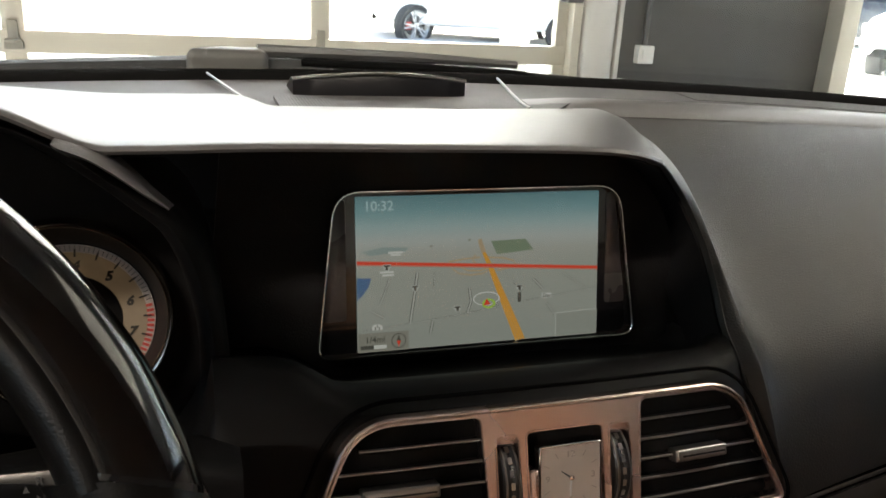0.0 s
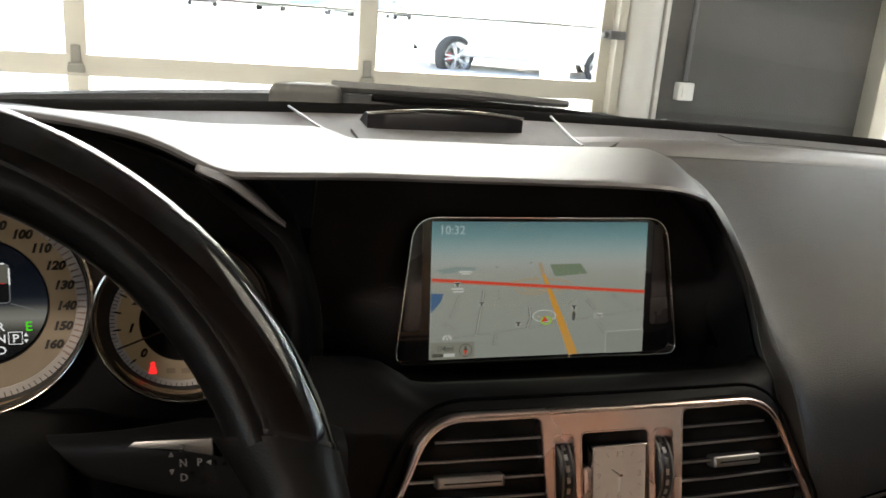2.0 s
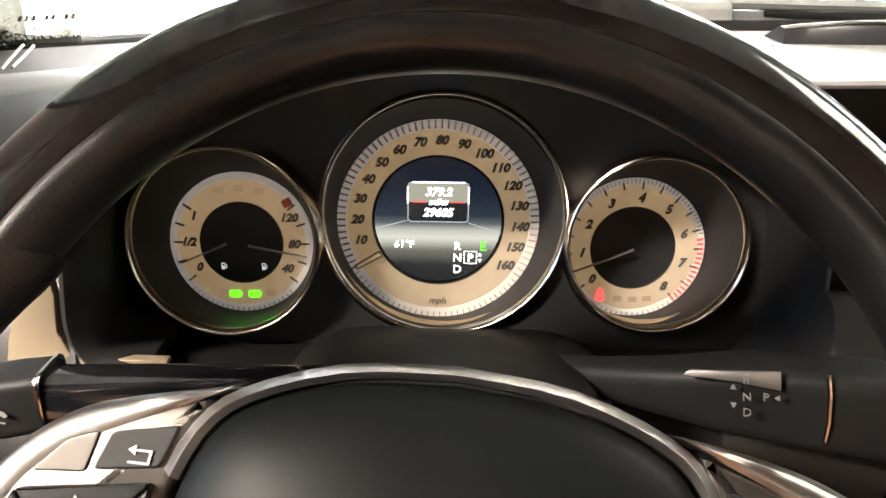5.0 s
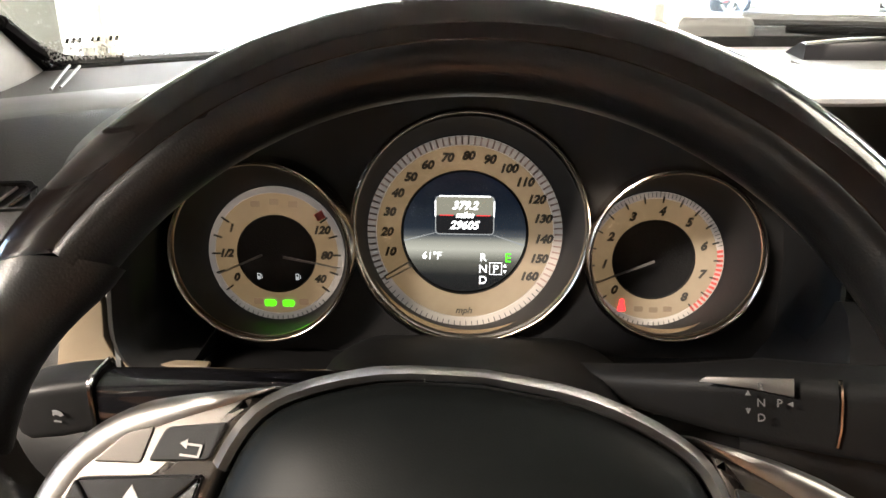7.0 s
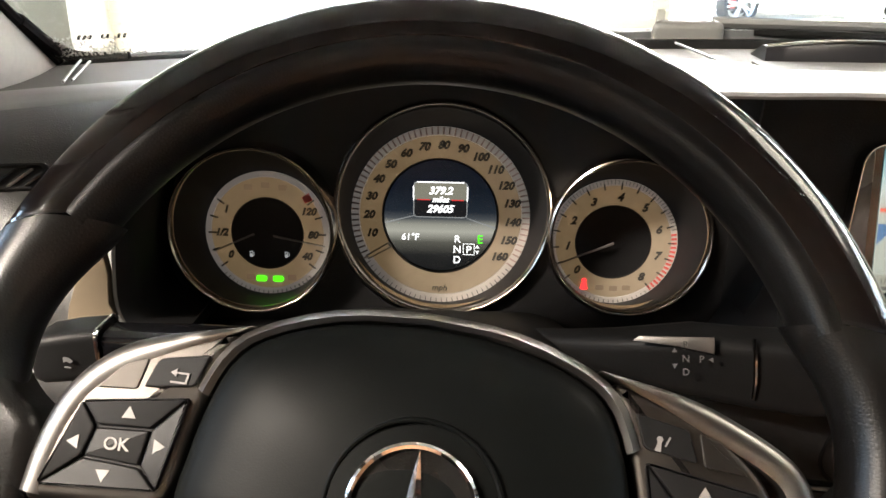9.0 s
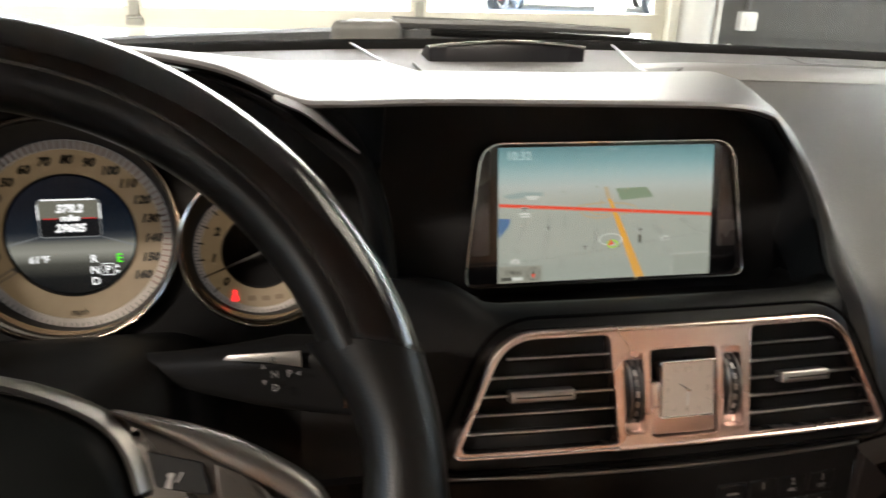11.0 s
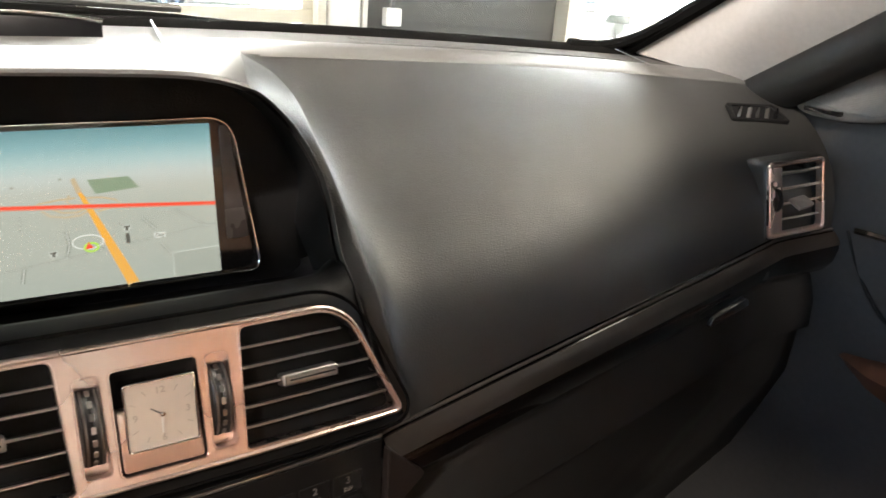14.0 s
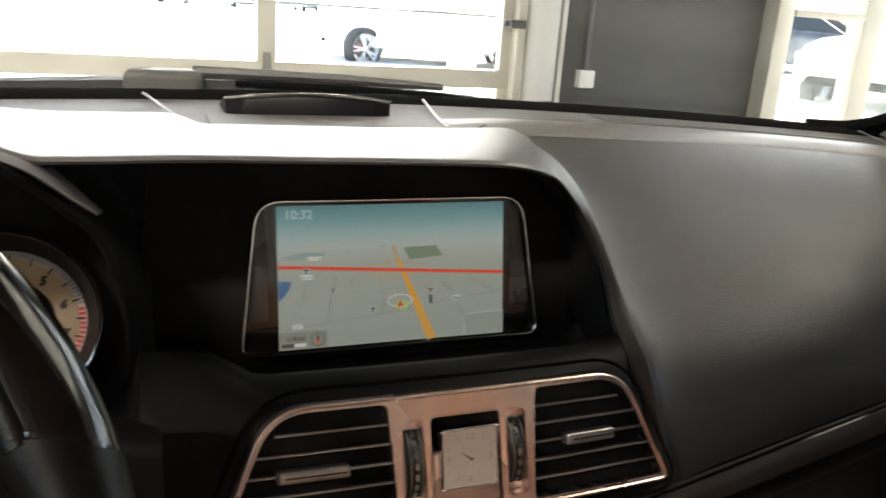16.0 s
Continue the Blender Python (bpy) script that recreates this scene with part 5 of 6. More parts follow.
for s in (-1, 1):
    for k in range(5):
        y = 0.0212 - 0.0104 * k
        xo = 0.1045 + (0.0325 - y) * 0.029 / 0.063 - (0.006 if k == 0 else 0.0)
        xi = 0.0425
        xs = [s * (xi + (xo - xi) * t) for t in (0, 0.25, 0.5, 0.75, 1)]
        rows = [[(x, y + 0.0012, 0.0), (x, y + 0.0004, 0.0008), (x, y - 0.0006, 0.0008), (x, y - 0.0012, 0.0), (x, y - 0.004, -0.026), (x, y - 0.002, -0.026)] for x in xs]
        slat = part("slat", bent(loft(rows, close_v=True, cap=True)), MATT, vent, local=True)
        rows = [[(x, y + 0.00085, 0.0004), (x, y + 0.0003, 0.0013), (x, y - 0.0003, 0.0013), (x, y - 0.00085, 0.0004)] for x in xs]
        part("slat_edge", bent(loft(rows, close_v=True, cap=True)), SLAT_EDGE, slat, "thin bright slat edge", local=True)
    x0, x1 = (0.064, 0.0975) if s > 0 else (-0.104, -0.066)
    knob = part("vane_knob", bent(slab(rounded([(x0, -0.0034), (x1, -0.0034), (x1, 0.0034), (x0, 0.0034)], 0.0015, 4), -0.003, 0.005, 0.0018)), SLAT_EDGE, vent, "satin metal vane knob", local=True)
    part("knob_groove", bent(box(x0 + 0.004, x1 - 0.002, -0.0008, 0.0002, 0.0046, 0.0052)), INK, knob, local=True)
    cx = s * 0.0306
    th = [(p[0], p[1]) for p in (TH_L if s < 0 else TH_R)]
    part("wheel_slot", bent(slab(inset(ccw(th), -0.0005), -0.012, -0.0045)), TAN_TINTED_METAL, vent, local=True)
    rows = []
    for k in range(25):
        a = math.radians(-54 + 108 * k / 24)
        y, z = -0.002 + 0.0225 * math.sin(a), -0.0135 + 0.0225 * math.cos(a) * 0.95
        rows.append([(cx - 0.0047, y, -0.012), (cx - 0.0047, y, z - 0.0014), (cx - 0.0032, y, z), (cx - 0.0012, y, z - 0.0004), (cx, y, z - 0.0016), (cx + 0.0012, y, z - 0.0004), (cx + 0.0032, y, z), (cx + 0.0047, y, z - 0.0014), (cx + 0.0047, y, -0.012)])
    tw = part("thumbwheel", loft(rows, close_v=True, cap=True), WHEEL_GREY, vent, "ribbed grey airflow thumbwheel", local=True)
    for dx in (-0.0034, 0.0034):
        arc = [math.radians(-52 + 104 * k / 16) for k in range(17)]
        part("wheel_edge", tube([(cx + dx, -0.002 + 0.0225 * math.sin(a), -0.0137 + 0.0225 * math.cos(a) * 0.95) for a in arc], 0.0007, 6), SATIN, tw, local=True)
    for k in range(7):
        a = math.radians(-48 + 16 * k)
        part("rib", moved(box(-0.0014, 0.0014, -0.0018, 0.0018, -0.0005, 0.0005, 0.0003, 1), pose(cx, -0.002 + 0.0222 * math.sin(a), -0.0135 + 0.0222 * math.cos(a) * 0.95 - 0.0008, -math.degrees(a), 0, 0)), SLAT_EDGE, tw, local=True)

clock = thing("analog_clock", pose(0.01, -0.1165, 0.84, 70.1, 0, 0), "square analogue dashboard clock with a pale face", "clock")
part("well", slab(inset(ccw(CLK), -0.0006), -0.014, -0.006), MATT, clock, local=True)
part("case", slab(rounded([(-0.0195, -0.0275), (0.0195, -0.0275), (0.0195, 0.0035), (-0.0195, 0.0035)], 0.0025, 4), -0.006, 0.0022, 0.001), TAN_TINTED_METAL, clock, "bright metal clock base", local=True)
fm = pose(0.0005, -0.0008, 0.0022, 6, 0, 0) @ Matrix.Diagonal((1, 0.88, 1, 1))
part("rim", moved(frame_slab(rounded([(-0.0172, -0.0190), (0.0172, -0.0190), (0.0172, 0.0198), (-0.0172, 0.0198)], 0.002, 4), rounded([(-0.0160, -0.0178), (0.0160, -0.0178), (0.0160, 0.0186), (-0.0160, 0.0186)], 0.0012, 4), -0.004, 0.0052, 0.0005), fm), CHROME, clock, "chrome clock rim", local=True)
face_ = part("dial", moved(slab(rounded([(-0.0165, -0.0183), (0.0165, -0.0183), (0.0165, 0.0191), (-0.0165, 0.0191)], 0.0015, 4), -0.004, 0.0042), fm), CLOCK_FACE, clock, "pale champagne clock face", local=True)
CLOCK_PRINT = material("clock_print", (0.44, 0.39, 0.34), 0.4, metal=0.3)
for body, x, y in (("12", 0, 0.0135), ("3", 0.0125, 0.0), ("9", -0.0125, 0.0), ("6", 0, -0.0135)):
    part("numeral", lettering(body, 0.0052, fm @ at2(x, y, 0.0044)), CLOCK_PRINT, face_, local=True)
for k in range(12):
    if k % 3:
        a = math.radians(90 - 30 * k)
        q = 0.0145 / max(abs(math.cos(a)), abs(math.sin(a)))
        part("hour_mark", moved(bar2(math.cos(a) * q * 0.80, math.sin(a) * q * 0.80, math.cos(a) * q, math.sin(a) * q, 0.0004, 0.0004, 0.0043, 0.0045), fm), CLOCK_PRINT, face_, local=True)
part("hour_hand", moved(bar2(0.0008, -0.0008, -0.0052, 0.0042, 0.0011, 0.0006, 0.0048, 0.0052), fm), STEEL, clock, local=True)
part("minute_hand", moved(bar2(0.0, 0.0012, -0.0006, -0.0105, 0.0012, 0.0006, 0.0052, 0.0056), fm), SWITCH, clock, local=True)
part("hand_hub", moved(lathe([(0.0, 0.0062), (0.0012, 0.006), (0.0014, 0.005)], 16), fm), CHROME, clock, local=True)

# right side vent
AX, AY, AZ = Vector((0.995, -0.085, 0.054)), Vector((-0.036, 0.203, 0.979)), Vector((-0.094, -0.976, 0.199))
sv = thing("side_air_vent", Matrix(((AX.x, AY.x, AZ.x, 0.598), (AX.y, AY.y, AZ.y, -0.062), (AX.z, AY.z, AZ.z, 0.876), (0, 0, 0, 1))), "square side air vent with a satin metal frame", "air vent")
so = rounded([(-0.0375, -0.0345), (0.0375, -0.0345), (0.0375, 0.0345), (-0.0375, 0.0345)], 0.006, 5)
si = rounded([(-0.0335, -0.0305), (0.0335, -0.0305), (0.0335, 0.0305), (-0.0335, 0.0305)], 0.004, 5)
part("frame", frame_slab(so, si, -0.006, 0.002, 0.0012), TAN_TINTED_METAL, sv, "satin metal frame", local=True)
part("collar", loft([[(p[0] * f, p[1] * g, z) for p in so] for f, g, z in ((0.985, 0.985, -0.006), (1.015, 1.015, -0.001), (1.035, 1.035, -0.002), (1.06, 1.06, -0.006), (1.08, 1.08, -0.014), (1.10, 1.10, -0.034))], 0.001, close_v=True), LEATHER, sv, "rolled leather collar", local=True)
part("well", slab(inset(ccw(si), -0.0005), -0.03, -0.02), MATT, sv, local=True)
part("control_strip", slab(rounded([(-0.033, -0.030), (-0.0185, -0.030), (-0.0185, 0.030), (-0.033, 0.030)], 0.001, 3), -0.01, 0.0, 0.001), TAN_TINTED_METAL, sv, local=True)
part("thumbwheel", moved(lathe([(0.004, -0.003), (0.014, -0.003), (0.0145, 0.0), (0.014, 0.003), (0.004, 0.003)], 28), pose(-0.0255, 0, -0.0095, 0, 90, 0)), PIANO, sv, local=True)
for k in range(4):
    part("slat", moved(box(-0.0265, 0.0265, -0.0010, 0.0010, -0.014, 0.008, 0.0006, 1), pose(0.008, 0.0215 - 0.0142 * k, -0.010, -16, 0, 0)), SLAT_GREY, sv, local=True)
part("vane_knob", moved(slab(rounded([(-0.010, -0.008), (0.012, -0.005), (0.010, 0.008), (-0.012, 0.006)], 0.001, 3), 0, 0.003, 0.0008), pose(0.006, -0.007, 0.000, -52, 0, 0)), material("vane_grey", (0.16, 0.14, 0.13), 0.4), sv, local=True)


# ---- instrument cluster ----
FAINT = material("lamp_faint", (0.17, 0.13, 0.10), 0.42, metal=0.25, emit=(0.30, 0.19, 0.11), strength=0.018)
cl = thing("instrument_cluster", pose(-0.348, 0.03, 0.80), "instrument cluster with three champagne dials in chrome rings", "instrument cluster")
TILT_D, TILT_R = 84.0, 84.0


def panel_y(z):
    return 0.002 + 0.105 * (z - 0.9)


GAUGES = {  # dial middle, ring middle, dial radius, dark middle radius, ring radius
    "fuel": ((-0.471, 0.020, 0.882), (-0.4705, -0.020, 0.8975), 0.0435, 0.0255, 0.0535),
    "speed": ((-0.352, 0.040, 0.891), (-0.348, -0.005, 0.9095), 0.0632, 0.0414, 0.0695),
    "tach": ((-0.231, 0.032, 0.878), (-0.2275, -0.012, 0.8965), 0.0440, 0.0262, 0.0505),
}
holes = []
for d, r, a, b, c in GAUGES.values():
    holes.append([(r[0] + (d[0] - r[0]) * 0.3 + (c + 0.0005) * math.cos(2 * math.pi * k / 48), r[2] + (d[2] - r[2]) * 0.3 + (c + 0.0005) * math.sin(2 * math.pi * k / 48)) for k in range(48)])
plate = rounded([(-0.566, 0.835), (-0.552, 0.824), (-0.15, 0.824), (-0.146, 0.90), (-0.172, 0.962), (-0.22, 0.994), (-0.30, 1.008), (-0.39, 1.008), (-0.47, 0.996), (-0.518, 0.965), (-0.552, 0.90)], 0.01, 3)
bm = holed(plate, holes, 0.0, 0.002)
for v in bm.verts:
    v.co = (v.co.x, panel_y(v.co.y) - v.co.z, v.co.y)
part("face_plate", bm, PLASTIC, cl, "matt black cluster plate")


def gauge(key, name, label):
    d, r, ra, rb, rc = GAUGES[key]
    md = pose(*d, TILT_D, 0, 0)
    mr = pose(*r, TILT_R, 0, 0)
    g = part(name, moved(lathe([(rb, 0.0), (ra * 0.905, 0.0), (ra * 0.905, -0.002), (rb, -0.002)], 72), md), DIAL, cl, label)
    part("dial_edge", moved(lathe([(ra * 0.905, -0.001), (ra * 0.91, 0.0004), (ra, 0.0008), (ra, -0.002)], 72), md), DIAL_RIM, g, "white scale edge")
    part("dial_middle", moved(lathe([(0.0, -0.003), (rb + 0.0005, -0.003), (rb + 0.0005, -0.001), (rb, 0.0004), (rb - 0.0006, -0.001)], 64), md), MATT, g, "dark dial middle")
    back = [md @ Vector(((ra + 0.0005) * math.cos(2 * math.pi * k / 64), (ra + 0.0005) * math.sin(2 * math.pi * k / 64), -0.002)) for k in range(64)]
    front = [mr @ Vector(((rc - 0.001) * math.cos(2 * math.pi * k / 64), (rc - 0.001) * math.sin(2 * math.pi * k / 64), -0.002)) for k in range(64)]
    part("dial_tube", loft([back, [p.lerp(q, 0.5) for p, q in zip(back, front)], front], 0.001, close_v=True), MATT, g)
    part("ring", moved(lathe([(rc - 0.0016, -0.004), (rc - 0.0016, 0.0), (rc - 0.0010, 0.0014), (rc, 0.0020), (rc + 0.0010, 0.0014), (rc + 0.0016, -0.001), (rc + 0.0014, -0.022)], 80), mr), DIAL_CHROME, g, "chrome dial ring")
    return g, md, ra, rb


def ticks(md, r0, r1, angles, w, mat, parent, name="tick"):
    b = [moved(bar2(r0 * math.cos(math.radians(a)), r0 * math.sin(math.radians(a)), r1 * math.cos(math.radians(a)), r1 * math.sin(math.radians(a)), w, w, 0.0006, 0.0012), md) for a in angles]
    return tagged(part(name, join(*b), mat, parent), kind="stuff")


def needle(md, x, y, a, r0, r1, w, parent, mat=NEEDLE):
    c, s = math.cos(math.radians(a)), math.sin(math.radians(a))
    return part("needle", moved(bar2(x + c * r0, y + s * r0, x + c * r1, y + s * r1, w, w * 0.5, 0.003, 0.0042), md), mat, parent)


g, md, ra, rb = gauge("speed", "speedometer", "champagne speedometer dial reading zero")
for k in range(16):
    a = math.radians(195 - 15.27 * k)
    part("numeral", lettering(str(10 * (k + 1)), 0.0076, md @ at2(0.0508 * math.cos(a), 0.0505 * math.sin(a), 0.0005), 0.3, 0.0001, weight=0.055), INK, g)
ticks(md, ra * 0.915, ra, [210.3 - 15.27 * k / 4 for k in range(65)], 0.0010, TICK, g)
ticks(md, ra * 0.95, ra, [214 + 3.6 * k for k in range(32)], 0.0005, INK, g, "lower_tick")
part("unit_text", lettering("mph", 0.0062, md @ at2(0, -0.0525, 0.0005), 0.25), INK, g)
ptr = bar2(0.0405 * math.cos(math.radians(210.5)), 0.0405 * math.sin(math.radians(210.5)), 0.060 * math.cos(math.radians(210.5)), 0.060 * math.sin(math.radians(210.5)), 0.0042, 0.0034, 0.002, 0.0034)
part("needle", moved(ptr, md), STEEL, g, "dark pointer at zero")
part("needle_fill", moved(bar2(0.042 * math.cos(math.radians(210.5)), 0.042 * math.sin(math.radians(210.5)), 0.059 * math.cos(math.radians(210.5)), 0.059 * math.sin(math.radians(210.5)), 0.0024, 0.0016, 0.0034, 0.0036), md), DIAL, g)
# small screen in the middle
SCR = gradient_glow("cluster_screen", [(0.0, (0.0, 0.001, 0.002)), (0.14, (0.004, 0.005, 0.006)), (0.26, (0.06, 0.06, 0.05)), (0.36, (0.27, 0.27, 0.23)), (0.42, (0.20, 0.20, 0.17)), (0.475, (0.045, 0.05, 0.055)), (0.54, (0.010, 0.014, 0.020)), (0.75, (0.003, 0.005, 0.009)), (1.0, (0.002, 0.003, 0.006))], 1.0)
b = slab([(0.0398 * math.cos(2 * math.pi * k / 56), 0.0398 * math.sin(2 * math.pi * k / 56)) for k in range(56)], -0.0028, -0.0012)
o = part("info_screen", moved(b, Matrix()), SCR, cl, "small lit information screen", local=True)
o.matrix_parent_inverse = Matrix()
o.matrix_local = WM[cl].inverted() @ md
WM[o] = md
LIT, LIT_RED, LIT_GREEN = glow("lit_white", (0.85, 0.86, 0.85), 1.35), glow("lit_red", (1.0, 0.03, 0.03), 1.7), glow("lit_green", (0.08, 0.9, 0.01), 1.1)
LIT_DIM = glow("lit_dim", (0.19, 0.20, 0.20))
U = 1 / 2660


def spot(px, py, z=-0.0009):
    return at2((px - 822) * U, (413 - py) * U * 1.02, z)


box_o = rounded([((771 - 822) * U, (413 - 416) * U), ((873 - 822) * U, (413 - 416) * U), ((873 - 822) * U, (413 - 348) * U), ((771 - 822) * U, (413 - 348) * U)], 0.003, 4)
part("trip_box", slab(inset(ccw(box_o), 0.0004), -0.0012, -0.0010), glow("box_dark", (0.008, 0.008, 0.009)), o, local=True)
part("trip_box_upper", slab(rounded([((773 - 822) * U, (413 - 382) * U), ((871 - 822) * U, (413 - 382) * U), ((871 - 822) * U, (413 - 350) * U), ((773 - 822) * U, (413 - 350) * U)], [0.0002, 0.0002, 0.0024, 0.0024], 4), -0.0011, -0.00095), glow("box_beige", (0.15, 0.146, 0.115)), o, local=True)
part("trip_box_edge", frame_slab(box_o, inset(ccw(box_o), 0.0007), -0.0011, -0.0008, 0.0001), LIT_DIM, o, local=True)
for x0, y0, x1, y1 in ((778, 348.5, 866, 348.5), (771.5, 356, 771.5, 384), (872.5, 356, 872.5, 384)):
    part("trip_box_rim", bar2((x0 - 822) * U, (413 - y0) * U, (x1 - 822) * U, (413 - y1) * U, 0.0009, 0.0009, -0.0009, -0.0007), LIT, o, local=True)
for x0, x1 in ((779, 803), (842, 866)):
    part("trip_line", bar2((x0 - 822) * U, (413 - 382) * U, (x1 - 822) * U, (413 - 382) * U, 0.0007, 0.0007, -0.0009, -0.0008), glow("line_red", (0.55, 0.03, 0.03)), o, local=True)
for x0, y0, x1, y1 in ((717, 428, 772, 413), (927, 434, 872, 416)):
    part("road_edge", bar2((x0 - 822) * U, (413 - y0) * U, (x1 - 822) * U, (413 - y1) * U, 0.0011, 0.0004, -0.0011, -0.0009), LIT_DIM, o, local=True)
part("trip_text", lettering("379.2", 0.0074, spot(822, 366), 0.3, weight=0.04), LIT, o, local=True)
part("trip_unit", lettering("miles", 0.0056, spot(822, 382, -0.0007), 0.3, weight=0.04), LIT, o, local=True)
part("odometer_text", lettering("29605", 0.0074, spot(821, 400), 0.3, weight=0.04), LIT, o, local=True)
part("outside_temperature", lettering("61\u00b0F", 0.0068, spot(765, 454), 0.1), LIT, o, local=True)
for body, px, py in (("R", 855, 456), ("N", 855, 476), ("D", 855, 496), ("P", 877, 476)):
    part("gear_letter", lettering(body, 0.0075, spot(px, py)), LIT, o, local=True)
pb = [((866 - 822) * U, (413 - 487) * U), ((888 - 822) * U, (413 - 487) * U), ((888 - 822) * U, (413 - 465) * U), ((866 - 822) * U, (413 - 465) * U)]
part("gear_box", frame_slab(pb, inset(ccw(pb), 0.0006), -0.001, -0.0008, 0.00005), LIT, o, local=True)
for sgn in (-1, 1):
    x, y = (893 - 822) * U, (413 - 476) * U + sgn * 0.0018
    part("gear_arrow", slab([(x - 0.0013, y - sgn * 0.0008), (x + 0.0013, y - sgn * 0.0008), (x, y + sgn * 0.0016)], -0.001, -0.0009), LIT, o, local=True)
part("mode_letter", lettering("E", 0.0085, spot(898, 456)), LIT_GREEN, o, local=True)

g, md, ra, rb = gauge("tach", "rev_counter", "champagne rev counter dial with a red zone")
for k in range(9):
    a = math.radians(220 - 33.75 * k)
    part("numeral", lettering(str(k), 0.0075, md @ at2(0.0318 * math.cos(a), 0.0318 * math.sin(a), 0.0005), 0.3, 0.0001, weight=0.055), INK, g)
ticks(md, ra * 0.85, ra * 0.95, [220 - 33.75 * k / 2 for k in range(17)], 0.0010, INK, g)
ticks(md, ra * 0.95, ra, [224 + 4.5 * k for k in range(20)], 0.0005, INK, g, "lower_tick")
ticks(md, ra * 0.90, ra * 0.985, [220 - 33.75 * k / 8 for k in range(50, 65)], 0.0016, RED_INK, g, "red_zone")
ticks(md, ra * 0.93, ra, [220 - 33.75 * k / 10 for k in range(0, 62)], 0.0003, INK, g, "fine_tick")
needle(md, 0, 0, 202.5, 0.0, 0.042, 0.0015, g)
part("belt_lamp", moved(join(slab(rounded([(-0.0028, -0.004), (0.0028, -0.004), (0.0018, 0.001), (-0.0018, 0.001)], 0.0008, 3), 0.0006, 0.0010), slab([(0.0017 * math.cos(k * 0.52), 0.0026 + 0.0017 * math.sin(k * 0.52)) for k in range(12)], 0.0006, 0.0010)),
                      md @ at2(-0.0185, -0.0305, 0)), LIT_RED, g, "lit red belt warning lamp")
for px in (-0.0075, 0.002, 0.011):
    part("unlit_lamp", moved(slab(rounded([(-0.0028, -0.0018), (0.0028, -0.0018), (0.0028, 0.0018), (-0.0028, 0.0018)], 0.0008, 3), 0.0004, 0.0006), md @ at2(px, -0.0335 + abs(px) * 0.08, 0)), FAINT, g)

g, md, ra, rb = gauge("fuel", "fuel_temperature_gauge", "champagne fuel and temperature dial")
for body, x, y in (("1", -0.0285, 0.0165), ("1/2", -0.0325, 0.0), ("0", -0.0268, -0.0158), ("120", 0.0292, 0.0160), ("80", 0.0318, -0.0005), ("40", 0.0272, -0.0160)):
    part("numeral", lettering(body, 0.0070, md @ at2(x, y, 0.0005), 0.3, 0.0001, weight=0.055), INK, g)
ticks(md, ra * 0.82, ra * 0.95, [145, 163, 180, 198, 216, -36, -18, 0, 18, 36], 0.0011, INK, g)
ticks(md, ra * 0.95, ra, [224 + 4.5 * k for k in range(21)], 0.0005, INK, g, "lower_tick")
part("hot_mark", moved(bar2(0.0262, 0.0240, 0.0312, 0.0268, 0.0048, 0.0056, 0.0006, 0.001), md), RED_INK, g, "red hot mark")
needle(md, -0.0085, 0.0, 204, 0.0, 0.0315, 0.0014, g)
needle(md, 0.0050, -0.0010, -10.5, 0.0, 0.0365, 0.0014, g)
for px in (-0.0052, 0.0066):
    part("green_lamp", moved(slab(rounded([(-0.0038, -0.0022), (0.0032, -0.0022), (0.0042, 0.0), (0.0032, 0.0022), (-0.0038, 0.0022)], 0.0012, 3), 0.0006, 0.0010), md @ at2(px, -0.0325, 0)), LIT_GREEN, g, "lit green lamp symbol")
for px, py in ((-0.0125, -0.0155), (0.0125, -0.0155)):
    part("gauge_symbol", moved(join(box(-0.0014, 0.0008, -0.0022, 0.0, 0.0, 0.0003), box(-0.0014, -0.0009, 0.0, 0.0016, 0.0, 0.0003), box(0.0003, 0.0008, 0.0, 0.0016, 0.0, 0.0003), box(-0.0014, 0.0008, 0.0014, 0.0019, 0.0, 0.0003), box(0.0014, 0.0018, -0.0016, 0.0012, 0.0, 0.0003)), md @ at2(px, py, -0.0025)), LIT_DIM, g)
for px, py in ((-0.013, -0.0315), (0.0165, -0.0315), (0.0, 0.034), (-0.012, 0.0325), (0.012, 0.0325)):
    part("unlit_lamp", moved(slab(rounded([(-0.003, -0.002), (0.003, -0.002), (0.003, 0.002), (-0.003, 0.002)], 0.0009, 3), 0.0004, 0.0006), md @ at2(px, py, 0)), FAINT, g)

LETTER = material("letter_white", (0.085, 0.085, 0.082), 0.5)
# column cover and stalks
column = thing("steering_column", pose(-0.344, -0.12, 0.82), "black plastic steering column cover", "steering column")
rows = []
for y, z, w, h in ((0.0, 0.80, 0.10, 0.05), (-0.06, 0.825, 0.10, 0.05), (-0.13, 0.845, 0.085, 0.045), (-0.185, 0.862, 0.06, 0.04)):
    rows.append([(-0.344 + p[0], y, z + p[1]) for p in rounded([(-w, -h), (w, -h), (w * 0.8, h * 0.75), (-w * 0.8, h * 0.75)], 0.03, 5)])
part("cover", loft(rows, close_v=True, cap=True), BLACK, column)
part("cluster_shelf", loft([[(x, 0.0, 0.828), (x, -0.03, 0.832), (x, -0.055, 0.828), (x, -0.065, 0.80)] for x in [-0.56 + 0.40 * k / 12 for k in range(13)]], 0.001), BLACK, column)

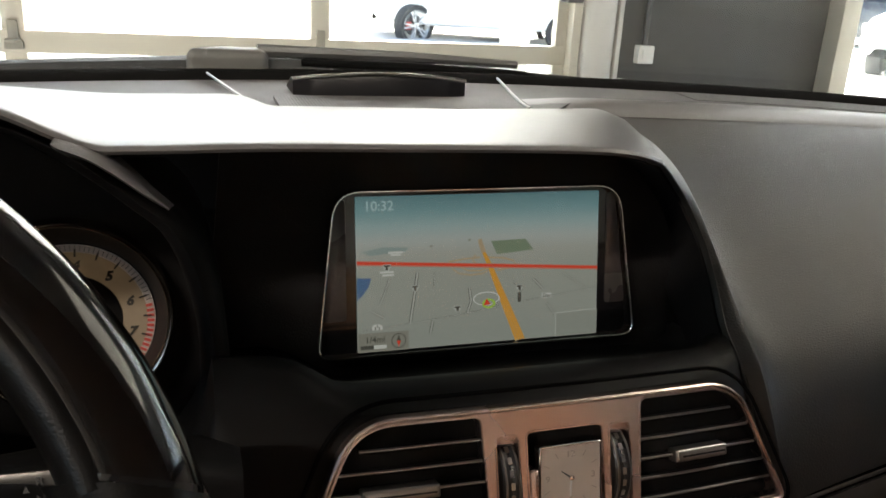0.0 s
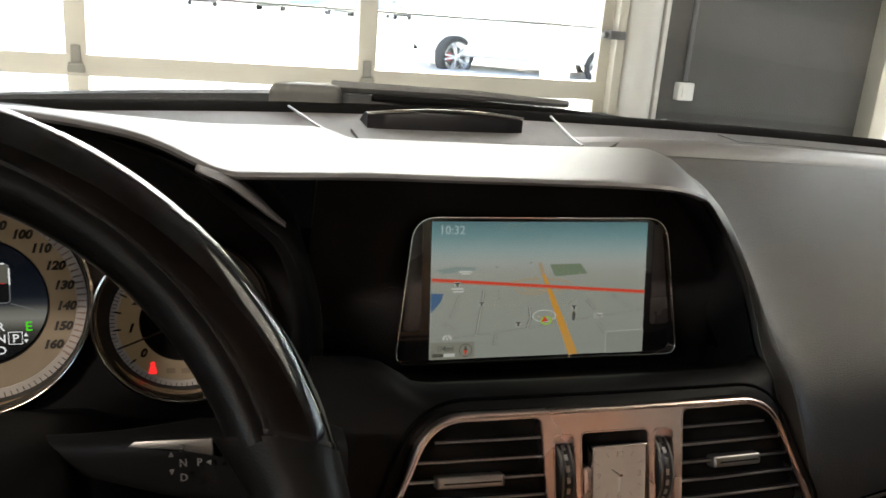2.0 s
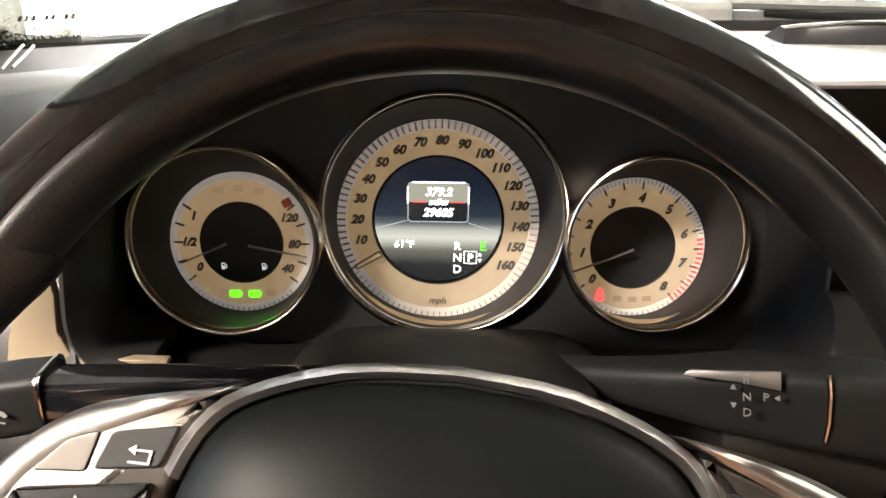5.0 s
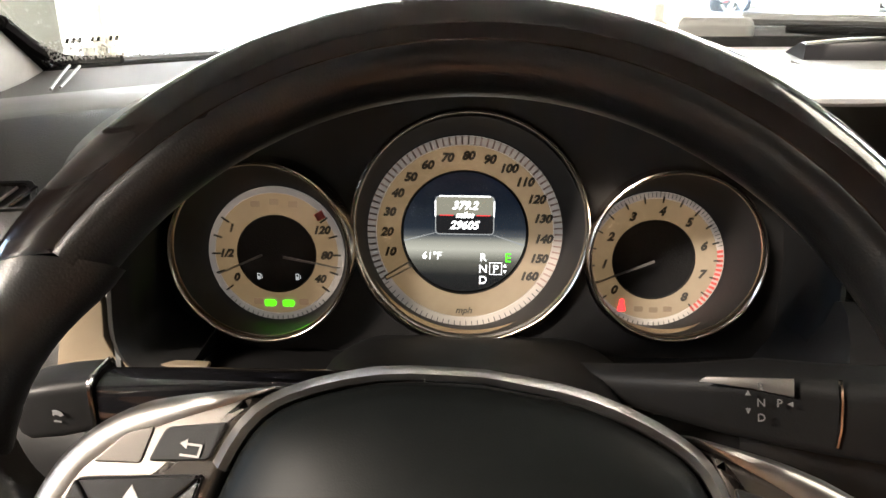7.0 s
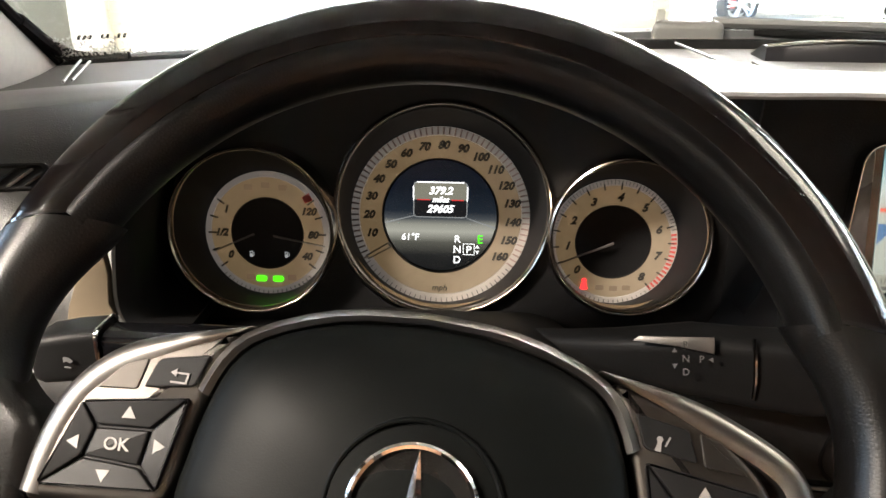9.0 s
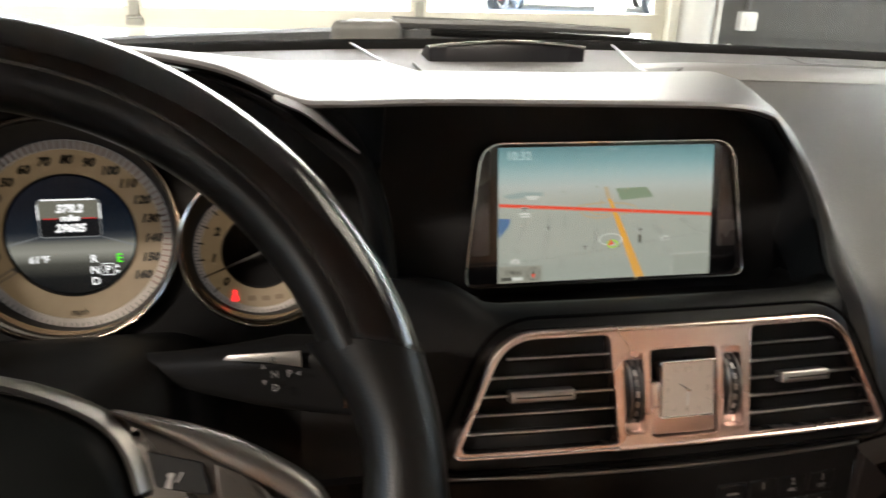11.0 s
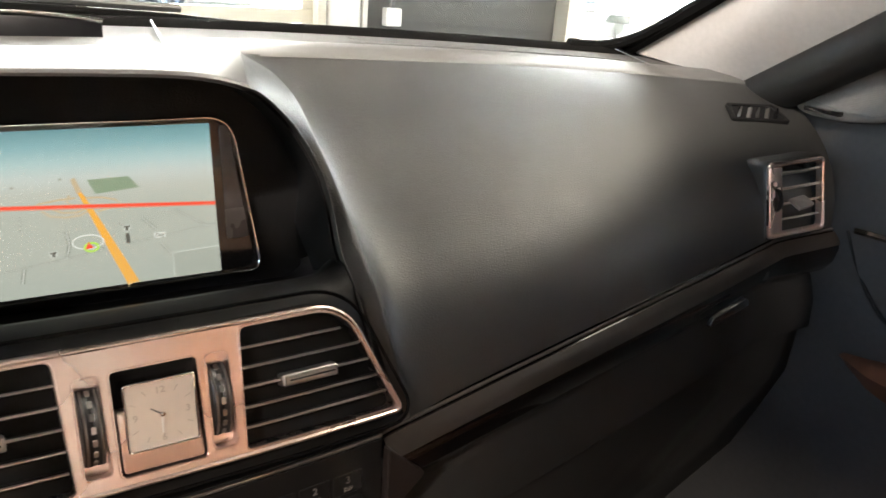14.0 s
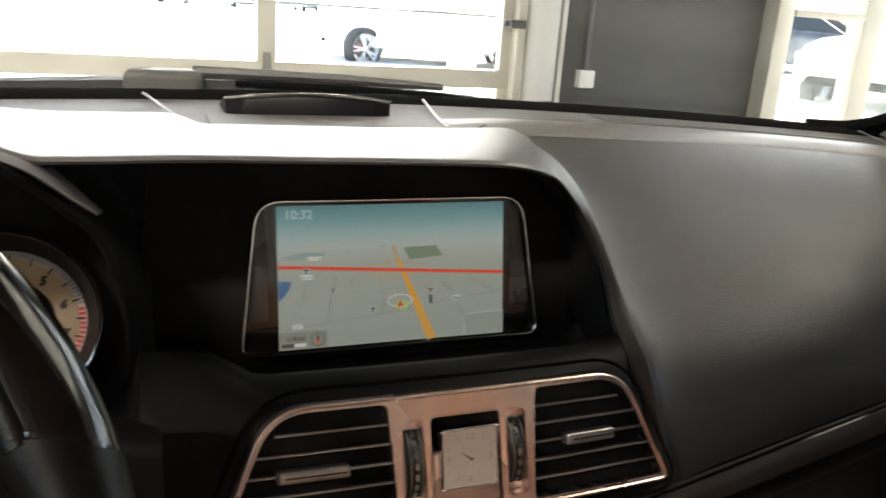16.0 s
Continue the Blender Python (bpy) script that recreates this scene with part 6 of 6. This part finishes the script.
wl = thing("wiper_stalk", pose(-0.46, -0.138, 0.88), "black wiper stalk with a bright end ring", "stalk")
rows = []
for x, y, z, h, w in ((-0.40, -0.125, 0.868, 0.010, 0.010), (-0.46, -0.148, 0.880, 0.0105, 0.010), (-0.500, -0.158, 0.8845, 0.0105, 0.010)):
    rows.append([(x, y + p[0], z + p[1]) for p in rounded([(-w, -h), (w, -h), (w, h), (-w, h)], 0.006, 4)])
part("arm", loft(rows, close_v=True, cap=True), PIANO, wl)
rows = []
for x, y, z, h, w in ((-0.5025, -0.1575, 0.8850, 0.0125, 0.0115), (-0.516, -0.160, 0.8838, 0.0130, 0.012), (-0.528, -0.162, 0.8828, 0.0125, 0.0115), (-0.533, -0.163, 0.8824, 0.0105, 0.009)):
    rows.append([(x, y + p[0], z + p[1]) for p in rounded([(-w, -h), (w, -h), (w, h), (-w, h)], 0.005, 4)])
part("end_cap", loft(rows, close_v=True, cap=True), PLASTIC, wl, "black end knob with a faint symbol")
part("ring", moved(frame_slab(rounded([(-0.0122, -0.0132), (0.0122, -0.0132), (0.0122, 0.0132), (-0.0122, 0.0132)], 0.005, 4), rounded([(-0.0105, -0.0115), (0.0105, -0.0115), (0.0105, 0.0115), (-0.0105, 0.0115)], 0.004, 4), 0, 0.0018, 0.0005), pose(-0.5025, -0.1575, 0.8850, 90, 0, 90)), CHROME, wl, "bright ring")
part("end_button", tube([(-0.533, -0.163, 0.8824), (-0.536, -0.1635, 0.8822), (-0.5375, -0.164, 0.882)], [0.008, 0.007, 0.004], 12), CHROME, wl)
FAINT_PRINT = material("faint_print", (0.10, 0.10, 0.10), 0.5)
sm = pose(-0.5155, -0.1722, 0.8825, 90, 0, -10)
part("symbol", moved(join(slab([(0.0042 * math.cos(a), 0.0042 * math.sin(a) - 0.001) for a in (0.6, 0.9, 1.2, 1.57, 1.94, 2.24, 2.54)] + [(0.0020 * math.cos(a), 0.0020 * math.sin(a) - 0.001) for a in (2.54, 1.94, 1.57, 1.2, 0.6)], 0, 0.0003),
                          bar2(-0.0018, -0.0022, 0.0018, -0.0022, 0.0007, 0.0007, 0, 0.0003)), sm), FAINT_PRINT, wl, "faint wiper symbol")
part("symbol", moved(bar2(-0.0095, -0.0005, -0.0065, -0.0005, 0.0016, 0.0024, 0, 0.0003), sm), FAINT_PRINT, wl)

gl_ = thing("gear_lever", pose(-0.20, -0.13, 0.87), "black column gear lever with white letters", "gear lever")
rows = []
for x, y, z, h, w in ((-0.30, -0.085, 0.858, 0.007, 0.008), (-0.27, -0.105, 0.866, 0.009, 0.009), (-0.25, -0.118, 0.8705, 0.0118, 0.010), (-0.23, -0.127, 0.8735, 0.015, 0.0115), (-0.215, -0.132, 0.8755, 0.017, 0.0125), (-0.19, -0.139, 0.876, 0.018, 0.013), (-0.165, -0.145, 0.877, 0.019, 0.014), (-0.150, -0.149, 0.876, 0.016, 0.012)):
    rows.append([(x, y + p[0], z + p[1]) for p in rounded([(-w, -h), (w, -h), (w, h), (-w, h)], 0.007, 4)])
part("grip", loft(rows, close_v=True, cap=True), BLACK, gl_)
part("ring", tube([(-0.1915, -0.1515, 0.897), (-0.1905, -0.1540, 0.889), (-0.1890, -0.1545, 0.876), (-0.1885, -0.1535, 0.866)], 0.0010, 6), CHROME, gl_, "bright ring")
# metal strip standing in for the light on the lever's upper bevel
part("lit_bevel", moved(slab([(-0.0245, 0.0085), (-0.003, 0.0062), (0.0135, 0.0030), (0.0135, 0.0108), (-0.0215, 0.0108)], -0.0022, -0.0010, 0.0003), pose(-0.222, -0.1500, 0.884, 72, 0, -17) @ at2(0, 0, 0, 8)), SATIN, gl_, "bright strip in the shape of the lever's lit upper face")
lm = pose(-0.2215, -0.1500, 0.884, 72, 0, -17) @ at2(0, 0, 0, 8)
for body, x, y in (("R", 0.0, 0.0072), ("N", 0.0, 0.0004), ("D", 0.0, -0.006), ("P", 0.0072, 0.0004)):
    part("gear_letter", lettering(body, 0.0047, lm @ at2(x, y, 0.0)), LETTER, gl_)
for x, y, q in ((0.0115, 0.0004, 180), (-0.0052, 0.0045, 90), (-0.0052, -0.003, -90)):
    part("arrow", moved(slab([(-0.001, -0.0012), (-0.001, 0.0012), (0.0014, 0.0)], 0, 0.0002), lm @ at2(x, y, 0.0, q)), LETTER, gl_)


# ---- steering wheel ----
KEY_INK = material("key_print", (0.24, 0.23, 0.22), 0.5)
sw = thing("steering_wheel", pose(-0.344, -0.2465, 0.8898, 57.8, 0, 0) @ pose(0, 0, 0, 0, 0, -5.5), "four-spoke steering wheel in black leather and gloss wood", "steering wheel")
RR, RT = 0.1699, 0.0166


def rim_part(a0, a1, n, swell=1.0, flat=1.0, lug=0.0, skew=(0.0, 0.0)):
    """A stretch of the rim; skew slants its end faces, lug thickens its inner side beside them."""
    rows = []
    for k in range(n + 1):
        row = []
        for j in range(24):
            b = 2 * math.pi * j / 24
            deg = a0 + (a1 - a0) * k / n
            deg += math.cos(b) * (skew[0] * max(0.0, 1 - (deg - a0) / 24) + skew[1] * max(0.0, 1 - (a1 - deg) / 24))
            a = math.radians(deg)
            inner = lug * (math.exp(-((deg - 152) / 8) ** 2) + math.exp(-((deg - 388) / 8) ** 2)) - 0.0025 * bool(lug) * (math.exp(-((deg - 170) / 7) ** 2) + math.exp(-((deg - 370) / 7) ** 2))
            r = RR + RT * swell * math.cos(b) - inner * max(0.0, -math.cos(b))
            row.append((r * math.cos(a), r * math.sin(a), RT * swell * flat * math.sin(b)))
        rows.append(row)
    return loft(rows, close_v=True, cap=True)


part("wood_rim", rim_part(23.7, 154.8, 72, 0.985, skew=(-3.5, 5.0)), WOOD, sw, "gloss black-stained wood upper rim", local=True)
part("leather_rim", rim_part(155.2, 383.3, 104, 0.995, lug=0.007, skew=(5.0, -3.5)), RIM_LEATHER, sw, "black leather lower rim", local=True)
part("inner_leather", loft([[((RR - RT * 0.55 + RT * 0.62 * math.cos(b)) * math.cos(math.radians(a)), (RR - RT * 0.55 + RT * 0.62 * math.cos(b)) * math.sin(math.radians(a)), RT * 0.92 * math.sin(b)) for b in [2 * math.pi * j / 20 for j in range(20)]] for a in [24 + 129 * k / 60 for k in range(61)]], close_v=True, cap=True), RIM_LEATHER, sw, "leather inlay on the rim's inner side", local=True)
for a, sk in ((23.5, -3.5), (155.0, 5.0)):
    part("rim_joint", rim_part(a - 0.35, a + 0.35, 2, 1.005, skew=(sk / 2, sk / 2)), PIANO, sw, "thin dark joint ring", local=True)

# airbag cover, bulged
BAG = [(0, 0.0475), (0.03, 0.0450), (0.055, 0.0370), (0.0680, 0.0275), (0.0755, 0.0110), (0.0800, -0.0100), (0.0815, -0.0300), (0.070, -0.075), (0.045, -0.100), (0.0, -0.108)]
half = spline([(x, y, 0) for x, y in BAG], 26)
outline = [Vector((p.x, p.y)) for p in half] + [Vector((-p.x, p.y)) for p in half[-2:0:-1]]
mid = Vector((0, -0.022))
rows = []
for t, z in ((1.0, -0.012), (1.0, 0.012), (0.975, 0.0165), (0.92, 0.0195), (0.8, 0.0235), (0.6, 0.0275), (0.4, 0.030), (0.2, 0.0315), (0.02, 0.032)):
    rows.append([(mid.x + (p.x - mid.x) * t, mid.y + (p.y - mid.y) * t, z) for p in outline])
part("airbag_cover", loft(rows, close_v=True, cap=True), AIRBAG, sw, "smooth black airbag cover", local=True)
# metal band round the cover's upper side, running into the spokes
rows = []
for s, k in [(-1, k) for k in range(11, -1, -1)] + [(1, k) for k in range(1, 12)]:
    p = half[k]
    d = half[k + 1] - half[max(0, k - 1)]
    n = Vector((-d.y, d.x, 0)).normalized() * (-1 if d.x * 1 < 0 else 1)
    n = Vector((p.x, p.y - mid.y, 0)).normalized() if k else Vector((0, 1, 0))
    q = p + n * 0.0012
    e = p + n * (0.0058 + 0.001 * k / 11)
    rows.append([(s * q.x, q.y, -0.004), (s * q.x, q.y, 0.0125), (s * (q.x * 0.6 + e.x * 0.4), q.y * 0.6 + e.y * 0.4, 0.0145), (s * e.x, e.y, 0.0105), (s * e.x, e.y, -0.006)])
part("metal_band", loft(rows, close_v=True, cap=True), SATIN, sw, "satin metal band", local=True)


def spoke(s):
    """Side spoke with its key pad; s is its side."""
    f = lambda pts: [(s * x, y) for x, y in pts]
    out = f([(0.0700, 0.0375), (0.088, 0.0325), (0.105, 0.0255), (0.1165, 0.0185), (0.1255, 0.0095), (0.132, -0.003), (0.1375, -0.020), (0.1395, -0.0335), (0.0885, -0.0305), (0.0833, -0.0200), (0.0818, -0.006), (0.0775, 0.012)])
    sp = part("spoke", slab(rounded(out, 0.004, 3), -0.008, 0.0105, 0.004), SPOKE_METAL, sw, "satin metal spoke", local=True)
    if s > 0:
        way = [(0.0655, 0.0405), (0.079, 0.0375), (0.095, 0.0335), (0.112, 0.0272), (0.129, 0.0190), (0.1375, 0.0120), (0.1420, 0.002), (0.1440, -0.012), (0.1440, -0.030)]
    else:
        way = [(0.0655, 0.0400), (0.079, 0.0362), (0.094, 0.0318), (0.109, 0.0262), (0.1200, 0.0190), (0.1285, 0.0095), (0.1340, -0.002), (0.1380, -0.016), (0.1400, -0.030)]
    edge = spline([(x, y, 0) for x, y in way], 28)
    rows = []
    for k in range(28):
        d = (edge[min(k + 1, 27)] - edge[max(k - 1, 0)]).normalized()
        n = Vector((-d.y, d.x, 0))
        w = 0.08 + 0.92 * min(1.0, k / 9)
        prof = ((-0.0075, 0.0100), (-0.0055, 0.0109), (-0.0028, 0.0112), (0.0004, 0.0103), (0.0024, 0.0078), (0.0030, 0.0045), (0.0024, -0.006), (-0.006, -0.006))
        rows.append([(s * (edge[k] + n * o_ * w).x, (edge[k] + n * o_ * w).y, z) for o_, z in prof])
    part("spoke_brow", loft(rows, close_v=True, cap=True), BROW, sp, "rounded metal spoke edge", local=True)
    part("spoke_root", moved(slab(rounded(f([(0.138, -0.004), (0.152, 0.004), (0.168, 0.024), (0.172, -0.05), (0.138, -0.055), (0.138, -0.02)]), 0.008, 4), -0.012, 0.0125, 0.007), Matrix()), RIM_LEATHER, sp, "leather thumb rest", local=True)
    pad = f([(0.0830, 0.0108), (0.1232, 0.0050), (0.1338, -0.0272), (0.0890, -0.0240)])
    part("key_well", slab(rounded(pad, 0.003, 4), 0.006, 0.0108), MATT, sp, local=True)
    c = Vector((s * 0.1068, -0.0088))
    core = [c + Vector((s * a, b)) for a, b in ((-0.0115, 0.0062), (0.0090, 0.0050), (0.0118, -0.0062), (-0.0098, -0.0072))]
    p = [Vector(q) for q in pad]
    keys = [("up_key", [p[0], p[1], core[1], core[0]]), ("outer_key", [p[1], p[2], core[2], core[1]]), ("down_key", [p[2], p[3], core[3], core[2]]), ("inner_key", [p[3], p[0], core[0], core[3]]), ("ok_key", core)]
    for name, q in keys:
        o_ = ccw([tuple(v) for v in q])
        k = part(name, slab(rounded(inset(o_, 0.0006), 0.001, 3), 0.0105, 0.0128, 0.0008), PLASTIC, sp, "black key", local=True)
        m = sum((Vector(v) for v in q), Vector((0, 0))) / 4
        if name == "ok_key":
            if s < 0:
                part("key_text", lettering("OK", 0.0066, at2(m.x, m.y, 0.0131, 3)), KEY_INK, k, local=True)
        else:
            turn = {"up_key": 90, "down_key": -90, "outer_key": 0 if s > 0 else 180, "inner_key": 180 if s > 0 else 0}[name]
            part("key_arrow", moved(slab([(-0.0018, -0.0026), (-0.0018, 0.0026), (0.0026, 0.0)], 0, 0.0003), at2(m.x, m.y, 0.0128, turn + 4)), KEY_INK, k, local=True)
    blk = f([(0.0783, 0.0272), (0.0975, 0.0235), (0.1015, 0.0123), (0.0825, 0.0150)])
    k = part("corner_key", slab(rounded(ccw(blk), 0.0018, 4), 0.006, 0.0122, 0.0006), PLASTIC, sp, "black corner key", local=True, sharp=15)
    m = Vector((s * 0.0885, 0.0178))
    if s < 0:
        b = join(bar2(m.x - 0.003, m.y - 0.0022, m.x + 0.0028, m.y - 0.0022, 0.0007, 0.0007, 0.0126, 0.0129), bar2(m.x + 0.0028, m.y - 0.0025, m.x + 0.0034, m.y + 0.0016, 0.0007, 0.0007, 0.0126, 0.0129),
                 bar2(m.x + 0.0034, m.y + 0.0013, m.x - 0.0016, m.y + 0.0013, 0.0007, 0.0007, 0.0126, 0.0129), slab([(m.x - 0.0034, m.y + 0.0013), (m.x - 0.0012, m.y - 0.0002), (m.x - 0.0012, m.y + 0.0028)], 0.0126, 0.0129))
    else:
        b = join(slab([(m.x - 0.001 + 0.0012 * math.cos(j), m.y + 0.0012 + 0.0012 * math.sin(j)) for j in range(6)], 0.0126, 0.0129), bar2(m.x - 0.001, m.y + 0.0005, m.x - 0.0016, m.y - 0.003, 0.0012, 0.0022, 0.0126, 0.0129),
                 bar2(m.x + 0.001, m.y - 0.001, m.x + 0.0026, m.y + 0.0024, 0.0006, 0.0006, 0.0126, 0.0129))
    part("key_symbol", b, KEY_INK, k, local=True)
    part("key_inlay", slab(rounded(ccw(f([(0.1015, 0.0232), (0.1105, 0.0199), (0.1195, 0.0100), (0.1040, 0.0112)])), 0.0015, 4), 0.006, 0.0112, 0.0005), SPOKE_METAL, sp, local=True, sharp=15)
    low = f([(0.055, -0.085), (0.075, -0.075), (0.125, -0.100), (0.115, -0.125)])
    part("lower_spoke", slab(rounded(ccw(low), 0.006, 4), -0.008, 0.006, 0.004), SATIN, sp, local=True)


spoke(-1)
spoke(1)
# emblem: plain ring with tapering blades
em = thing("wheel_emblem", WM[sw] @ pose(0.005, -0.0155, 0.0312) @ Matrix.Diagonal((0.8, 0.8, 1, 1)), "round bright emblem on the airbag cover", "emblem")
part("ring", lathe([(0.0255, 0.0), (0.0258, 0.002), (0.0272, 0.0028), (0.0285, 0.002), (0.0288, 0.0), (0.0288, -0.003)], 56), CHROME, em, local=True)
part("disc", lathe([(0.0, -0.001), (0.0262, 0.0), (0.0262, -0.003)], 48), RIM_LEATHER, em, local=True)
for a in (90, 210, 330):
    bm = bmesh.new()
    vs = [bm.verts.new(q) for q in ((0.0, -0.0042, 0.0), (0.0262, 0.0, 0.0006), (0.0, 0.0042, 0.0), (0.004, 0.0, 0.0032))]
    for q in ((0, 1, 3), (1, 2, 3), (2, 0, 3), (0, 2, 1)):
        bm.faces.new([vs[i] for i in q])
    part("blade", moved(bm, pose(0, 0, 0.0, 0, 0, a)), CHROME, em, local=True)
part("groove", moved(lathe([(0.0290, -0.003), (0.0293, 0.0), (0.0300, 0.0004), (0.0307, 0.0), (0.0310, -0.003)], 56), WM[sw] @ pose(0.005, -0.0155, 0.0312)), AIRBAG, sw, "faint round groove")


# ---- radio keypad below the vents ----
kp = thing("radio_keypad", pose(0.064, -0.125, 0.765, 84, 0, 4), "black radio number keypad below the vents", "keypad")
part("base", slab(rounded([(-0.030, -0.045), (0.058, -0.045), (0.058, 0.012), (-0.030, 0.012)], 0.004, 4), -0.006, 0.0015, 0.001), PIANO, kp, local=True)
DIM = material("grey_print", (0.14, 0.135, 0.13), 0.5)
for r in range(3):
    for c in range(4):
        x, y = -0.017 + 0.0215 * c, 0.003 - 0.0165 * r
        k = part("key", slab(rounded([(x - 0.0098, y - 0.0068), (x + 0.0098, y - 0.0068), (x + 0.0098, y + 0.0068), (x - 0.0098, y + 0.0068)], 0.0015, 3), 0.001, 0.0045, 0.001), PLASTIC, kp, local=True)
        if c:
            part("digit", lettering(str(3 * r + c), 0.0062, at2(x, y + 0.0022, 0.0046)), DIM, k, local=True)
            word = ("", "ABC", "DEF", "GHI", "JKL", "MNO", "PQRS", "TUV", "WXYZ")[3 * r + c - 1]
            if word:
                part("key_letters", lettering(word, 0.0034, at2(x, y - 0.0035, 0.0046)), DIM, k, local=True)
        else:
            part("key_mark", box(x - 0.004, x + 0.004, y - 0.0008, y + 0.0008, 0.0045, 0.0047), DIM, k, local=True)
slot = thing("console_keys", pose(-0.07, -0.128, 0.765, 86, 0, 0), "row of black console keys below the vents", "keys")
for c in range(4):
    x = -0.06 + 0.030 * c
    part("key", slab(rounded([(x - 0.0135, -0.010), (x + 0.0135, -0.010), (x + 0.0135, 0.008), (x - 0.0135, 0.008)], 0.002, 3), -0.003, 0.004, 0.0012), PLASTIC, slot, local=True)


# ---- doors of the car ----
def car_door(s):
    d = thing("door_panel", pose(s * 0.70, -0.5, GROUND), "black leather car door panel", "door panel")
    rows = []
    for y in [0.10 - 0.10 * k for k in range(18)]:
        f = max(0.0, min(1.0, (0.06 - y) / 0.14))
        rows.append([(s * (0.735), y, 0.958 - 0.01 * f), (s * 0.715, y, 0.962 - 0.01 * f), (s * (0.700 - 0.008 * f), y, 0.950), (s * (0.694 - 0.014 * f), y, 0.90), (s * (0.690 - 0.02 * f), y, 0.80), (s * 0.69, y, 0.60), (s * 0.685, y, 0.40), (s * 0.70, y, 0.14), (s * 0.74, y, GROUND), (s * 0.76, y, 0.40), (s * 0.76, y, 0.90)])
    part("skin", loft(rows, close_v=True, cap=True), DARK_GREY, d)
    rows = []
    for y, z, w, g in ((-0.100, 0.716, -0.03, 0.06), (-0.14, 0.716, -0.01, 0.45), (-0.20, 0.720, 0.005, 0.8), (-0.45, 0.73, 0.02, 1.0), (-0.9, 0.73, 0.02, 1.0)):
        rows.append([(s * (0.672 - w), y, z + 0.02 * g), (s * (0.650 - w), y, z + 0.016 * g), (s * (0.640 - w), y, z), (s * (0.645 - w), y, z - 0.03 * g), (s * 0.70, y, z - 0.05 * g), (s * 0.70, y, z + 0.02 * g)])
    part("armrest", loft(rows, close_v=True, cap=True), BROWN, d, "brown leather armrest")
    part("trim_strip", tube(spline([(s * 0.672, -0.085, 0.842), (s * 0.664, -0.16, 0.846), (s * 0.66, -0.3, 0.848), (s * 0.66, -0.6, 0.846)], 14), 0.004, 8), CHROME, d, "chrome door strip")
    part("pocket_line", tube(spline([(s * 0.676, -0.075, 0.838), (s * 0.672, -0.10, 0.80), (s * 0.668, -0.14, 0.765), (s * 0.665, -0.22, 0.745)], 14), 0.002, 6), PLASTIC, d)
    # mirror corner with its speaker grille
    tri = [(0.013, 0.944), (-0.011, 0.976), (-0.036, 0.998), (-0.088, 1.032), (-0.094, 0.951), (-0.077, 0.943), (-0.039, 0.937), (-0.001, 0.938)]
    bm = slab(rounded([(-y, z) for y, z in tri], 0.008, 4), 0.0, 0.018, 0.005)
    for v in bm.verts:
        v.co = (s * (0.695 - v.co.z), -v.co.x, v.co.y)
    mc = part("mirror_corner", bm, material("corner_grey", (0.16, 0.155, 0.15), 0.6), d, "grey mirror corner cover")
    bm = slab(rounded([(-y, z) for y, z in ((0.0, 0.955), (-0.014, 0.972), (-0.038, 0.992), (-0.084, 1.023), (-0.088, 0.956), (-0.075, 0.949), (-0.045, 0.947))], 0.004, 4), 0.018, 0.020, 0.001)
    for v in bm.verts:
        v.co = (s * (0.695 - v.co.z), -v.co.x, v.co.y)
    part("tweeter_grille", bm, perforated("tweeter_mesh", (0.20, 0.19, 0.18), 600), mc)
    part("name_plate", box(s * 0.670, s * 0.676, -0.045, 0.0, 0.943, 0.9475) if s < 0 else box(0.670, 0.6765, -0.042, -0.004, 0.943, 0.9475), PIANO, mc)
    part("window_rail", tube([(s * 0.715, 0.06, 0.965), (s * 0.715, -0.5, 0.968), (s * 0.715, -1.6, 0.965)], 0.009, 8), RUBBER, d)
    return d


car_door(1)
car_door(-1).location.x -= 0.05

# rain drops drying along the lower edge of the glass
random.seed(7)
b = []
for k in range(1400):
    x = -0.69 + 0.27 * random.random() ** 1.3
    t = 0.014 + 0.040 * random.random() ** 1.6 * (1.0 if x < -0.56 else 0.45)
    if k % 6 == 0:
        x, t = -0.675 + 0.05 * random.random() ** 2 + 0.006 * math.sin(k), 0.03 + 0.36 * random.random()
    y = base_y(x) * (1 - t) - 0.36 * t
    z = base_z(x) * (1 - t) + 1.318 * t + 0.03 * math.sin(math.pi * t)
    size = random.uniform(0.0003, 0.0009)
    ico = bmesh.new()
    bmesh.ops.create_icosphere(ico, subdivisions=1, radius=size)
    b.append(moved(ico, pose(x * (1 - 0.15 * t), y - 0.002, z + 0.001, -60, 0, 0) @ Matrix.Diagonal((1, random.uniform(0.8, 2.2), 0.4, 1))))
solo("rain_drops", join(*b), material("drop_grey", (0.22, 0.22, 0.21), 0.15, vary=0.3), "dried rain drops on the windscreen corner", "drops", "stuff")
for k in (0, 1, 2, 4, 5, 7, 8):
    x = -0.668 + 0.0043 * k
    t = 0.045
    part("print_mark", moved(box(-0.0011, 0.0011, -0.003, 0.003, -0.0003, 0.0003), pose(x * 0.99, base_y(x) * (1 - t) - 0.36 * t - 0.003, base_z(x) * (1 - t) + 1.318 * t + 0.008, 25, 0, 12)), RUBBER, wind)
